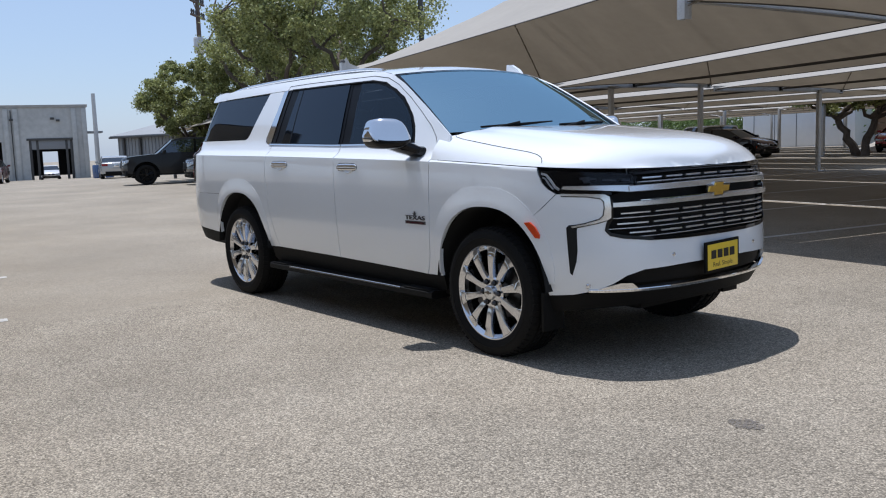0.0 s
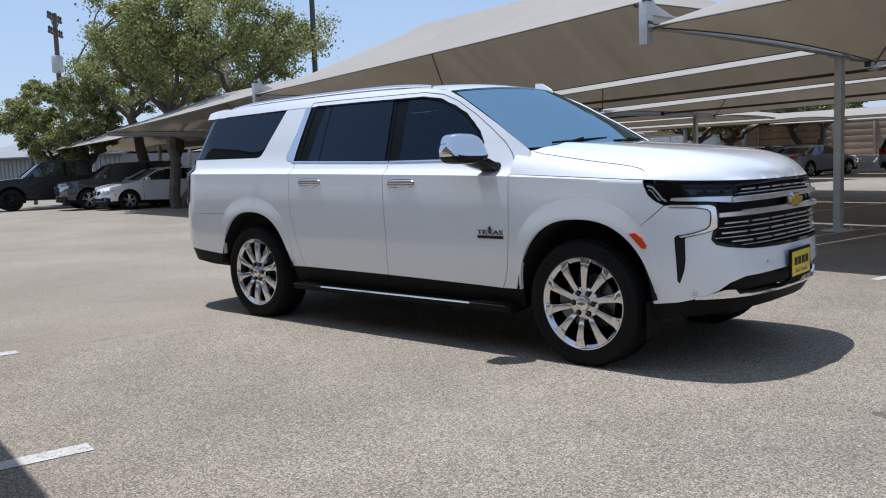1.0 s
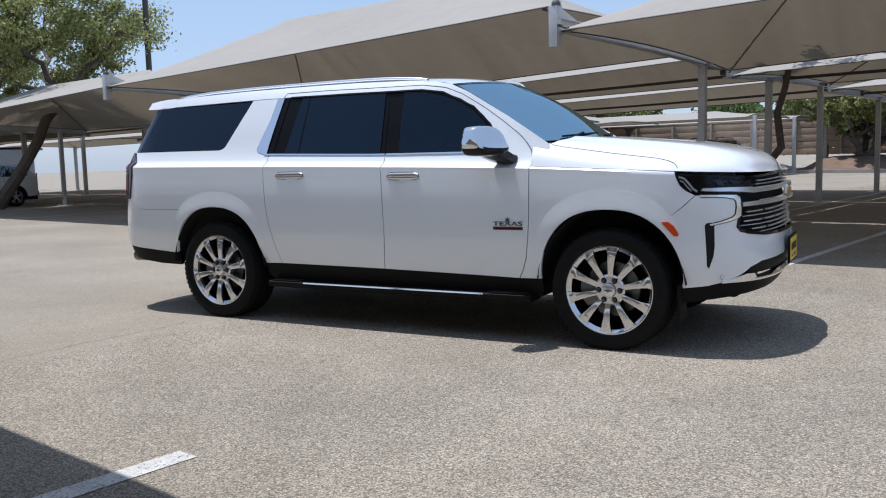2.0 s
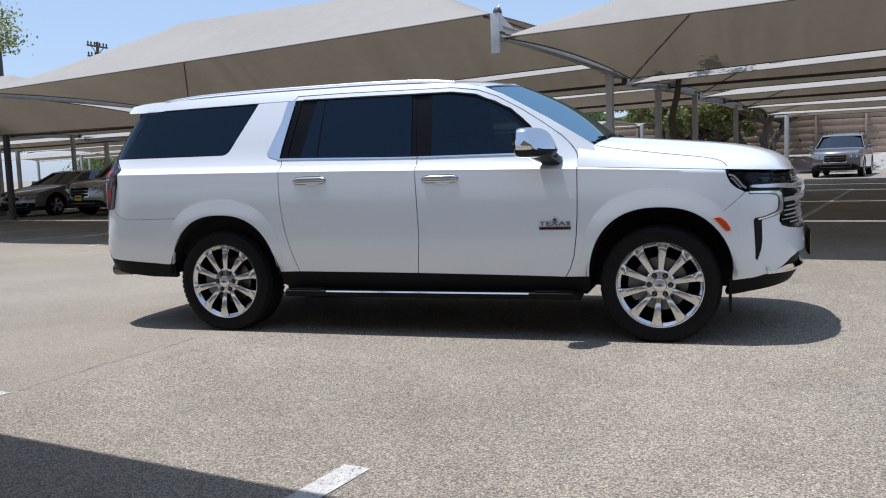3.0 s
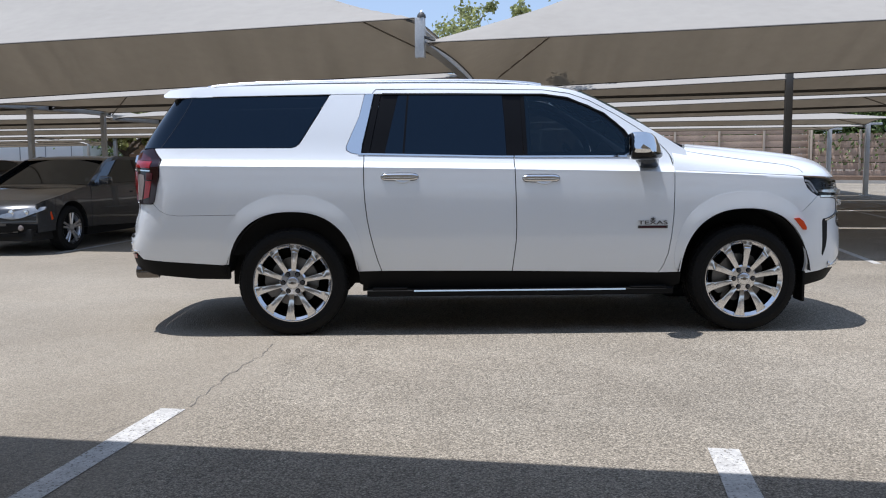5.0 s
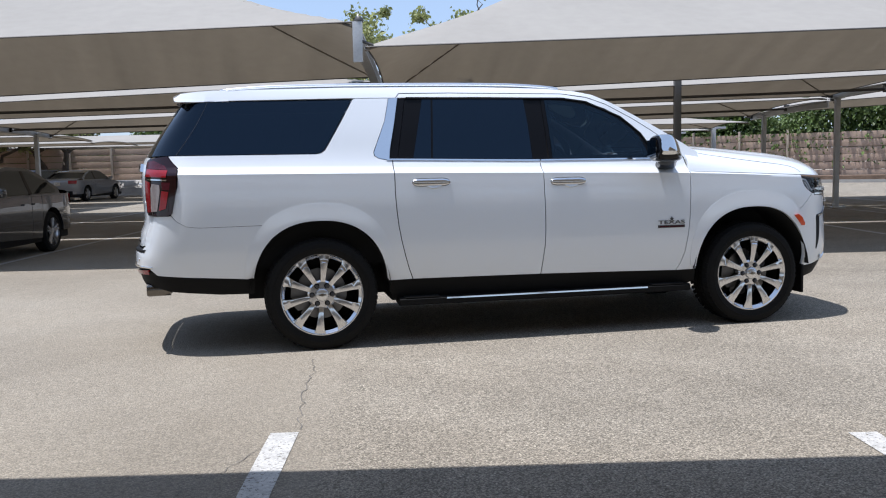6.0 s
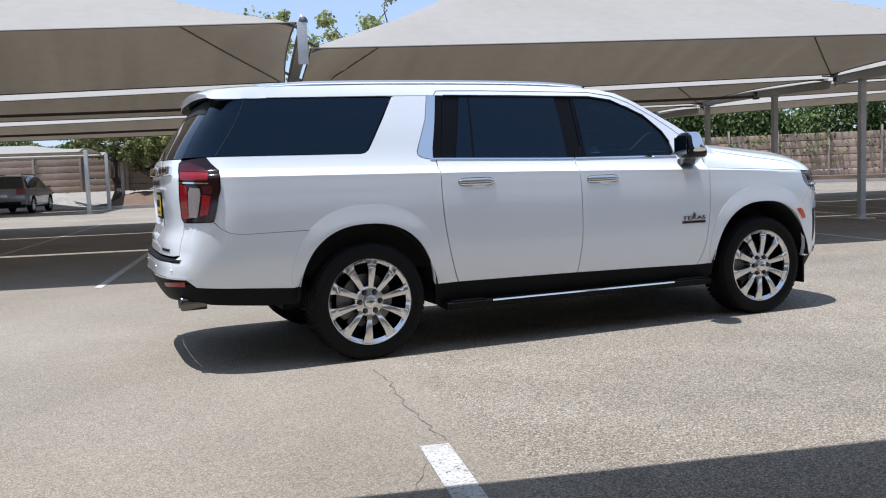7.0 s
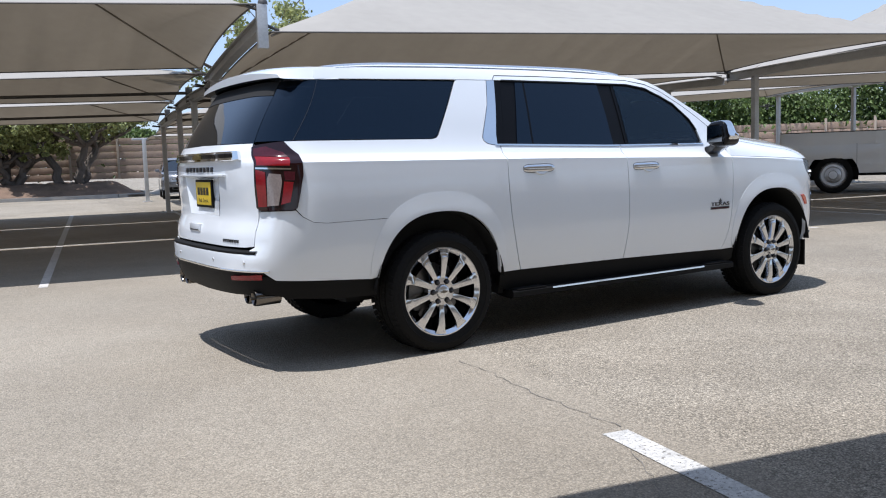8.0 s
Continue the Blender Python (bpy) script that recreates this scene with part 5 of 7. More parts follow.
def build_top(suv):
    """Roof, hood, windshield, rear glass and spoiler."""
    def edge(x):
        return curve_at(sorted(ROOF_EDGE), x)

    def side_y(x, z):
        return abs(skin(x, z).y)
    ss = [-1 + 2 * i / 24 for i in range(25)]
    rows = []
    xs = [2.15, 2.08, 1.95, 1.8, 1.6, 1.3, 1.0, 0.6, 0.2, -0.2, -0.45, -0.61]
    for x in xs:
        z = edge(x)
        bow = 0.14 * max(0.0, (x - 1.3) / 0.85) ** 1.5
        crown = 0.048 if x < 1.9 else 0.048 * (0.75 + 0.25 * (2.15 - x) / 0.25)
        y = side_y(x, z)
        rows.append([Vector((x + bow * (1 - q * q), q * y, z + crown * (1 - abs(q) ** 2.2))) for q in ss])
    bm = bmesh.new()
    grid(bm, rows)
    part("roof", bm, PEARL, suv)
    top_row = rows[0]
    # windshield
    low = [Vector((2.895 + 0.165 * (1 - q * q), q * side_y(2.90, 1.40), 1.392 + 0.012 * (1 - q * q))) for q in ss]
    bm = bmesh.new()
    wrows = []
    for i in range(15):
        k = i / 14
        wrows.append([lo.lerp(hi, k) + Vector((0.02, 0, 0.035)) * (math.sin(math.pi * k) * (1 - 0.75 * q * q)) + Vector((0, -0.012 * (1 if q > 0 else -1) * abs(q), 0)) for lo, hi, q in zip(low, top_row, ss)])
    grid(bm, wrows)
    part("windshield", bm, SHIELD, suv, "tinted windshield reflecting the sky")
    bm = bmesh.new()
    for a, b in ((0, 1), (24, 23)):
        grid(bm, [[r[a] + Vector((0.002, 0, 0.004)), r[a].lerp(r[b], 0.3) + Vector((0.002, 0, 0.004))] for r in wrows])
    grid(bm, [[p + Vector((0.002, 0, 0.004)) for p in wrows[14]], [p.lerp(q, 0.25) + Vector((0.002, 0, 0.004)) for p, q in zip(wrows[14], wrows[13])]])
    part("windshield_band", bm, GLOSS_BLACK, suv)
    # cowl and wipers
    bm = bmesh.new()
    grid(bm, [[p + Vector((0, 0, 0.001)) for p in low[2:-2]], [p + Vector((0.10 - 0.03 * abs(q), 0, -0.02)) for p, q in zip(low[2:-2], ss[2:-2])]])
    part("cowl", bm, TRIM_BLACK, suv)
    for s in (-1, 1):
        part("cowl_corner", boxes((2.852, 2.985, min(s * 0.79, s * 0.893), max(s * 0.79, s * 0.893), 1.22, 1.325), bevel=0.01), PEARL, suv)
    for y0, y1 in ((-0.62, 0.02), (0.05, 0.66)):
        bm = bmesh.new()
        pts = []
        for i in range(9):
            y = lerp(y0, y1, i / 8)
            q = y / side_y(2.90, 1.40)
            pts.append(Vector((2.895 + 0.165 * (1 - q * q) - 0.015 - 0.05 * i / 8, y, 1.418 + 0.022 * i / 8 + 0.012 * (1 - q * q))))
        tube(bm, pts, 0.008, 6)
        tube(bm, [pts[0] + Vector((0.05, 0.0, -0.02)), pts[4] + Vector((0.0, 0, 0.012))], 0.009, 6)
        part("wiper", bm, TRIM_BLACK, suv)
    # hood
    def hood_z(x, y):
        zc = crease(x)
        w = hood_w(x)
        t = min(1.0, abs(y) / w)
        h = curve_at([(2.80, 0.205), (2.95, 0.200), (3.3, 0.190), (3.7, 0.174), (4.0, 0.152), (4.12, 0.134), (4.20, 0.110), (4.26, 0.074), (4.29, 0.044), (4.31, 0.0)], x + 0.085 * (t ** 2.2) * max(0, (x - 3.0) / 1.3))
        rise = 0.014 * max(0.0, min(1.0, (0.66 - abs(y)) / 0.07)) * min(1, max(0, (4.2 - x) / 0.3))
        return zc + h * (1 - t ** curve_at([(2.8, 10.0), (3.1, 7.0), (3.6, 4.6), (4.3, 4.4)], x)) ** 0.75 + rise * (1 if t < 0.95 else 0)

    def hood_w(x):
        z = crease(x) + 0.001
        best = curve_at(SECTION, 0.0) * 0.998
        if x > FRONT_X:
            a = (x - FRONT_X) / (4.312 - FRONT_X)
            best *= max(0.0, 1 - min(1, a) ** N_FRONT) ** (1 / N_FRONT)
        return best + 1e-4
    bm = bmesh.new()
    hrows = []
    hx = [2.8625, 2.88] + [2.90 + 0.05 * i for i in range(23)] + [4.04, 4.08, 4.12, 4.16, 4.19, 4.22, 4.245, 4.265, 4.28, 4.292, 4.302, 4.309]
    for x in hx:
        w = hood_w(x)
        row = []
        for q in [-1 + 2 * i / 40 for i in range(41)]:
            qq = math.copysign(1 - (1 - abs(q)) ** 1.35, q)
            y = qq * w
            row.append(Vector((x, y, hood_z(x, y))))
        hrows.append(row)
    for row in hrows:
        for p in row:
            if p.x < 3.10:
                q = abs(p.y) / side_y(2.90, 1.40)
                lim = 2.895 + 0.165 * (1 - min(1, q) ** 2) + 0.06
                k = max(0.0, min(1.0, (0.90 - abs(p.y)) / 0.08))
                lim = 2.8625 + (lim - 2.8625) * k * k * (3 - 2 * k)
                if p.x < lim:
                    p.x = lim - 0.001 * (lim - p.x)
                    p.z = hood_z(lim, p.y)
    hrows.insert(0, [Vector((p.x - 0.0008, p.y * 0.955, p.z - 0.035)) for p in hrows[0]])
    grid(bm, hrows)
    part("hood", bm, PEARL, suv, "white clamshell hood")
    for s in (-1, 1):
        line = fine([(2.940, 0.800), (2.952, 0.832), (2.985, 0.853), (3.06, 0.862), (3.25, 0.870), (3.50, 0.880), (3.70, 0.888), (3.775, 0.896), (3.815, 0.908), (3.837, 0.924), (3.847, 0.936)], 0.03)
        bm = bmesh.new()
        rows = []
        for i, (x, y) in enumerate(line):
            a, b = line[max(i - 1, 0)], line[min(i + 1, len(line) - 1)]
            dx, dy = b[0] - a[0], b[1] - a[1]
            ln = math.hypot(dx, dy)
            nx, ny = -dy / ln * 0.0020, dx / ln * 0.0020
            rows.append([(x - nx, s * (y - ny), hood_z(x - nx, y - ny) + 0.0015), (x + nx, s * (y + ny), hood_z(x + nx, y + ny) + 0.0015)])
        grid(bm, rows)
        part("hood_cut_line", bm, UNDERBODY, suv)
    # aerial fin on the roof
    bm = bmesh.new()
    prism(bm, [(2.03, 1.868), (2.20, 1.858), (2.17, 1.892), (2.09, 1.936), (2.04, 1.940)], "y", 0.478, 0.512)
    part("aerial_fin", bm, PEARL, suv)
    # rear spoiler: a cap over the roof's end that overhangs the rear glass
    bm = bmesh.new()
    upper, lower = [], []
    for q in ss:
        bow = 1 - abs(q) ** 2.2
        xr = -1.015 + 0.035 * abs(q) ** 3
        upper.append([Vector((x, q * y, z + 0.048 * bow)) for x, y, z in ((-0.60, 0.741, 1.8700), (-0.70, 0.740, 1.8700), (-0.82, 0.736, 1.8620), (-0.93, 0.730, 1.848), (xr + 0.02, 0.718, 1.828), (xr, 0.712, 1.818))])
        lower.append([Vector((x, q * y, z + 0.02 * bow)) for x, y, z in ((-0.60, 0.776, 1.793), (-0.70, 0.775, 1.790), (-0.82, 0.772, 1.788), (-0.93, 0.763, 1.789), (xr + 0.02, 0.744, 1.792), (xr + 0.004, 0.734, 1.798))])
    grid(bm, upper)
    grid(bm, [[u[-1] for u in upper], [w[-1] for w in lower]])
    for k in (0, -1):
        grid(bm, [upper[k], lower[k]])
    first = len(bm.faces)
    grid(bm, lower)
    bm.faces.ensure_lookup_table()
    for f in bm.faces[first:]:
        f.material_index = 1
    bmesh.ops.remove_doubles(bm, verts=bm.verts, dist=0.0004)
    part("spoiler", bm, [PEARL, GLOSS_BLACK], suv, "white roof spoiler", angle=35)


def build_nose(suv):
    mid = FRONT_X + FRONT_LEN
    g = new("grille")
    g.parent = suv
    g["label"] = "black grille with chrome bars"
    for s in (-1, 1):
        panel("grille_back", [(d_front(0.60), 1.128), (mid, 1.140), (mid, 0.742), (d_front(0.30), 0.745), (d_front(0.55), 0.757), (d_front(0.70), 0.767), (d_front(0.766), 0.786), (d_front(0.784), 0.815), (d_front(0.773), 0.86), (d_front(0.767), 0.998), (d_front(0.62), 1.05)],
              UNDERBODY, g, s, -0.045, 0.02, 0.06)
        # frame round the lower grille
        ribbon("grille_frame", fine([(d_front(0.748), 0.985), (d_front(0.750), 0.88), (d_front(0.768), 0.85), (d_front(0.776), 0.815), (d_front(0.760), 0.792), (d_front(0.70), 0.775), (d_front(0.55), 0.757), (d_front(0.30), 0.751), (mid - 0.002, 0.749)], 0.03), 0.020, GLOSS_BLACK, g, s, 0.004, 0.05)
    sag = lambda y: -0.010 * (y / 0.75) ** 2
    curve_bar("hood_lip", (-0.62, 0.62), 1.139, 0.014, 0.004, GLOSS_BLACK, g, 0.04, z_of=lambda y: -0.016 * (y / 0.62) ** 2)
    curve_bar("main_bar", (-0.66, 0.66), 1.047, 0.032, 0.022, SATIN, g, 0.05, "broad chrome bar across the grille", z_of=sag, n=44)
    curve_bar("main_bar", (-0.745, 0.745), 0.965, 0.028, 0.022, SATIN, g, 0.05, "broad chrome bar across the grille", z_of=sag, n=40)
    curve_bar("bar_trim", (-0.60, 0.60), 0.982, 0.010, 0.012, CHROME, g, 0.03, z_of=sag, n=36)
    for z, w in ((1.083, 0.60), (0.888, 0.765), (0.830, 0.765), (0.778, 0.62)):
        curve_bar("grille_bar", (-w, w), z, 0.0075, 0.000, SATIN, g, 0.03, z_of=sag, n=30)
    for z, w in ((1.106, 0.58), (0.913, 0.72), (0.856, 0.74), (0.803, 0.68)):
        k = 7
        for i in range(k):
            a, b = lerp(-w, w, i / k) + 0.018, lerp(-w, w, (i + 1) / k) - 0.018
            curve_bar("grille_insert", (a, b), z, 0.012, -0.006, SATIN, g, 0.02, z_of=sag, n=6)
    # gold cross emblem as a plain shape
    x = skin(mid, 1.01).x
    bm = bmesh.new()
    prism(bm, [(-0.125, -0.018), (-0.045, -0.022), (-0.050, -0.045), (0.045, -0.045), (0.052, -0.022), (0.118, -0.020), (0.130, 0.020), (0.050, 0.022), (0.054, 0.045), (-0.040, 0.045), (-0.046, 0.022), (-0.112, 0.020)], "x", x + 0.012, x + 0.034)
    bmesh.ops.transform(bm, matrix=Matrix.Translation((0, 0, 1.008)) @ Matrix.Diagonal((1, 0.8, 0.8, 1)), verts=bm.verts)
    part("emblem", bm, GOLD, suv, "gold cross-shaped emblem")
    bm = bmesh.new()
    prism(bm, [(-0.137, -0.026), (-0.055, -0.030), (-0.058, -0.054), (0.053, -0.054), (0.060, -0.030), (0.128, -0.028), (0.142, 0.028), (0.060, 0.030), (0.063, 0.054), (-0.048, 0.054), (-0.056, 0.030), (-0.122, 0.028)], "x", x + 0.010, x + 0.028)
    bmesh.ops.transform(bm, matrix=Matrix.Translation((0, 0, 1.008)) @ Matrix.Diagonal((1, 0.8, 0.8, 1)), verts=bm.verts)
    part("emblem_rim", bm, CHROME, suv)
    curve_bar("chin_strip", (-0.86, 0.86), 0.470, 0.020, 0.008, CHROME, suv, 0.03, "chrome strip along the chin", n=40)
    dealer_plate(suv, Matrix.Translation((4.412, -0.012, 0.615)) @ Matrix.Rotation(radians(90), 4, "Z") @ Matrix.Rotation(radians(90), 4, "X") @ Matrix.Rotation(radians(1.5), 4, "Z"))
    bm = bmesh.new()
    box(bm, 3.95, 4.12, -0.40, 0.40, 0.30, 0.42, bevel=0.03)
    part("skid_panel", bm, TRIM_BLACK, suv)


def dealer_plate(owner, m, scale=1.0):
    """A yellow plate in a black frame, its wording as plain bars."""
    fr = boxes((-0.168 * scale, 0.168 * scale, -0.092 * scale, 0.092 * scale, -0.010, 0.006), bevel=0.005)
    bmesh.ops.transform(fr, matrix=m, verts=fr.verts)
    p = part("number_plate", fr, TRIM_BLACK, owner, "yellow plate with black bars in a black frame")
    bm = boxes((-0.150 * scale, 0.150 * scale, -0.076 * scale, 0.076 * scale, 0.0, 0.009), bevel=0.003)
    bmesh.ops.transform(bm, matrix=m, verts=bm.verts)
    part("plate_face", bm, PLATE_YELLOW, p)
    for i in range(4):
        x0 = (-0.118 + 0.061 * i) * scale
        bm = boxes((x0, x0 + 0.048 * scale, -0.010 * scale, 0.040 * scale, 0.0085, 0.0105))
        bmesh.ops.transform(bm, matrix=m, verts=bm.verts)
        part("bar", bm, INK, p)
    words = letters("lettering", "Real. Simple.", 0.040 * scale, m @ Matrix.Translation((0, -0.046 * scale, 0.0085)), INK, p, 0.001)
    words.matrix_parent_inverse = p.matrix_world.inverted()
    return p


def build_tail(suv):
    mid = REAR_X - REAR_LEN
    gate = new("tailgate")
    gate.parent = suv
    for s in (-1, 1):
        e = GATE_D - 0.003
        panel("gate_skin", [(mid, 0.775), (d_rear(0.5), 0.775), (d_rear(0.72), 0.777), (e, 0.785), (e, 1.0), (e, 1.402), (d_rear(0.4), 1.405), (mid, 1.410), (mid, 1.205), (d_rear(0.36), 1.205), (d_rear(0.30), 0.955), (mid, 0.955)], PEARL, gate, s)
        panel("rear_window", [(mid, 1.418), (d_rear(0.4), 1.413), (e, 1.41), (e, 1.43), (e, 1.79), (d_rear(0.4), 1.80), (mid, 1.80)], PRIVACY, gate, s, -0.006, 0.01, 0.08)
        # black band over the top of the rear glass
        panel("glass_top_band", [(mid, 1.715), (d_rear(0.5), 1.712), (e, 1.70), (e, 1.79), (d_rear(0.4), 1.80), (mid, 1.80)], UNDERBODY, gate, s, -0.003, 0.006, 0.08)
        # step pad and lower valance
        bm = bmesh.new()
        rows = []
        for i in range(17):
            y = 0.822 * i / 16
            d = d_rear(y)
            a, b = skin(d, 0.737, 0.0, s), skin(d, 0.78, 0.0, s)
            b = Vector((min(b.x, a.x + 0.10), b.y, 0.762))
            rows.append([a, a.lerp(b, 0.06) + Vector((0, 0, 0.012)), b])
        grid(bm, rows)
        part("step_pad", bm, TRIM_BLACK, suv)
        panel("rear_valance", [(mid, 0.628), (d_rear(0.55), 0.628), (d_rear(0.86), 0.628), (d_rear(0.93), 0.60), (d_rear(0.93), 0.485), (d_rear(0.55), 0.465), (mid, 0.45)], TRIM_BLACK, suv, s, -0.012, 0.03, 0.06)
        panel("rear_reflector", [(d_rear(0.86), 0.615), (d_rear(0.60), 0.597), (d_rear(0.60), 0.570), (d_rear(0.86), 0.583)], RED_LENS, suv, s, 0.0, 0.012, 0.06)
        for y in (0.36, 0.74):
            c = skin(d_rear(y), 0.685, 0.0, s)
            bm = bmesh.new()
            lathe(bm, [(0.0, c.x - 0.003), (0.011, c.x - 0.002), (0.014, c.x + 0.01)], (0, c.y, c.z), "x", 14)
            part("parking_sensor", bm, SATIN, suv)
        for y in (0.625, 0.745):
            bm = bmesh.new()
            lathe(bm, [(0.044, -1.216), (0.048, -1.222), (0.052, -1.208), (0.049, -1.06), (0.040, -1.06), (0.040, -1.210), (0.044, -1.216)], (0, s * y, 0.468), "x", 24)
            part("exhaust_tip", bm, SMOKED, suv)
    rear_bar("bumper_strip", (-0.90, 0.90), 0.634, 0.014, 0.006, CHROME, suv, 0.02, n=36)
    rear_bar("gate_bar", (-0.68, 0.68), 1.330, 0.056, 0.022, CHROME, gate, 0.03, "chrome bar with a gold emblem")
    rear_bar("gate_bar_slot", (-0.62, 0.62), 1.332, 0.030, 0.0235, GLOSS_BLACK, gate, 0.01)
    x = skin(mid, 1.33).x
    bm = bmesh.new()
    prism(bm, [(-0.070, -0.011), (-0.024, -0.012), (-0.027, -0.026), (0.027, -0.026), (0.028, -0.012), (0.067, -0.011), (0.073, 0.011), (0.028, 0.012), (0.030, 0.026), (-0.023, 0.026), (-0.027, 0.012), (-0.065, 0.011)], "x", x - 0.020, x - 0.036)
    bmesh.ops.transform(bm, matrix=Matrix.Translation((0, 0, 1.332)), verts=bm.verts)
    part("emblem", bm, BRONZE, gate)
    for i in range(8):
        y0 = 0.32 - 0.075 * i
        xn = skin(d_rear(abs(y0 - 0.022)), 1.252).x
        bm = boxes((xn - 0.007, xn + 0.012, y0 - 0.044, y0, 1.236, 1.268), bevel=0.003)
        part("nameplate_bar", bm, GREY_BADGE, gate)
    for i in range(7):
        y0 = -0.44 - 0.030 * i
        xx = skin(d_rear(abs(y0)), 0.81).x
        part("trim_bar", boxes((xx - 0.003, xx + 0.02, y0 - 0.022, y0, 0.802, 0.820)), GREY_BADGE, gate)
    # plate recess: a bevelled tray sunk in the gate
    bm = bmesh.new()
    rows = []
    tray = [(-0.36, 1.205), (0.36, 1.205), (0.30, 0.955), (-0.30, 0.955)]
    out = [Vector((skin(d_rear(abs(y)), z).x - 0.0015, y, z)) for y, z in tray]
    inn = [Vector((x + (0.034 if z > 1.1 else 0.018), y * 0.86, lerp(z, 1.08, 0.10 if z > 1.1 else 0.25))) for y, z in tray]
    vo, vi = [bm.verts.new(p) for p in out], [bm.verts.new(p) for p in inn]
    for i in range(4):
        bm.faces.new((vo[i], vo[(i + 1) % 4], vi[(i + 1) % 4], vi[i]))
    bm.faces.new(vi)
    part("plate_tray", bm, PEARL, gate)
    part("gate_brow", boxes((x - 0.018, x + 0.02, -0.46, 0.46, 1.206, 1.222), bevel=0.005), PEARL, gate)
    dealer_plate(gate, Matrix.Translation((x + 0.010, 0.0, 1.095)) @ Matrix.Rotation(radians(-90), 4, "Z") @ Matrix.Rotation(radians(90), 4, "X"))
    part("gate_handle", boxes((x - 0.040, x + 0.02, 0.0, 0.22, 0.842, 0.896), bevel=0.008), PEARL, gate)
    part("handle_slot", boxes((x - 0.0408, x + 0.0, 0.02, 0.20, 0.848, 0.856)), GREY_BADGE, gate)


def build_inside(suv):
    """Underbody, floor, dash, seats and steering wheel behind the glass."""
    part("underbody", boxes((-1.02, -0.52, -0.66, 0.66, 0.46, 0.62), (-0.52, 0.52, -0.58, 0.58, 0.34, 0.85), (0.52, 2.90, -0.88, 0.88, 0.32, 0.60), (2.90, 3.92, -0.58, 0.58, 0.34, 1.0), (3.92, 4.10, -0.70, 0.70, 0.42, 0.95)), UNDERBODY, suv)
    # unseen floor, added so no sun leaks through the tail into the ground shadow
    part("cargo_floor", boxes((-1.245, -0.50, -0.76, 0.76, 0.64, 0.68), (-1.07, -0.50, -0.90, 0.90, 0.645, 0.675)), UNDERBODY, suv)
    for xa in (0.0, AXLE_F):
        part("axle", boxes((xa - 0.06, xa + 0.06, -0.75, 0.75, 0.34, 0.46), bevel=0.02), UNDERBODY, suv)
    part("interior_lining", boxes((-1.10, 2.75, -0.84, -0.80, 0.6, 1.33), (-1.10, 2.75, 0.80, 0.84, 0.6, 1.33), (-1.12, -1.08, -0.8, 0.8, 0.6, 1.38)), UNDERBODY, suv)
    part("dashboard", boxes((2.45, 2.88, -0.80, 0.80, 0.9, 1.32), bevel=0.06), SEAT, suv)
    for x in (1.75, 0.85, -0.05):
        for y in (-0.42, 0.42):
            bm = bmesh.new()
            box(bm, x, x + 0.5, y - 0.26, y + 0.26, 0.75, 0.95, bevel=0.05)
            vs = box(bm, x - 0.16, x + 0.02, y - 0.25, y + 0.25, 0.9, 1.48, bevel=0.05)
            box(bm, x - 0.17, x - 0.04, y - 0.13, y + 0.13, 1.5, 1.68, bevel=0.04)
            part("seat", bm, SEAT, suv)
    bm = bmesh.new()
    lathe(bm, [(0.18 + 0.016 * math.cos(a), 0.016 * math.sin(a)) for a in (2 * math.pi * j / 8 for j in range(8))], (0, 0, 0), "x", 28, closed=True)
    box(bm, -0.02, 0.02, -0.17, 0.17, -0.03, 0.03, bevel=0.01)
    bmesh.ops.transform(bm, matrix=pose(2.33, 0.40, 1.28, 0, -25, 0), verts=bm.verts)
    part("steering_wheel", bm, SEAT, suv)


build_suv()
# ---------------------------------------------------------------- other parked vehicles
PAINTS = {}


def paint(key, color, metal=0.35):
    if key not in PAINTS:
        PAINTS[key] = mat("car_paint_" + key, color, 0.24, metal, vary=0.04, scale=2, fine=200, coat=1.0)
    return PAINTS[key]


CAR_GLASS = tinted_glass("parked_car_glass", (0.006, 0.008, 0.010), alpha=0.10, ior=2.1, tint=(0.8, 0.9, 1.0))
BLACK_PAINT = mat("car_paint_black", (0.006, 0.006, 0.007), 0.4, 0.0, vary=0.04, scale=2, fine=200, coat=0.25, spec=0.3)
LAMP_BODY = mat("parked_car_lamp", (0.30, 0.31, 0.32), 0.12, 0.5, vary=0.25, scale=18, fine=60, coat=0.8)
ALLOY = mat("parked_car_alloy", (0.55, 0.55, 0.56), 0.3, 0.9, vary=0.05)

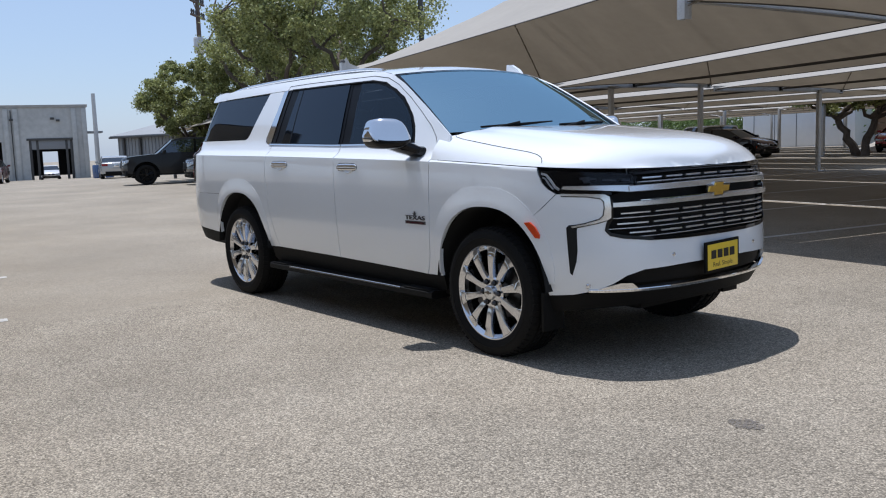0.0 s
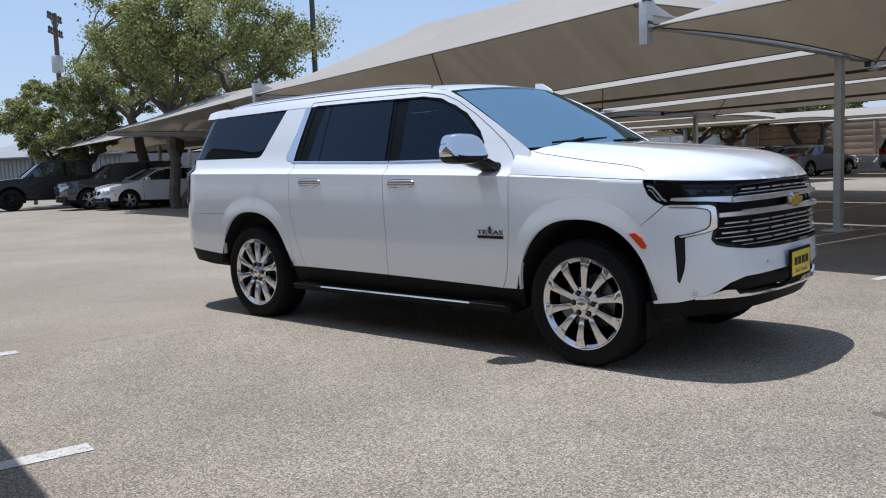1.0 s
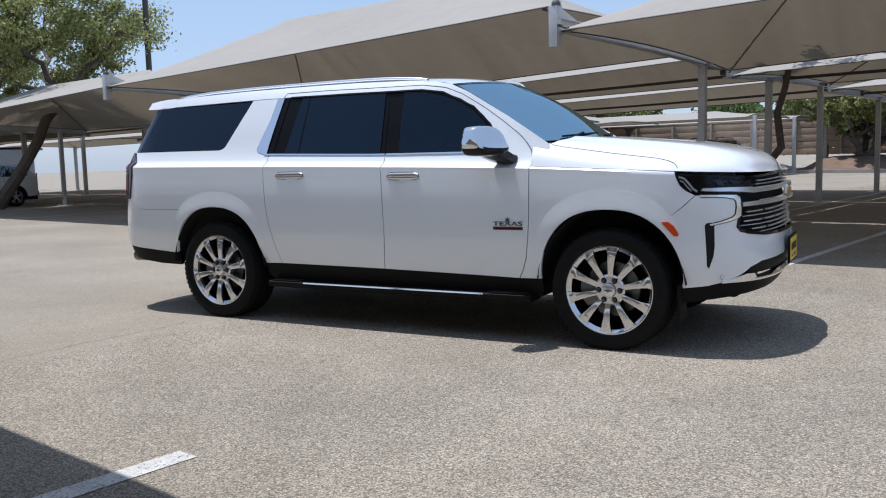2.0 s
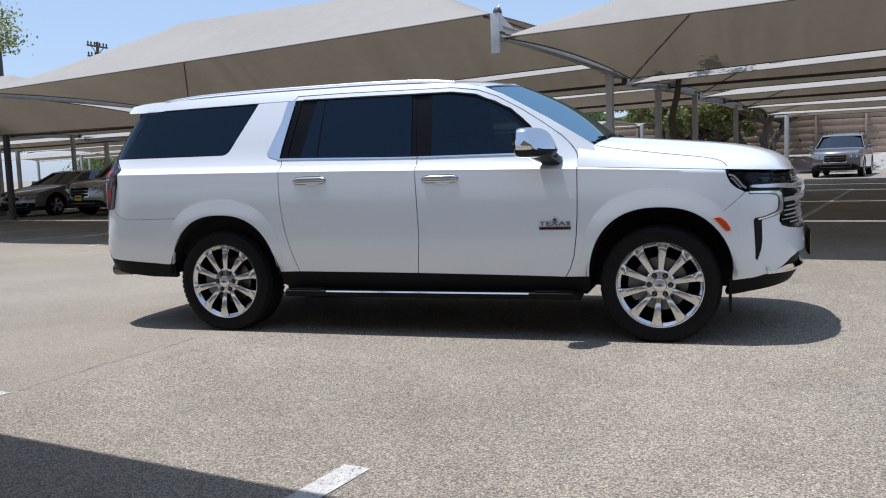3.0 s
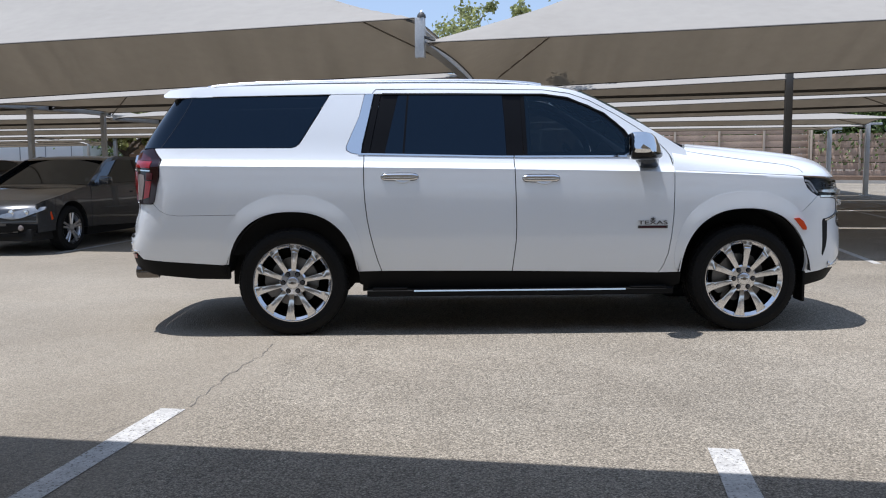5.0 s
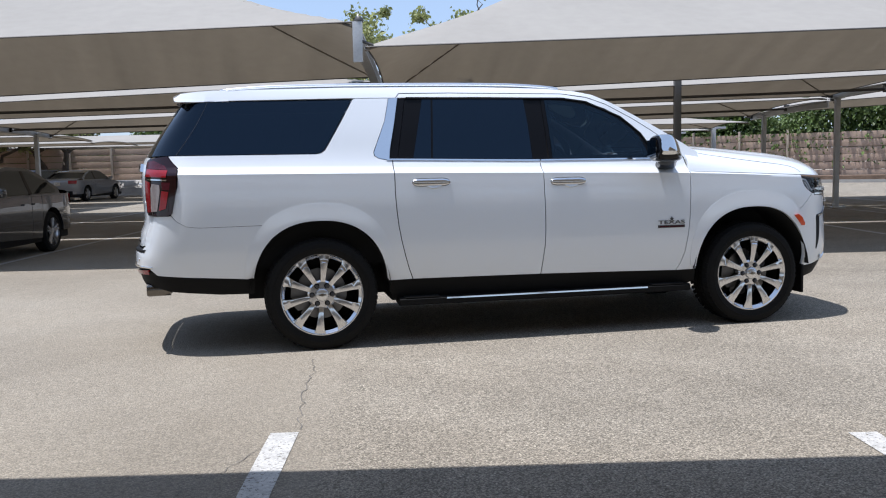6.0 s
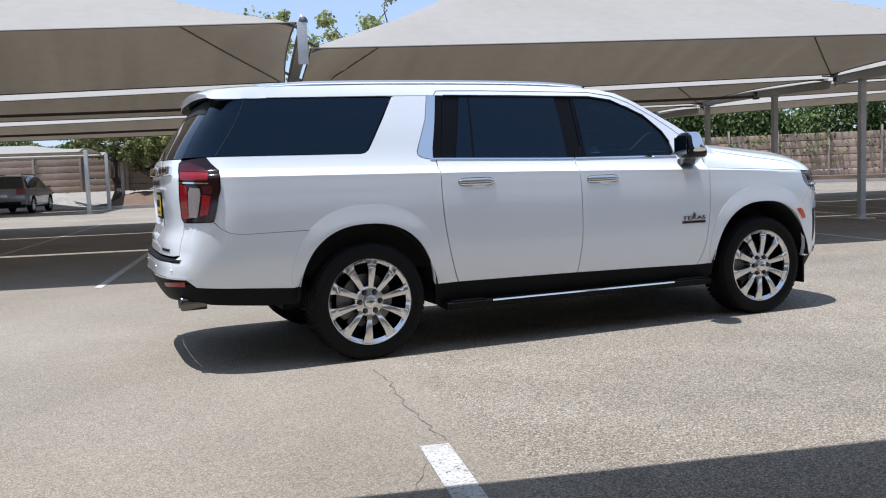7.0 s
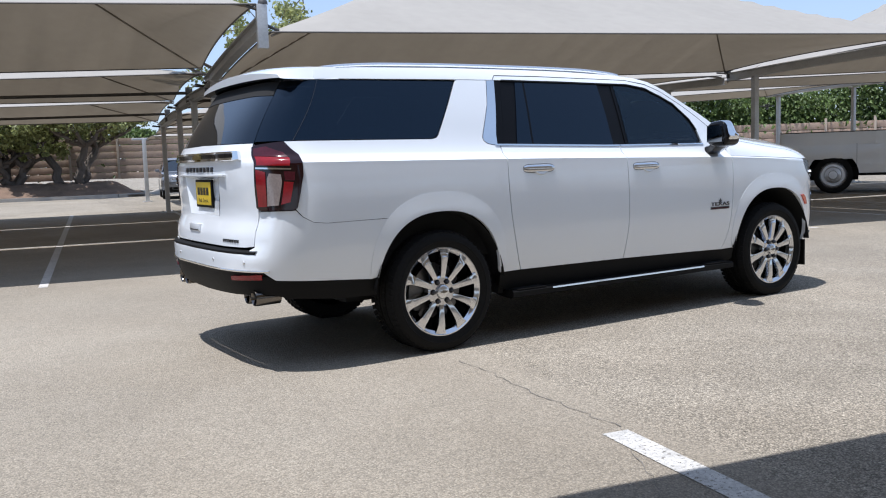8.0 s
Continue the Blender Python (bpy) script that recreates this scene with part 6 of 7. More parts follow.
# front-to-rear top lines (x from the middle, z), wheelbase, half width; x is forward
KINDS = {
    "sedan": dict(top=[(2.34, 0.30), (2.36, 0.48), (2.30, 0.66), (2.05, 0.78), (1.20, 0.93), (0.95, 0.98), (0.18, 1.36), (-0.20, 1.42), (-0.85, 1.40), (-1.25, 1.30), (-1.75, 1.06), (-2.15, 1.03), (-2.32, 0.97), (-2.38, 0.72), (-2.36, 0.34)],
                  glass=(5, 6, 9, 10), belt=0.95, sill=0.26, axles=(1.42, -1.38), r=0.335, half=0.90, win=[(0.82, 0.98), (0.20, 1.31), (-0.20, 1.36), (-0.85, 1.345), (-1.35, 1.18), (-1.60, 1.02), (-1.55, 0.99)]),
    "hatch": dict(top=[(2.18, 0.30), (2.22, 0.48), (2.16, 0.68), (1.95, 0.82), (1.15, 0.98), (0.98, 1.02), (0.22, 1.40), (-0.2, 1.47), (-1.0, 1.47), (-1.75, 1.38), (-2.10, 1.02), (-2.18, 0.92), (-2.22, 0.80), (-2.25, 0.68), (-2.22, 0.36)],
                  glass=(5, 6, 9, 10), belt=0.98, sill=0.27, axles=(1.35, -1.32), r=0.33, half=0.89, win=[(0.86, 1.02), (0.24, 1.345), (-0.2, 1.40), (-1.0, 1.40), (-1.60, 1.33), (-1.80, 1.05), (-1.6, 1.02)]),
    "suv": dict(top=[(2.36, 0.38), (2.40, 0.60), (2.36, 0.88), (2.20, 1.02), (1.35, 1.12), (1.12, 1.15), (0.50, 1.62), (0.2, 1.70), (-1.2, 1.73), (-2.05, 1.68), (-2.30, 1.14), (-2.36, 1.06), (-2.40, 0.92), (-2.44, 0.72), (-2.40, 0.42)],
                glass=(5, 6, 9, 10), belt=1.10, sill=0.34, axles=(1.45, -1.38), r=0.38, half=0.95, win=[(1.00, 1.16), (0.52, 1.555), (0.2, 1.63), (-1.2, 1.65), (-1.95, 1.60), (-2.08, 1.20), (-1.9, 1.15)]),
    "pickup": dict(top=[(2.85, 0.48), (2.90, 0.70), (2.86, 1.02), (2.68, 1.16), (1.70, 1.26), (1.45, 1.29), (0.82, 1.82), (0.5, 1.90), (-0.55, 1.92), (-0.95, 1.86), (-1.05, 1.40), (-1.08, 1.385), (-2.84, 1.385), (-2.90, 1.30), (-2.90, 0.52)],
                   glass=(5, 6, 9, 10), belt=1.27, sill=0.46, axles=(1.95, -1.75), r=0.42, half=1.00, win=[(1.36, 1.30), (0.85, 1.74), (0.5, 1.82), (-0.55, 1.84), (-0.85, 1.80), (-0.93, 1.33), (-0.8, 1.30)]),
}

long_top = [(x + 1.05 if x > -1.07 else x, z) for x, z in KINDS["pickup"]["top"]]
KINDS["long_pickup"] = dict(KINDS["pickup"], top=long_top[:11] + [(-0.03, 1.385)] + long_top[12:], axles=(3.0, -1.75), win=[(x + 1.05, z) for x, z in KINDS["pickup"]["win"]])


def spline(pts, a, b, n=4):
    """Rounded run of a profile from its point a to its point b."""
    out = []
    for i in range(a, b):
        p0, p1, p2, p3 = pts[max(i - 1, 0)], pts[i], pts[i + 1], pts[min(i + 2, len(pts) - 1)]
        for j in range(n):
            t = j / n
            out.append(tuple((2 * t ** 3 - 3 * t * t + 1) * p1[k] + (t ** 3 - 2 * t * t + t) * 0.4 * (p2[k] - p0[k]) + (3 * t * t - 2 * t ** 3) * p2[k] + (t ** 3 - t * t) * 0.4 * (p3[k] - p1[k]) for k in (0, 1)))
    return out + [pts[b]]


def parked_car(kind, m, body_paint, label, name="car", category="car", plate=False, rails=False, grille_mat=None, rim_mat=None):
    k = KINDS[kind]
    top, half, belt, sill, r = k["top"], k["half"], k["belt"], k["sill"], k["r"]
    nose, tail = top[1][0], min(p[0] for p in top)
    car = thing(name, m, label, category, "parked cars")

    def plan(x):
        """Half width along the car: full in the middle, drawn in at both ends."""
        f = max(0.0, (x - (nose - 0.75)) / 0.75)
        b = max(0.0, ((tail + 0.6) - x) / 0.6)
        return half * (1 - 0.22 * min(1, f) ** 2.4) * (1 - 0.14 * min(1, b) ** 2.4)

    def wide(x, z):
        t = (z - 0.62) / 0.6
        w = plan(x) * (1 - 0.05 * max(0.0, -t) ** 2 - 0.03 * max(0.0, min(t, 1)) ** 2)
        if z > belt:
            w -= (z - belt) * 0.36
        return w

    def ease(v):
        v = min(1.0, max(0.0, v))
        return v * v * (3 - 2 * v)

    def bow_at(x, q):
        """How far the nose and the tail are drawn back towards their corners."""
        return 0.24 * abs(q) ** 2.8 * ease((x - nose + 1.0) / 0.75) - 0.12 * abs(q) ** 3 * ease((tail + 0.5 - x) / 0.3)

    front_line = spline(top, 0, 4, 6)

    def nose_x(y, z):
        """The nose's surface at y and z."""
        x = front_line[0][0]
        for (x0, z0), (x1, z1) in zip(front_line, front_line[1:]):
            if z0 <= z <= z1:
                x = lerp(x0, x1, (z - z0) / (z1 - z0)) if z1 > z0 else x0
        return x - bow_at(x, y / half)

    def nose_patch(name, ys, low, high, off, material, owner, n=8, label=""):
        """A piece of the nose between two heights, given as functions of how far along it is."""
        bm = bmesh.new()
        rows = []
        for i in range(n + 1):
            k = i / n
            y, zl, zh = lerp(ys[0], ys[1], k), low(k), high(k)
            row = [Vector((nose_x(y, lerp(zl, zh, j / 4)) + off, y, lerp(zl, zh, j / 4))) for j in range(5)]
            rows.append([row[0] + Vector((-0.03, 0, 0))] + row + [row[-1] + Vector((-0.03, 0, 0))])
        vs = grid(bm, rows)
        bm.faces.new(vs[0][::-1])
        bm.faces.new(vs[-1])
        return part(name, bm, material, owner, label)

    def shape(p, q, off, side):
        return Vector((p, side * (wide(p, q) + off), q))

    def roof_at(x):
        pts = sorted(top[2:-2])
        return curve_lin(pts, x)
    front, back = k["axles"]
    lamp = {"sedan": (0.53, 0.665), "hatch": (0.56, 0.70), "suv": (0.72, 0.90), "pickup": (0.84, 1.04)}["pickup" if "pickup" in kind else kind]
    ar = r + (0.12 if "pickup" in kind else 0.075)
    for s in (-1, 1):
        out = []
        # lower edge with both wheel openings, rear to front
        out.append((tail + 0.10, sill + 0.08))
        for xc in (back, front):
            for i in range(17):
                a = math.pi * (1 - i / 16)
                z = r + ar * math.sin(a)
                out.append((xc + ar * math.cos(a), max(z, sill)))
            if xc == back:
                out[-1] = (xc + ar, sill)
        out.append((nose - 0.12, sill + 0.06))
        # up the nose and back along the shoulder
        shoulder = []
        for x, z in spline(top, 1, len(top) - 2, 3):
            shoulder.append((x, min(z, belt + 0.02) - 0.01))
        clean = [shoulder[0]]
        for p in shoulder[1:]:
            if p[0] < clean[-1][0] - 1e-3:
                clean.append(p)
        ring = [(min(max(x, tail + 0.115), nose - 0.225), z) for x, z in out + [(nose - 0.02, sill + 0.16)] + clean]
        panel("body_side", ring, body_paint, car, s, shape=shape, step=0.16, thick=0.03)
        # greenhouse side
        cab = [(x, z) for x, z in top[k["glass"][0]:k["glass"][3] + 1]]
        panel("cab_side", [(x, z - 0.005) for x, z in cab] + [(cab[-1][0] + 0.02, belt - 0.01), (cab[0][0] - 0.02, belt - 0.01)], body_paint, car, s, shape=shape, step=0.2, thick=0.02)
        win = k["win"]
        panel("side_window", win, CAR_GLASS, car, s, shape=shape, off=0.006, step=0.25, thick=0.008)
        xm = (win[1][0] + win[-3][0]) / 2 - 0.05
        panel("pillar", [(xm - 0.05, belt + 0.03), (xm + 0.05, belt + 0.03), (xm + 0.03, roof_at(xm) - 0.06), (xm - 0.05, roof_at(xm) - 0.06)], GLOSS_BLACK, car, s, shape=shape, off=0.009, step=0.3, thick=0.006)
        # door cuts, handles
        for xx in (front - ar - 0.12, xm, back + ar * 0.9):
            panel("door_cut", [(xx, sill + 0.06), (xx + 0.008, sill + 0.06), (xx + 0.008, belt), (xx, belt)], UNDERBODY, car, s, shape=shape, off=0.001, step=0.2, thick=0.002)
        for xx in (xm + 0.16, back + ar * 0.9 + 0.18):
            panel("door_handle", [(xx, belt - 0.14), (xx + 0.17, belt - 0.14), (xx + 0.17, belt - 0.115), (xx, belt - 0.115)], body_paint, car, s, shape=shape, off=0.03, step=0.2, thick=0.03)
        panel("sill_trim", [(back + ar, sill + 0.06), (front - ar, sill + 0.06), (front - ar, sill - 0.06), (back + ar, sill - 0.06)], TRIM_BLACK, car, s, shape=shape, off=-0.01, step=0.3, thick=0.1)
        # mirror
        bm = bmesh.new()
        box(bm, win[0][0] - 0.22, win[0][0] - 0.08, min(s * (half + 0.03), s * (half + 0.20)), max(s * (half + 0.03), s * (half + 0.20)), belt + 0.02, belt + 0.15, bevel=0.035)
        box(bm, win[0][0] - 0.16, win[0][0] - 0.10, min(s * (half - 0.06), s * (half + 0.06)), max(s * (half - 0.06), s * (half + 0.06)), belt + 0.0, belt + 0.05, bevel=0.01)
        part("mirror", bm, body_paint, car)
        # wheels
        for xc in (front, back):
            y = s * (half - 0.01)
            bm = bmesh.new()
            lathe(bm, [(r * 0.66, y - s * 0.015), (r * 0.72, y), (r * 0.90, y), (r, y - s * 0.03), (r, y - s * 0.19), (r * 0.9, y - s * 0.22), (r * 0.66, y - s * 0.21)], (xc, 0, r), "y", 36)
            w = part("wheel", bm, RUBBER, car)
            bm = bmesh.new()
            lathe(bm, [(r * 0.70, y - s * 0.004), (r * 0.66, y - s * 0.02), (r * 0.62, y - s * 0.08)], (xc, 0, r), "y", 36)
            for j in range(5):
                for dj in (-0.13, 0.13):
                    a = 2 * math.pi * j / 5 + 0.3
                    c0, s0, c1, s1 = math.cos(a + dj * 1.6), math.sin(a + dj * 1.6), math.cos(a + dj * 1.2), math.sin(a + dj * 1.2)
                    tube(bm, [(xc + 0.06 * c0, y - s * 0.025, r + 0.06 * s0), (xc + r * 0.68 * c1, y - s * 0.012, r + r * 0.68 * s1)], 0.018, 5)
            lathe(bm, [(0.0, y - s * 0.012), (0.06, y - s * 0.014), (0.07, y - s * 0.05)], (xc, 0, r), "y", 16)
            if kind == "long_pickup":
                bm.free()
                bm = bmesh.new()
                lathe(bm, [(r * 0.70, y - s * 0.004), (r * 0.66, y - s * 0.02), (r * 0.60, y - s * 0.075), (r * 0.46, y - s * 0.075), (r * 0.42, y - s * 0.05), (r * 0.24, y - s * 0.035), (r * 0.22, y + s * 0.01), (0.0, y + s * 0.012)], (xc, 0, r), "y", 32)
                for j in range(8):
                    q = 2 * math.pi * j / 8
                    lathe(bm, [(0.016, y - s * 0.04), (0.016, y - s * 0.02), (0.0, y - s * 0.018)], (xc + r * 0.32 * math.cos(q), 0, r + r * 0.32 * math.sin(q)), "y", 6)
            part("rim", bm, rim_mat or ALLOY, w)
            bm = bmesh.new()
            lathe(bm, [(0.0, y - s * 0.10), (r * 0.66, y - s * 0.10)], (xc, 0, r), "y", 20)
            part("wheel_back", bm, UNDERBODY, w)
            bm = bmesh.new()
            grid(bm, [[(xc + ar * math.cos(a), s * yy, r + ar * math.sin(a)) for yy in (half * 0.97, half * 0.62)] for a in (math.pi * i / 12 for i in range(13))])
            part("wheel_liner", bm, UNDERBODY, car)
        # lamps
        zl, zh = lamp
        hl = nose_patch("headlamp", (s * half * 0.40, s * half * 0.99), lambda k: zl + 0.015 - 0.03 * math.sin(math.pi * min(1, k * 1.3)) + 0.10 * k ** 3, lambda k: lerp(zl + 0.055, zh + 0.02, min(1, k * 1.25)), 0.006, LAMP_BODY, car, 14)
        for y in (half * 0.56, half * 0.76):
            bm = bmesh.new()
            zc = (zl + zh) / 2 + 0.01
            c = Vector((nose_x(y, zc) + 0.012, s * y, zc))
            r0 = (zh - zl) * 0.30
            lathe(bm, [(0.0, c.x - 0.004), (r0 * 0.8, c.x - 0.006), (r0, c.x), (r0 * 1.12, c.x - 0.004), (r0 * 1.1, c.x - 0.05)], (0, c.y, c.z), "x", 16)
            part("reflector", bm, CHROME, hl)
        nose_patch("fog_intake", (s * half * 0.60, s * half * 0.84), lambda k: top[0][1] + 0.05, lambda k: top[0][1] + 0.13 - 0.04 * k, 0.004, TRIM_BLACK, car, 5)
        bm = bmesh.new()
        base_kind = "pickup" if "pickup" in kind else kind
        zt = {"sedan": 0.88, "hatch": 1.0, "suv": 1.02, "pickup": 1.10}[base_kind]
        hh = {"sedan": 0.07, "hatch": 0.12, "suv": 0.13, "pickup": 0.17}[base_kind]
        rows = [[Vector((tail - 0.012 + 0.30 * (y / half) ** 4 * 0.62 + 0.03 * max(0, dz), s * y, zt + dz)) for y in (half * 0.55, half * 0.68, half * 0.80, half * 0.88, half * 0.935)] for dz in (-hh, 0.0, hh)]
        if base_kind == "pickup":
            rows = [[Vector((tail - 0.012 + 0.06 * (y / half) ** 6, s * y, zt + dz)) for y in (half * 0.80, half * 0.86, half * 0.90, half * 0.95)] for dz in (-hh, 0.0, hh)]
        grid(bm, rows)
        part("tail_lamp", bm, RED_LENS, car)
        if rails:
            bm = bmesh.new()
            tube(bm, [(0.2, s * half * 0.66, 1.70), (0.1, s * half * 0.66, 1.76), (-1.7, s * half * 0.66, 1.78), (-1.85, s * half * 0.66, 1.70)], 0.02, 6)
            part("roof_rail", bm, TRIM_BLACK, car)
    for xc in (front, back):
        part("wheel_well", boxes((xc - ar, xc + ar, -half * 0.64, half * 0.64, r * 0.7, r + ar * 0.98)), UNDERBODY, car)
    # top skins: nose, hood, windshield, roof, rear window, tail
    g0, g1, g2, g3 = k["glass"]

    def strip(name, a, b, material, lift=0.0, narrow=1.0):
        bm = bmesh.new()
        rows = []
        pts = spline(top, a, b, 5) if "wind" not in name else [(lerp(top[a][0], top[b][0], j / 4), lerp(top[a][1], top[b][1], j / 4)) for j in range(5)]
        for x, z in pts:
            row = []
            for i in range(13):
                q = -1 + i / 6
                w = wide(x, z) * narrow
                bow = bow_at(x, q)
                dip = 0.022 * abs(q) ** 3
                if name in ("windshield", "rear_window"):
                    bow = 0.12 * q * q if name == "windshield" else -0.08 * q * q
                if "wind" not in name:
                    w = wide(x - bow, z) * narrow
                row.append((x - bow, q * w, z - dip * (1 if z > 0.6 else 0) + lift))
            rows.append(row)
        grid(bm, rows)
        return part(name, bm, material, car, angle=60)
    strip("front_end", 0, 3, body_paint)
    strip("hood", 3, g0, body_paint)
    strip("windshield", g0, g1, CAR_GLASS, 0.004, 0.97)
    strip("roof", g1, g2, body_paint)
    strip("rear_window", g2, g3, CAR_GLASS, 0.004, 0.95)
    if "pickup" in kind:
        x_cab = top[g3][0]
        # open bed: side walls, floor and gate
        part("bed", boxes((-2.86, x_cab, -half + 0.02, -half + 0.10, 0.8, 1.40), (-2.86, x_cab, half - 0.10, half - 0.02, 0.8, 1.40), (-2.90, -2.80, -half + 0.06, half - 0.06, 0.62, 1.39), (-2.86, x_cab, -half + 0.08, half - 0.08, 0.78, 0.84),
                          (x_cab - 0.04, x_cab + 0.04, -half + 0.08, half - 0.08, 0.8, 1.40)), body_paint, car)
        part("bed_rail", boxes((-2.88, x_cab, -half + 0.015, -half + 0.11, 1.395, 1.415), (-2.88, x_cab, half - 0.11, half - 0.015, 1.395, 1.415), bevel=0.006), TRIM_BLACK, car)
        part("rear_bumper", boxes((-3.02, -2.88, -half + 0.05, half - 0.05, 0.52, 0.68), bevel=0.03), CHROME, car)
    else:
        strip("rear_end", g3, len(top) - 1, body_paint)
    # grille, lower bumper, plate, underside
    zg = top[1][1]
    g0z, g1z = zl - 0.035, zh - 0.015
    if kind in ("sedan", "hatch"):
        for s in (-1, 1):
            # rounded twin grilles
            def swell(k):
                return (1 - abs(2 * k - 1) ** 3.2) ** 0.5
            gm, gh = (g0z + g1z) / 2, (g1z - g0z) / 2
            nose_patch("grille_rim", (s * 0.022, s * half * 0.37), lambda k: gm - gh * swell(k) + 0.01 * k, lambda k: gm + gh * swell(k) + 0.004, 0.006, CHROME, car, 18)
            nose_patch("grille", (s * 0.036, s * (half * 0.37 - 0.016)), lambda k: gm - (gh - 0.013) * swell(k) + 0.01 * k, lambda k: gm + (gh - 0.013) * swell(k) + 0.004, 0.013, grille_mat or TRIM_BLACK, car, 18)
            # fog lamp in a dark pocket, and the amber marker on the wing
            zf = top[0][1] + 0.115
            nose_patch("fog_pocket", (s * half * 0.50, s * half * 0.90), lambda k: zf - 0.075 + 0.02 * k, lambda k: zf + 0.045 * swell(0.25 + 0.6 * k) - 0.02 * k, 0.008, TRIM_BLACK, car, 10)
            c = Vector((nose_x(half * 0.70, zf - 0.02) + 0.012, s * half * 0.70, zf - 0.02))
            bm = bmesh.new()
            lathe(bm, [(0.0, c.x + 0.012), (0.030, c.x + 0.010), (0.040, c.x), (0.042, c.x - 0.03)], (0, c.y, c.z), "x", 16)
            part("fog_lamp", bm, CLEAR_LENS, car)
            panel("side_marker", [(front + ar + 0.045, 0.50), (front + ar + 0.075, 0.49), (front + ar + 0.10, 0.60), (front + ar + 0.08, 0.61)], AMBER, car, s, shape=shape, off=0.004, step=0.2, thick=0.006)
    else:
        nose_patch("grille_rim", (-half * 0.44, half * 0.44), lambda k: g0z - 0.10, lambda k: g1z, 0.006, CHROME, car, 10)
        for j in range(3):
            z0, z1 = lerp(g0z - 0.085, g1z - 0.015, j / 3) + 0.006, lerp(g0z - 0.085, g1z - 0.015, (j + 1) / 3) - 0.006
            nose_patch("grille", (-half * 0.42, half * 0.42), lambda k: z0, lambda k: z1, 0.013, grille_mat or TRIM_BLACK, car, 10)
    nose_patch("lower_grille", (-half * 0.56, half * 0.56), lambda k: top[0][1] + 0.03, lambda k: top[0][1] + 0.12, 0.004, TRIM_BLACK, car, 10)
    nose_patch("chin_lip", (-half * 0.93, half * 0.93), lambda k: top[0][1] - 0.03, lambda k: top[0][1] + 0.012, 0.010, TRIM_BLACK, car, 12)
    part("rear_valance", boxes((tail - 0.005, tail + 0.10, -half * 0.72, half * 0.72, top[-1][1] - 0.03, top[-1][1] + 0.14), bevel=0.02), TRIM_BLACK, car)
    part("underside", boxes((tail + 0.12, nose - 0.12, -half * 0.86, half * 0.86, sill - 0.06, sill + 0.12), bevel=0.02), UNDERBODY, car)
    part("cabin_floor", boxes((k["win"][-3][0], k["win"][0][0], -half * 0.82, half * 0.82, sill + 0.12, belt - 0.12)), UNDERBODY, car)
    if plate:
        dealer_plate(car, Matrix.Translation((nose + 0.022, 0.0, zg - 0.035)) @ Matrix.Rotation(radians(90), 4, "Z") @ Matrix.Rotation(radians(90), 4, "X"))
    else:
        part("rear_plate", boxes((tail - 0.02, tail + 0.01, -0.15, 0.15, top[-2][1] + 0.02, top[-2][1] + 0.17), bevel=0.004), SATIN, car)
    return car


def curve_lin(pts, x):
    if x <= pts[0][0]:
        return pts[0][1]
    for (a, p), (b, q) in zip(pts, pts[1:]):
        if x <= b:
            return lerp(p, q, (x - a) / (b - a)) if b > a else q
    return pts[-1][1]


def stall(u, v, turn, scale=1.0):
    """A pose in the lot: turn 0 looks along +u, 90 along +v."""
    p = uv(u, v)
    return Matrix.Translation(p) @ Matrix.Rotation(ROW + radians(turn), 4, "Z") @ Matrix.Diagonal((scale, scale, scale, 1))


def spot(x, y, turn):
    return Matrix.Translation((x, y, fall(x, y))) @ Matrix.Rotation(radians(turn), 4, "Z")


parked_car("sedan", stall(-6.22, 6.25, -90), paint("graphite", (0.055, 0.058, 0.063), 0.6), "dark graphite sedan with a yellow front plate under the canopy", "sedan", "car", plate=True)
parked_car("suv", stall(-17.2, 13.9, -92), paint("champagne", (0.42, 0.40, 0.36)), "champagne silver off-road SUV parked nose-out under the canopy", "parked_suv", "SUV", plate=True, rails=True)
parked_car("sedan", stall(-20.2, 13.6, -88), paint("sand", (0.26, 0.24, 0.20)), "sand coloured sedan parked nose-out under the canopy", "sedan")
parked_car("suv", stall(-30.0, 33.5, -90), paint("white", (0.72, 0.72, 0.71), 0.0), "white crossover parked in the far row", "parked_suv", "SUV")
parked_car("suv", stall(-23.0, 20.3, -90), paint("white", (0.72, 0.72, 0.71), 0.0), "white SUV parked in the rear stalls", "parked_suv", "SUV")
parked_car("pickup", stall(-30.4, 4.9, -95), BLACK_PAINT, "black crew-cab pickup parked beside the shed", "pickup_truck", "pickup truck", rim_mat=GLOSS_BLACK)
parked_car("suv", stall(-27.0, 6.3, -93), paint("charcoal", (0.035, 0.036, 0.038)), "charcoal crossover parked beside a white hatchback", "parked_suv", "SUV")
parked_car("hatch", stall(-24.9, 6.9, -88), paint("pale", (0.70, 0.71, 0.72), 0.0), "white hatchback parked under the oak", "hatchback")
parked_car("sedan", spot(-49.5, 14.0, 165), paint("silver", (0.42, 0.42, 0.41)), "silver sedan parked by the workshop", "sedan")
parked_car("sedan", spot(-85.5, 19.4, -13), paint("pale", (0.70, 0.71, 0.72), 0.0), "white car parked in the yard behind the workshop", "sedan")
parked_car("hatch", spot(-51.6, 7.2, 160), paint("maroon", (0.13, 0.012, 0.02)), "dark red car parked in front of the workshop", "hatchback")
parked_car("sedan", stall(-15.2, 34.6, 84), paint("gunmetal", (0.24, 0.24, 0.245), 0.3), "grey coupe seen from behind in the far row", "sedan")
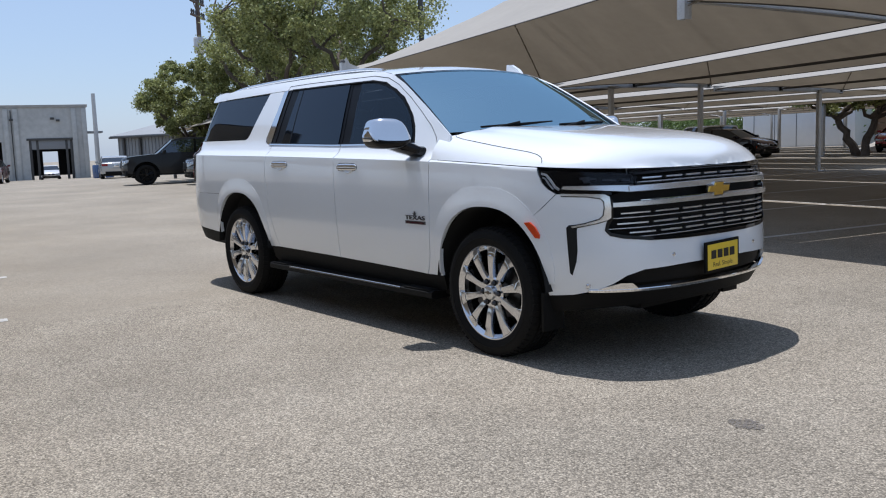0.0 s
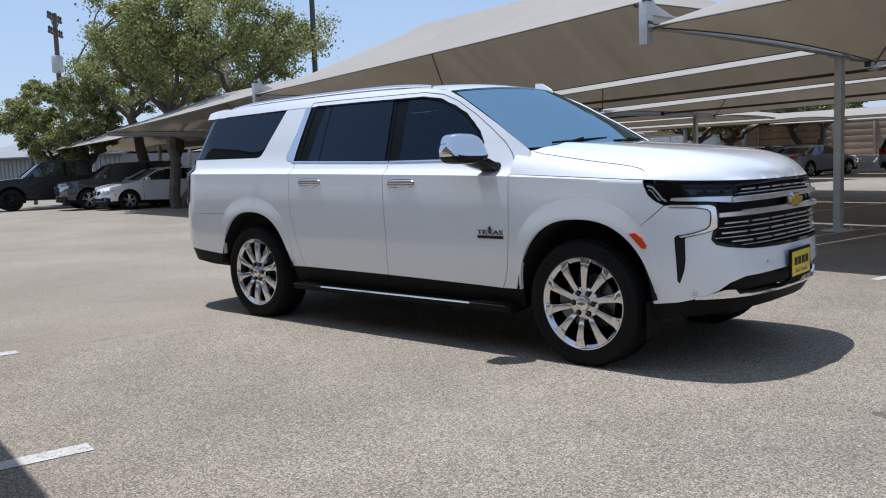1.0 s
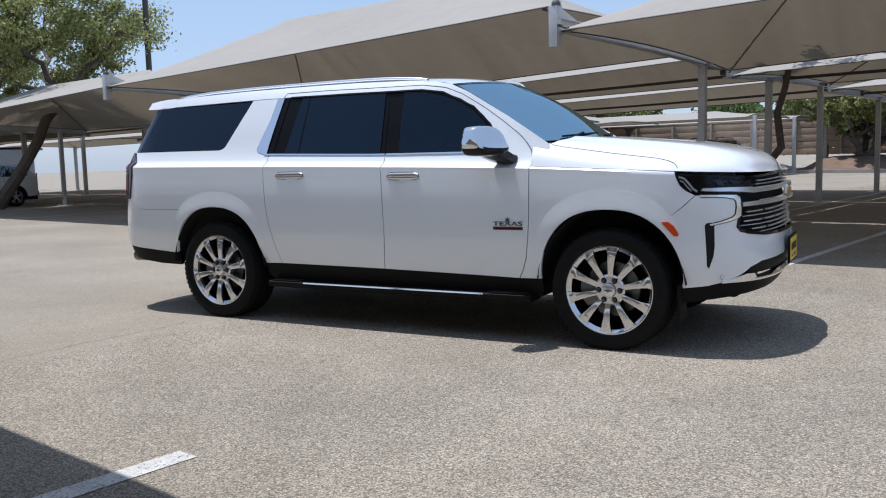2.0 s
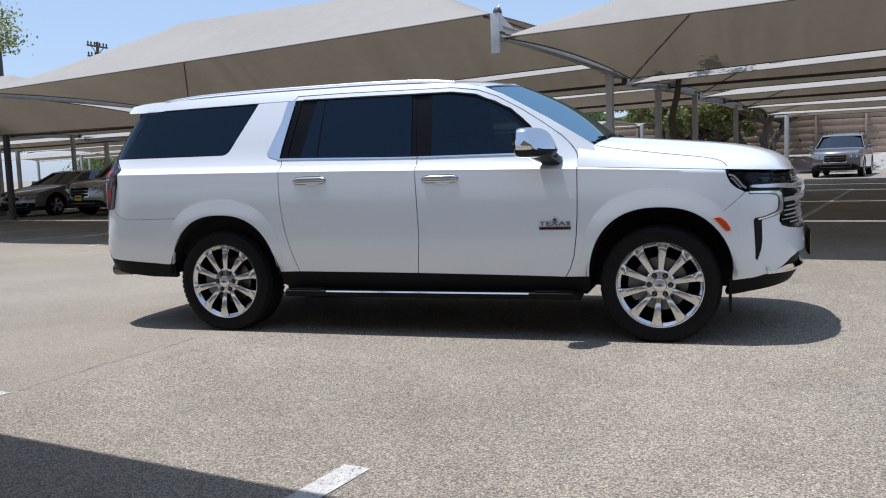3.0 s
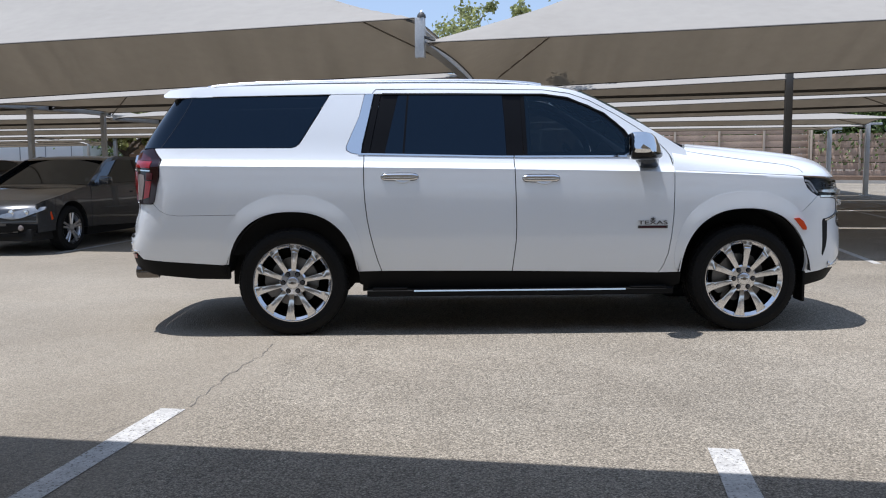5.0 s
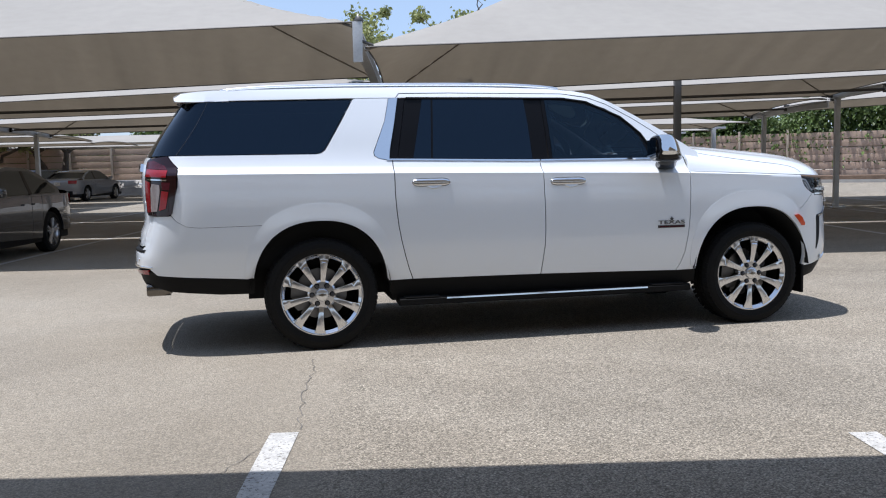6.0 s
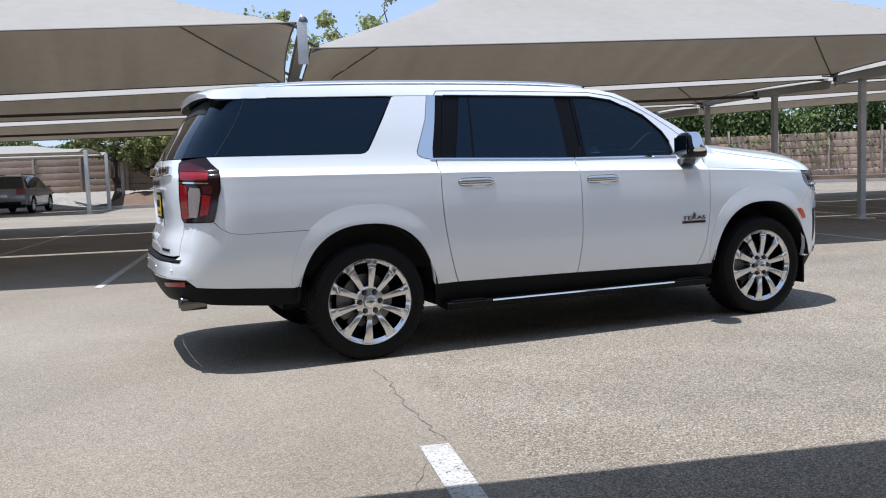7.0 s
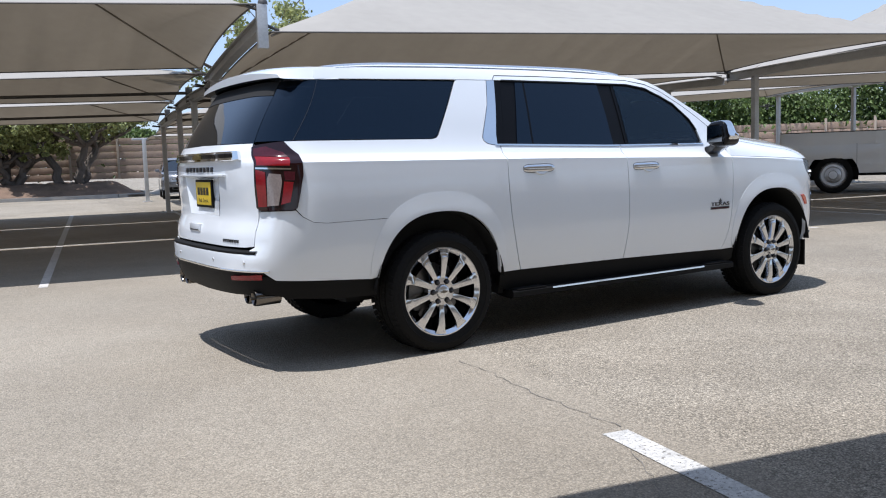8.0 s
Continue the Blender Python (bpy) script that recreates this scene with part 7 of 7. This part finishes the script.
parked_car("suv", stall(-11.6, 37.8, 88), paint("grey", (0.27, 0.28, 0.29)), "grey crossover parked tail-out in the far row", "parked_suv", "SUV", rails=True)
parked_car("hatch", stall(-18.0, 37.0, -60), paint("blue", (0.10, 0.14, 0.22)), "blue-grey car parked in the far row", "hatchback")
parked_car("hatch", stall(-22.0, 40.0, -70), paint("red", (0.32, 0.02, 0.02), 0.1), "red hatchback parked in the far row", "hatchback")
parked_car("hatch", spot(-18.4, 34.7, 1), paint("plum", (0.014, 0.006, 0.008), 0.0), "nearly black hatchback parked across the far aisle", "hatchback")
parked_car("suv", stall(1.8, 33.5, -92), paint("steel_grey", (0.21, 0.215, 0.23)), "steel grey wagon with roof rails facing the lot", "wagon", "car", rails=True)
parked_car("long_pickup", spot(20.83, 7.47, -56) @ Matrix.Diagonal((1.18, 1.18, 1.18, 1)), paint("white", (0.72, 0.72, 0.71), 0.0), "white work pickup with black bed rails", "pickup_truck", "pickup truck")
# ---------------------------------------------------------------- trees, fence and buildings
def limb(bm, a, b, r0, r1, wob, n=6):
    pts, rs = [], []
    for i in range(n + 1):
        k = i / n
        p = Vector(a).lerp(Vector(b), k) + Vector((random.uniform(-wob, wob), random.uniform(-wob, wob), random.uniform(-wob, wob) * 0.4)) * math.sin(math.pi * k)
        pts.append(p)
        rs.append(lerp(r0, r1, k))
    tube(bm, pts, rs, 8)
    return pts


def tree(name, base, height, spread, trunks, clumps, leaf, per=60, size=0.11, label="", low=0.42, lean=(0, 0), material=OAK_LEAF, aspect=1.0, stout=1.0):
    """Trunks with forking limbs, and a crown of many small leaves gathered in uneven clumps."""
    random.seed(int(height * 100 + spread * 10))
    base = Vector(base)
    base.z += fall(base.x, base.y)
    top = thing(name, Matrix.Translation(base), label, "tree")
    tips = []
    bm = bmesh.new()
    for j in range(trunks):
        a = Vector((random.uniform(-0.5, 0.5) * (trunks > 1), random.uniform(-0.5, 0.5) * (trunks > 1), -0.1))
        ang = 2 * math.pi * (j + random.random() * 0.5) / trunks
        fork = Vector((lean[0] + math.cos(ang) * spread * 0.18 * (trunks > 1), lean[1] + math.sin(ang) * spread * 0.18 * (trunks > 1), height * low))
        r = (0.028 * height + 0.05) * stout
        pts = limb(bm, a, fork, r * 1.15, r * 0.75, 0.18)
        for i in range(5):
            b = 2 * math.pi * (i + random.random()) / 5
            e = fork + Vector((math.cos(b) * spread * 0.32, math.sin(b) * spread * 0.32, height * random.uniform(0.16, 0.34)))
            q = limb(bm, fork, e, r * 0.55, r * 0.22, 0.3)
            tips.append(e)
            for h in range(3):
                c = random.uniform(0, 2 * math.pi)
                f = e + Vector((math.cos(c) * spread * 0.13, math.sin(c) * spread * 0.13, height * random.uniform(-0.04, 0.2)))
                limb(bm, e, f, r * 0.22, r * 0.06, 0.2, 4)
                tips.append(f)
    part("trunk", bm, BARK, top)
    verts, faces = [], []
    crown_c = Vector((lean[0], lean[1], height * (low + 1) / 2 + height * 0.04))
    for c in range(clumps):
        if c < len(tips):
            p = tips[c].copy()
        else:
            th, ph = random.uniform(0, 2 * math.pi), math.acos(random.uniform(-0.95, 1))
            rr = random.uniform(0.45, 1.0) ** 0.5
            p = crown_c + Vector((math.cos(th) * math.sin(ph) * spread / 2 * rr, math.sin(th) * math.sin(ph) * spread / 2 * rr * aspect, math.cos(ph) * height * (1 - low) / 2 * rr))
        cr = random.uniform(0.35, 1.0) * spread * 0.064
        for _ in range(per):
            d = Vector((random.gauss(0, 1), random.gauss(0, 1), random.gauss(0, 0.8)))
            q = p + d * cr * 0.62
            n = Vector((random.gauss(0, 1), random.gauss(0, 1), random.gauss(0.6, 0.8))).normalized()
            t = n.orthogonal().normalized()
            b = n.cross(t)
            w = size * random.uniform(0.6, 1.3)
            a0 = random.uniform(0, 6.28)
            e1, e2 = t * math.cos(a0) + b * math.sin(a0), b * math.cos(a0) - t * math.sin(a0)
            i = len(verts)
            verts += [q - e1 * w, q + e2 * w * 0.66 + n * w * 0.15, q + e1 * w, q - e2 * w * 0.66 + n * w * 0.15]
            faces.append((i, i + 1, i + 2, i + 3))
    me = bpy.data.meshes.new("crown")
    me.from_pydata([tuple(v) for v in verts], [], faces)
    me.materials.append(material)
    ob = new("crown", me)
    ob.parent = top
    return top


tree("oak_tree", (-21.2, 11.3, 0), 7.9, 7.6, 2, 200, OAK_LEAF, 330, 0.057, "large spreading live oak with two dark trunks", 0.42, lean=(0.9, 0.7), aspect=0.9, stout=0.68)
tree("oak_tree", (-27.6, 14.4, 0), 6.9, 6.2, 2, 120, OAK_LEAF, 300, 0.055, "broad live oak between the larger trees", 0.52)
tree("oak_tree", (-31.2, 12.0, 0), 5.3, 5.0, 2, 160, OAK_LEAF, 380, 0.055, "smaller live oak beside the shed", 0.33)
tree("oak_tree", uv(-2.7, 40.4, 0.35), 5.8, 7.4, 3, 190, OAK_LEAF, 190, 0.09, "live oak with a forked dark trunk on the planted island", 0.36)
tree("oak_tree", uv(-5.4, 40.6, 0.35), 4.9, 4.4, 4, 170, OAK_LEAF, 190, 0.085, "bushy many-stemmed oak on the planted island", 0.24)
tree("oak_tree", uv(-8.0, 42.4), 5.6, 5.5, 1, 80, OAK_LEAF, 150, 0.10, "bushy live oak on the planted island", 0.42)
tree("oak_tree", uv(-19.0, 41.0), 5.2, 6.0, 2, 90, OAK_LEAF, 150, 0.10, "oak by the far fence", 0.46)
tree("oak_tree", (-12.8, 36.2, 0), 5.0, 5.0, 2, 90, OAK_LEAF, 170, 0.09, "leafy oak with a dark trunk beside the far row", 0.34)
tree("young_tree", uv(0.75, 9.94), 4.15, 4.3, 1, 30, OAK_LEAF, 130, 0.05, "slender young tree whose twigs rise between the canopies", 0.68, lean=(0.25, 1.5), stout=0.45)


def hedge(u0, v0, u1, v1, z0, z1, depth, n):
    """A loose bank of leafy growth behind the fence."""
    verts, faces = [], []
    for _ in range(n):
        k = random.random()
        swell = 0.72 + 0.28 * math.sin(k * 37) * math.sin(k * 11 + 2)
        h = z0 + (z1 - z0) * random.random() ** 0.7 * swell
        q = uv(lerp(u0, u1, k), lerp(v0, v1, k) + random.gauss(0, depth / 2), h)
        nn = Vector((random.gauss(0, 1), random.gauss(-0.4, 1), random.gauss(0.4, 0.8))).normalized()
        t = nn.orthogonal().normalized()
        b = nn.cross(t)
        w = random.uniform(0.07, 0.17)
        i = len(verts)
        verts += [q - t * w, q + b * w * 0.6 + nn * 0.05, q + t * w, q - b * w * 0.6 + nn * 0.05]
        faces.append((i, i + 1, i + 2, i + 3))
    me = bpy.data.meshes.new("hedge")
    me.from_pydata([tuple(v) for v in verts], [], faces)
    me.materials.append(BUSH_LEAF)
    return tagged(new("hedge", me), "loose green growth rising behind the wooden fence", "hedge", kind="stuff")


hedge(14, 45.6, 44, 28.0, 0.6, 6.4, 2.0, 70000)
hedge(-27, 47.6, 14, 47.6, 0.8, 4.7, 1.8, 50000)
hedge(-80, 62.0, -25, 58.0, 0.2, 4.2, 2.4, 40000)


def fence(u0, v0, u1, v1, z0, height):
    """Weathered horizontal-board fence with posts."""
    a, b = uv(u0, v0, z0), uv(u1, v1, z0)
    span = (b - a).length
    way = (b - a).normalized()
    f = thing("fence", Matrix.Translation(a) @ Matrix.Rotation(math.atan2(way.y, way.x), 4, "Z"), "weathered brown horizontal-board fence with pale posts", "fence", "boundary fence")
    bays = int(span / 2.4)
    step = span / bays
    post_me = board_me = None
    for i in range(bays + 1):
        ob = part("fence_post", boxes((-0.06, 0.06, -0.10, 0.0, 0, height + 0.22), bevel=0.01), FENCE_POST, f) if post_me is None else new("fence_post", post_me)
        post_me = ob.data
        ob.parent = f
        ob.location = (i * step, 0, random.uniform(-0.06, 0.05))
    rows = 6
    for i in range(bays):
        for j in range(rows):
            h = height / rows
            if board_me is None:
                ob = part("fence_board", boxes((0.0, step - 0.02, 0.01, 0.045, 0.012, h - 0.012), bevel=0.004), FENCE_WOOD, f)
                board_me = ob.data
            else:
                ob = new("fence_board", board_me)
                ob.parent = f
            ob.location = (i * step + 0.01, random.uniform(-0.012, 0.012), j * h + random.uniform(-0.01, 0.01))
    return f


fence(-27, 44.6, 14, 44.6, 0.80, 2.2)
fence(14, 44.0, 44, 25.5, 0.25, 2.35)


def raised_bed(name, pts, z, label, material):
    """A planted island with a concrete kerb round it."""
    bed = thing(name, None, label, "planting bed", kind="structure")
    bm = bmesh.new()
    prism(bm, [(uv(*p).x, uv(*p).y) for p in pts], "z", 0.0, z)
    part("soil", bm, material, bed)
    bm = bmesh.new()
    ring = [uv(*p) for p in pts] + [uv(*pts[0])]
    for a, b in zip(ring, ring[1:]):
        way = (b - a).normalized()
        n = Vector((way.y, -way.x, 0)) * 0.09
        lo = [a + n, b + n, b - n, a - n]
        vs = [bm.verts.new((q.x, q.y, zz)) for zz in (0.0, 0.16) for q in lo]
        for q in ((0, 1, 5, 4), (1, 2, 6, 5), (2, 3, 7, 6), (3, 0, 4, 7), (4, 5, 6, 7)):
            bm.faces.new([vs[h] for h in q])
    part("kerb", bm, CONCRETE, bed)
    return bed


raised_bed("planting_island", [(-8.5, 37.2), (-0.8, 37.2), (0.6, 38.3), (0.6, 44.5), (-8.5, 44.5)], 0.13, "mulched planting island with a concrete kerb", SOIL)
def mound(u0, u1, v0, v1, h, name, material, label, rough=0.05):
    """A bank that rises towards the fence."""
    bm = bmesh.new()
    rows = []
    for j in range(13):
        t = j / 12
        row = []
        for i in range(41):
            k = i / 40
            up = min(1.0, 3.2 * t) * min(1.0, 6 * min(k, 1 - k))
            row.append(uv(lerp(u0, u1, k), lerp(v0, v1, t), 0.10 * (material == SOIL) + h * up * up * (3 - 2 * up) + rough * random.uniform(-1, 1) * up))
        rows.append(row)
    grid(bm, rows)
    tagged(part(name, bm, material), label, "bank", kind="structure")


random.seed(41)
mound(-8.4, 0.5, 37.4, 44.45, 0.60, "mulch_mound", SOIL, "mound of brown mulch and fallen leaves on the island")
mound(-27.0, -8.7, 41.0, 44.55, 0.80, "concrete_bank", CONCRETE, "pale concrete bank at the foot of the fence", 0.004)
mound(0.8, 14.0, 41.0, 44.55, 0.80, "concrete_bank", CONCRETE, "pale concrete bank at the foot of the fence", 0.004)
raised_bed("planting_strip", [(12, 42.5), (43, 23.5), (44, 25.2), (14, 43.8)], 0.35, "raised mulch strip along the fence", SOIL)

# second block of canopies over the far row
for a, b in ((-53.0, -42.3), (-42.0, -31.3), (-31.0, -20.3)):
    canopy(a, b, 42.0, 47.0, (2.6, 2.6, 2.6, 2.6), 2.95, 2.4, "beige shade-cloth canopy over the rearmost row of stalls")
    canopy(a, b, 47.4, 52.4, (2.6, 2.6, 2.6, 2.6), 2.95, 2.4, "beige shade-cloth canopy over the rearmost row of stalls")
    for v in (47.2, 52.6):
        p = thing("canopy_post", Matrix.Translation(uv(b + 0.1, v)) @ Matrix.Rotation(ROW, 4, "Z"), "galvanised post of the rearmost canopies", "post", "far canopy posts")
        part("shaft", boxes((-0.075, 0.075, -0.075, 0.075, 0, 2.66), bevel=0.012), STEEL, p)
        part("base_plate", boxes((-0.17, 0.17, -0.17, 0.17, 0, 0.025), bevel=0.005), STEEL, p)
for a, b in ((-53.0, -42.3), (-42.0, -31.3), (-31.0, -20.3), (-20.0, -7.6)):
    canopy(a, b, 31.0, 36.2, (2.55, 2.55, 2.6, 2.6), 2.95, 2.4, "beige shade-cloth canopy over the far row of stalls")
    canopy(a, b, 36.6, 41.6, (2.55, 2.55, 2.6, 2.6), 2.95, 2.4, "beige shade-cloth canopy over the far row of stalls")
for u in (-53.1, -42.1, -31.1, -20.1, -7.45):
    for v in (31.5, 36.4, 41.0):
        p = thing("canopy_post", Matrix.Translation(uv(u, v)) @ Matrix.Rotation(ROW, 4, "Z"), "galvanised post of the far canopies", "post", "far canopy posts")
        part("shaft", boxes((-0.075, 0.075, -0.075, 0.075, 0, 2.62), bevel=0.012), STEEL, p)
        part("base_plate", boxes((-0.17, 0.17, -0.17, 0.17, 0, 0.025), bevel=0.005), STEEL, p)


def pole(u_or_xy, h, r, material, name, label, arms=False, can=False, turn=0.0):
    x, y = u_or_xy
    z = fall(x, y)
    p = thing(name, Matrix.Translation((x, y, z)) @ Matrix.Rotation(radians(turn), 4, "Z"), label, "pole")
    bm = bmesh.new()
    tube(bm, [(0, 0, 0), (0, 0, h * 0.5), (0, 0, h)], [r, r * 0.88, r * 0.75], 10)
    part("shaft", bm, material, p)
    if arms:
        for k, zz in enumerate((h - 0.35, h - 1.15)):
            part("cross_arm", boxes((-0.06, 0.06, -1.15, 1.15, zz - 0.06, zz + 0.06), bevel=0.01), material, p)
            for y0 in (-1.05, -0.7, -0.3, 0.3, 0.7, 1.05):
                bm = bmesh.new()
                lathe(bm, [(0.0, 0.30), (0.05, 0.26), (0.07, 0.16), (0.05, 0.06), (0.05, 0.0)], (0, y0, zz + 0.05), "z", 8)
                part("insulator", bm, DARK_STEEL, p)
            if k == 0:
                for sy in (-1, 1):
                    bm = bmesh.new()
                    tube(bm, [(0, 0, h - 1.0), (0, sy * 0.7, h - 0.4)], 0.03, 5)
                    part("brace", bm, material, p)
    if can:
        bm = bmesh.new()
        lathe(bm, [(0.0, 0.0), (0.28, 0.0), (0.30, 0.05), (0.30, 0.85), (0.26, 0.92), (0.0, 0.95)], (0.1, -0.42, h - 3.3), "z", 18)
        part("transformer", bm, STEEL, p)
    return p


pole((-42.7, 17.3), 10.4, 0.16, POLE_WOOD, "utility_pole", "wooden utility pole with cross arms and a transformer", True, True, 48)
pole((-43.0, 50.7), 11.6, 0.16, POLE_WOOD, "utility_pole", "distant wooden utility pole with cross arms", True)
pole((-16.5, 13.75), 11.0, 0.10, DARK_STEEL, "light_pole", "tall dark steel light pole rising behind the canopies")
pole((-37.2, 13.1), 5.0, 0.09, DARK_STEEL, "light_pole", "dark steel pole in front of the shed")


def workshop():
    """Grey block workshop with open vehicle doors, pilasters and a coping. Local: facing +x, its length along -y."""
    w = thing("workshop", Matrix.Translation((-65.5, 17.1, fall(-65.5, 17.1))) @ Matrix.Rotation(radians(-13.3), 4, "Z"), "grey painted block workshop with an open vehicle door", "building")
    H = 5.6
    part("wall", boxes((-0.3, 0, -0.95, 0.2, 0, H), (-0.3, 0, -4.1, -0.95, 3.15, H), (-0.3, 0, -6.0, -4.1, 0, H), (-0.3, 0, -9.5, -6.0, 3.0, H), (-0.3, 0, -18.0, -9.5, 0, H)), STUCCO, w, "grey painted block wall")
    part("side_wall", boxes((-14, -0.3, -0.1, 0.2, 0, H)), STUCCO, w)
    part("coping", boxes((-0.45, 0.10, -18.2, 0.32, H, H + 0.20), (-14, -0.45, -0.2, 0.32, H, H + 0.20), bevel=0.03), CONCRETE, w)
    part("roof", boxes((-14, -0.3, -18, -0.1, H - 0.5, H - 0.35)), DARK_INSIDE, w)
    for y in (0.0, -0.75, -4.9, -5.6):
        part("pilaster", boxes((0.0, 0.14, y - 0.17, y + 0.17, 0, H - 0.1), bevel=0.02), STUCCO, w)
    part("door_lintel", boxes((-0.32, 0.06, -4.25, -0.85, 3.05, 3.22), bevel=0.01), DARK_STEEL, w)
    part("roller_door", boxes((-0.25, -0.1, -4.1, -0.95, 2.35, 3.1), bevel=0.02), SHED_METAL, w)
    for y in (-4.0, -3.5, -1.4, -1.05):
        part("door_frame", boxes((-0.35, -0.08, y - 0.09, y + 0.09, 0, 3.1), bevel=0.01), DARK_STEEL, w)
    part("back_wall", boxes((-14, -13.7, -18, -3.0, 0, H), (-14, -13.7, -1.7, -0.1, 0, H), (-14, -13.7, -3.0, -1.7, 2.2, H)), DARK_INSIDE, w)
    part("eave", boxes((-3.2, -0.6, 0.2, 1.4, 3.55, 3.70), bevel=0.02), SHED_METAL, w)
    part("conduit", boxes((0.0, 0.06, -5.25, -5.18, 0, H - 0.2), bevel=0.01), DARK_STEEL, w)
    for y, z in ((-1.9, 4.5), (-2.3, 4.65), (-5.2, 4.6)):
        part("wall_lamp", boxes((0.0, 0.16, y - 0.14, y + 0.14, z, z + 0.16), bevel=0.02), DARK_STEEL, w)
    return w


workshop()
pole((-61.4, 16.7), 6.3, 0.19, STEEL, "steel_flue", "thick grey steel flue standing beside the workshop")


def shed():
    """Long low shed with upright metal ribs and a shallow roof."""
    s = thing("shed", Matrix.Translation((-59.3, 17.6, fall(-56, 18))) @ Matrix.Rotation(radians(13.4), 4, "Z"), "long low grey ribbed-metal shed behind the parked cars", "building")
    L, D, H = 16.0, 10.0, 2.85
    part("wall", boxes((0, L, 0, D, -0.3, H)), SHED_METAL, s)
    me = None
    for i in range(38):
        if me is None:
            ob = part("rib", boxes((0, 0.06, -0.04, 0, 0, H), bevel=0.006), SHED_METAL, s)
            me = ob.data
        else:
            ob = new("rib", me)
            ob.parent = s
        ob.location = (0.1 + i * L / 38, 0, 0)
    bm = bmesh.new()
    prism(bm, [(-0.4, H - 0.05), (D / 2, H + 1.1), (D + 0.4, H - 0.05), (D + 0.4, H + 0.08), (D / 2, H + 1.25), (-0.4, H + 0.08)], "x", -0.4, L + 0.4)
    part("roof", bm, SHED_METAL, s)
    part("gutter", boxes((-0.4, L + 0.4, -0.5, -0.38, H - 0.12, H + 0.02), bevel=0.02), DARK_STEEL, s)
    for x in (0.9, 3.0):
        part("downpipe", boxes((x, x + 0.14, -0.18, -0.04, 0, H), bevel=0.02), DARK_STEEL, s)
    return s


shed()


def bin_barrel(x, y):
    b = thing("barrel", Matrix.Translation((x, y, fall(x, y))), "blue plastic barrel standing by the workshop", "barrel")
    bm = bmesh.new()
    lathe(bm, [(0.0, 0.0), (0.27, 0.0), (0.29, 0.08), (0.30, 0.45), (0.29, 0.82), (0.26, 0.9), (0.0, 0.9)], (0, 0, 0), "z", 20)
    part("drum", bm, paint("drum_blue", (0.04, 0.09, 0.22), 0.0), b)
    bm = bmesh.new()
    for z in (0.3, 0.6):
        lathe(bm, [(0.30, z - 0.02), (0.315, z), (0.30, z + 0.02)], (0, 0, 0), "z", 20)
    part("hoop", bm, paint("drum_blue", (0.04, 0.09, 0.22), 0.0), b)


bin_barrel(-55.0, 14.6)
bin_barrel(-54.6, 15.3)


def warehouse():
    """Plain white metal building beyond the far end of the lot."""
    w = thing("warehouse", Matrix.Translation(uv(-47.5, 55)) @ Matrix.Rotation(ROW, 4, "Z"), "low white metal building beyond the lot", "building")
    part("wall", boxes((0, 11, 0, 8, 0, 3.3)), paint("white_wall", (0.70, 0.71, 0.71), 0.0), w)
    part("roof", boxes((-0.3, 11.3, -0.3, 8.3, 3.3, 3.45), bevel=0.03), SHED_METAL, w)
    for i in range(5):
        part("panel_joint", boxes((1.2 + i * 2.2, 1.26 + i * 2.2, -0.03, 0, 0, 3.3)), SHED_METAL, w)


warehouse()

# ---------------------------------------------------------------- cracks and stains on the paving
def crack(pts, width, label="thin dark crack wandering across the paving"):
    bm = bmesh.new()
    rows = []
    line = fine(pts, 0.05)
    for i, (x, y) in enumerate(line):
        x += random.gauss(0, 0.012)
        y += random.gauss(0, 0.012)
        w = width * random.uniform(0.3, 1.0)
        rows.append([(x - w / 2, y, 0.0035), (x + w / 2, y - w * 0.3, 0.0035)])
    grid(bm, rows)
    return tagged(part("paving_crack", bm, CRACK, flat=True), label, "crack", "paving cracks", "structure")


crack([(-0.10, -1.25), (-0.12, -1.7), (-0.22, -2.2), (-0.28, -2.9)], 0.0075)
crack([(-0.28, -2.9), (-0.75, -3.6), (-1.3, -4.4)], 0.005)


def blot(x, y, r, label):
    bm = bmesh.new()
    c = bm.verts.new((x, y, 0.005))
    ring = [bm.verts.new((x + r * (1 + random.uniform(-0.12, 0.12)) * math.cos(a), y + r * 0.8 * (1 + random.uniform(-0.12, 0.12)) * math.sin(a), 0.005)) for a in (2 * math.pi * i / 26 for i in range(26))]
    for i in range(26):
        bm.faces.new((c, ring[i], ring[(i + 1) % 26]))
    return tagged(part("oil_spot", bm, STAIN, flat=True), label, "stain", "paving stains", "structure")


blot(5.227, -1.02, 0.085, "dark oil spot soaked into the paving")
blot(4.62, -0.42, 0.02, "small black tar spot on the paving")
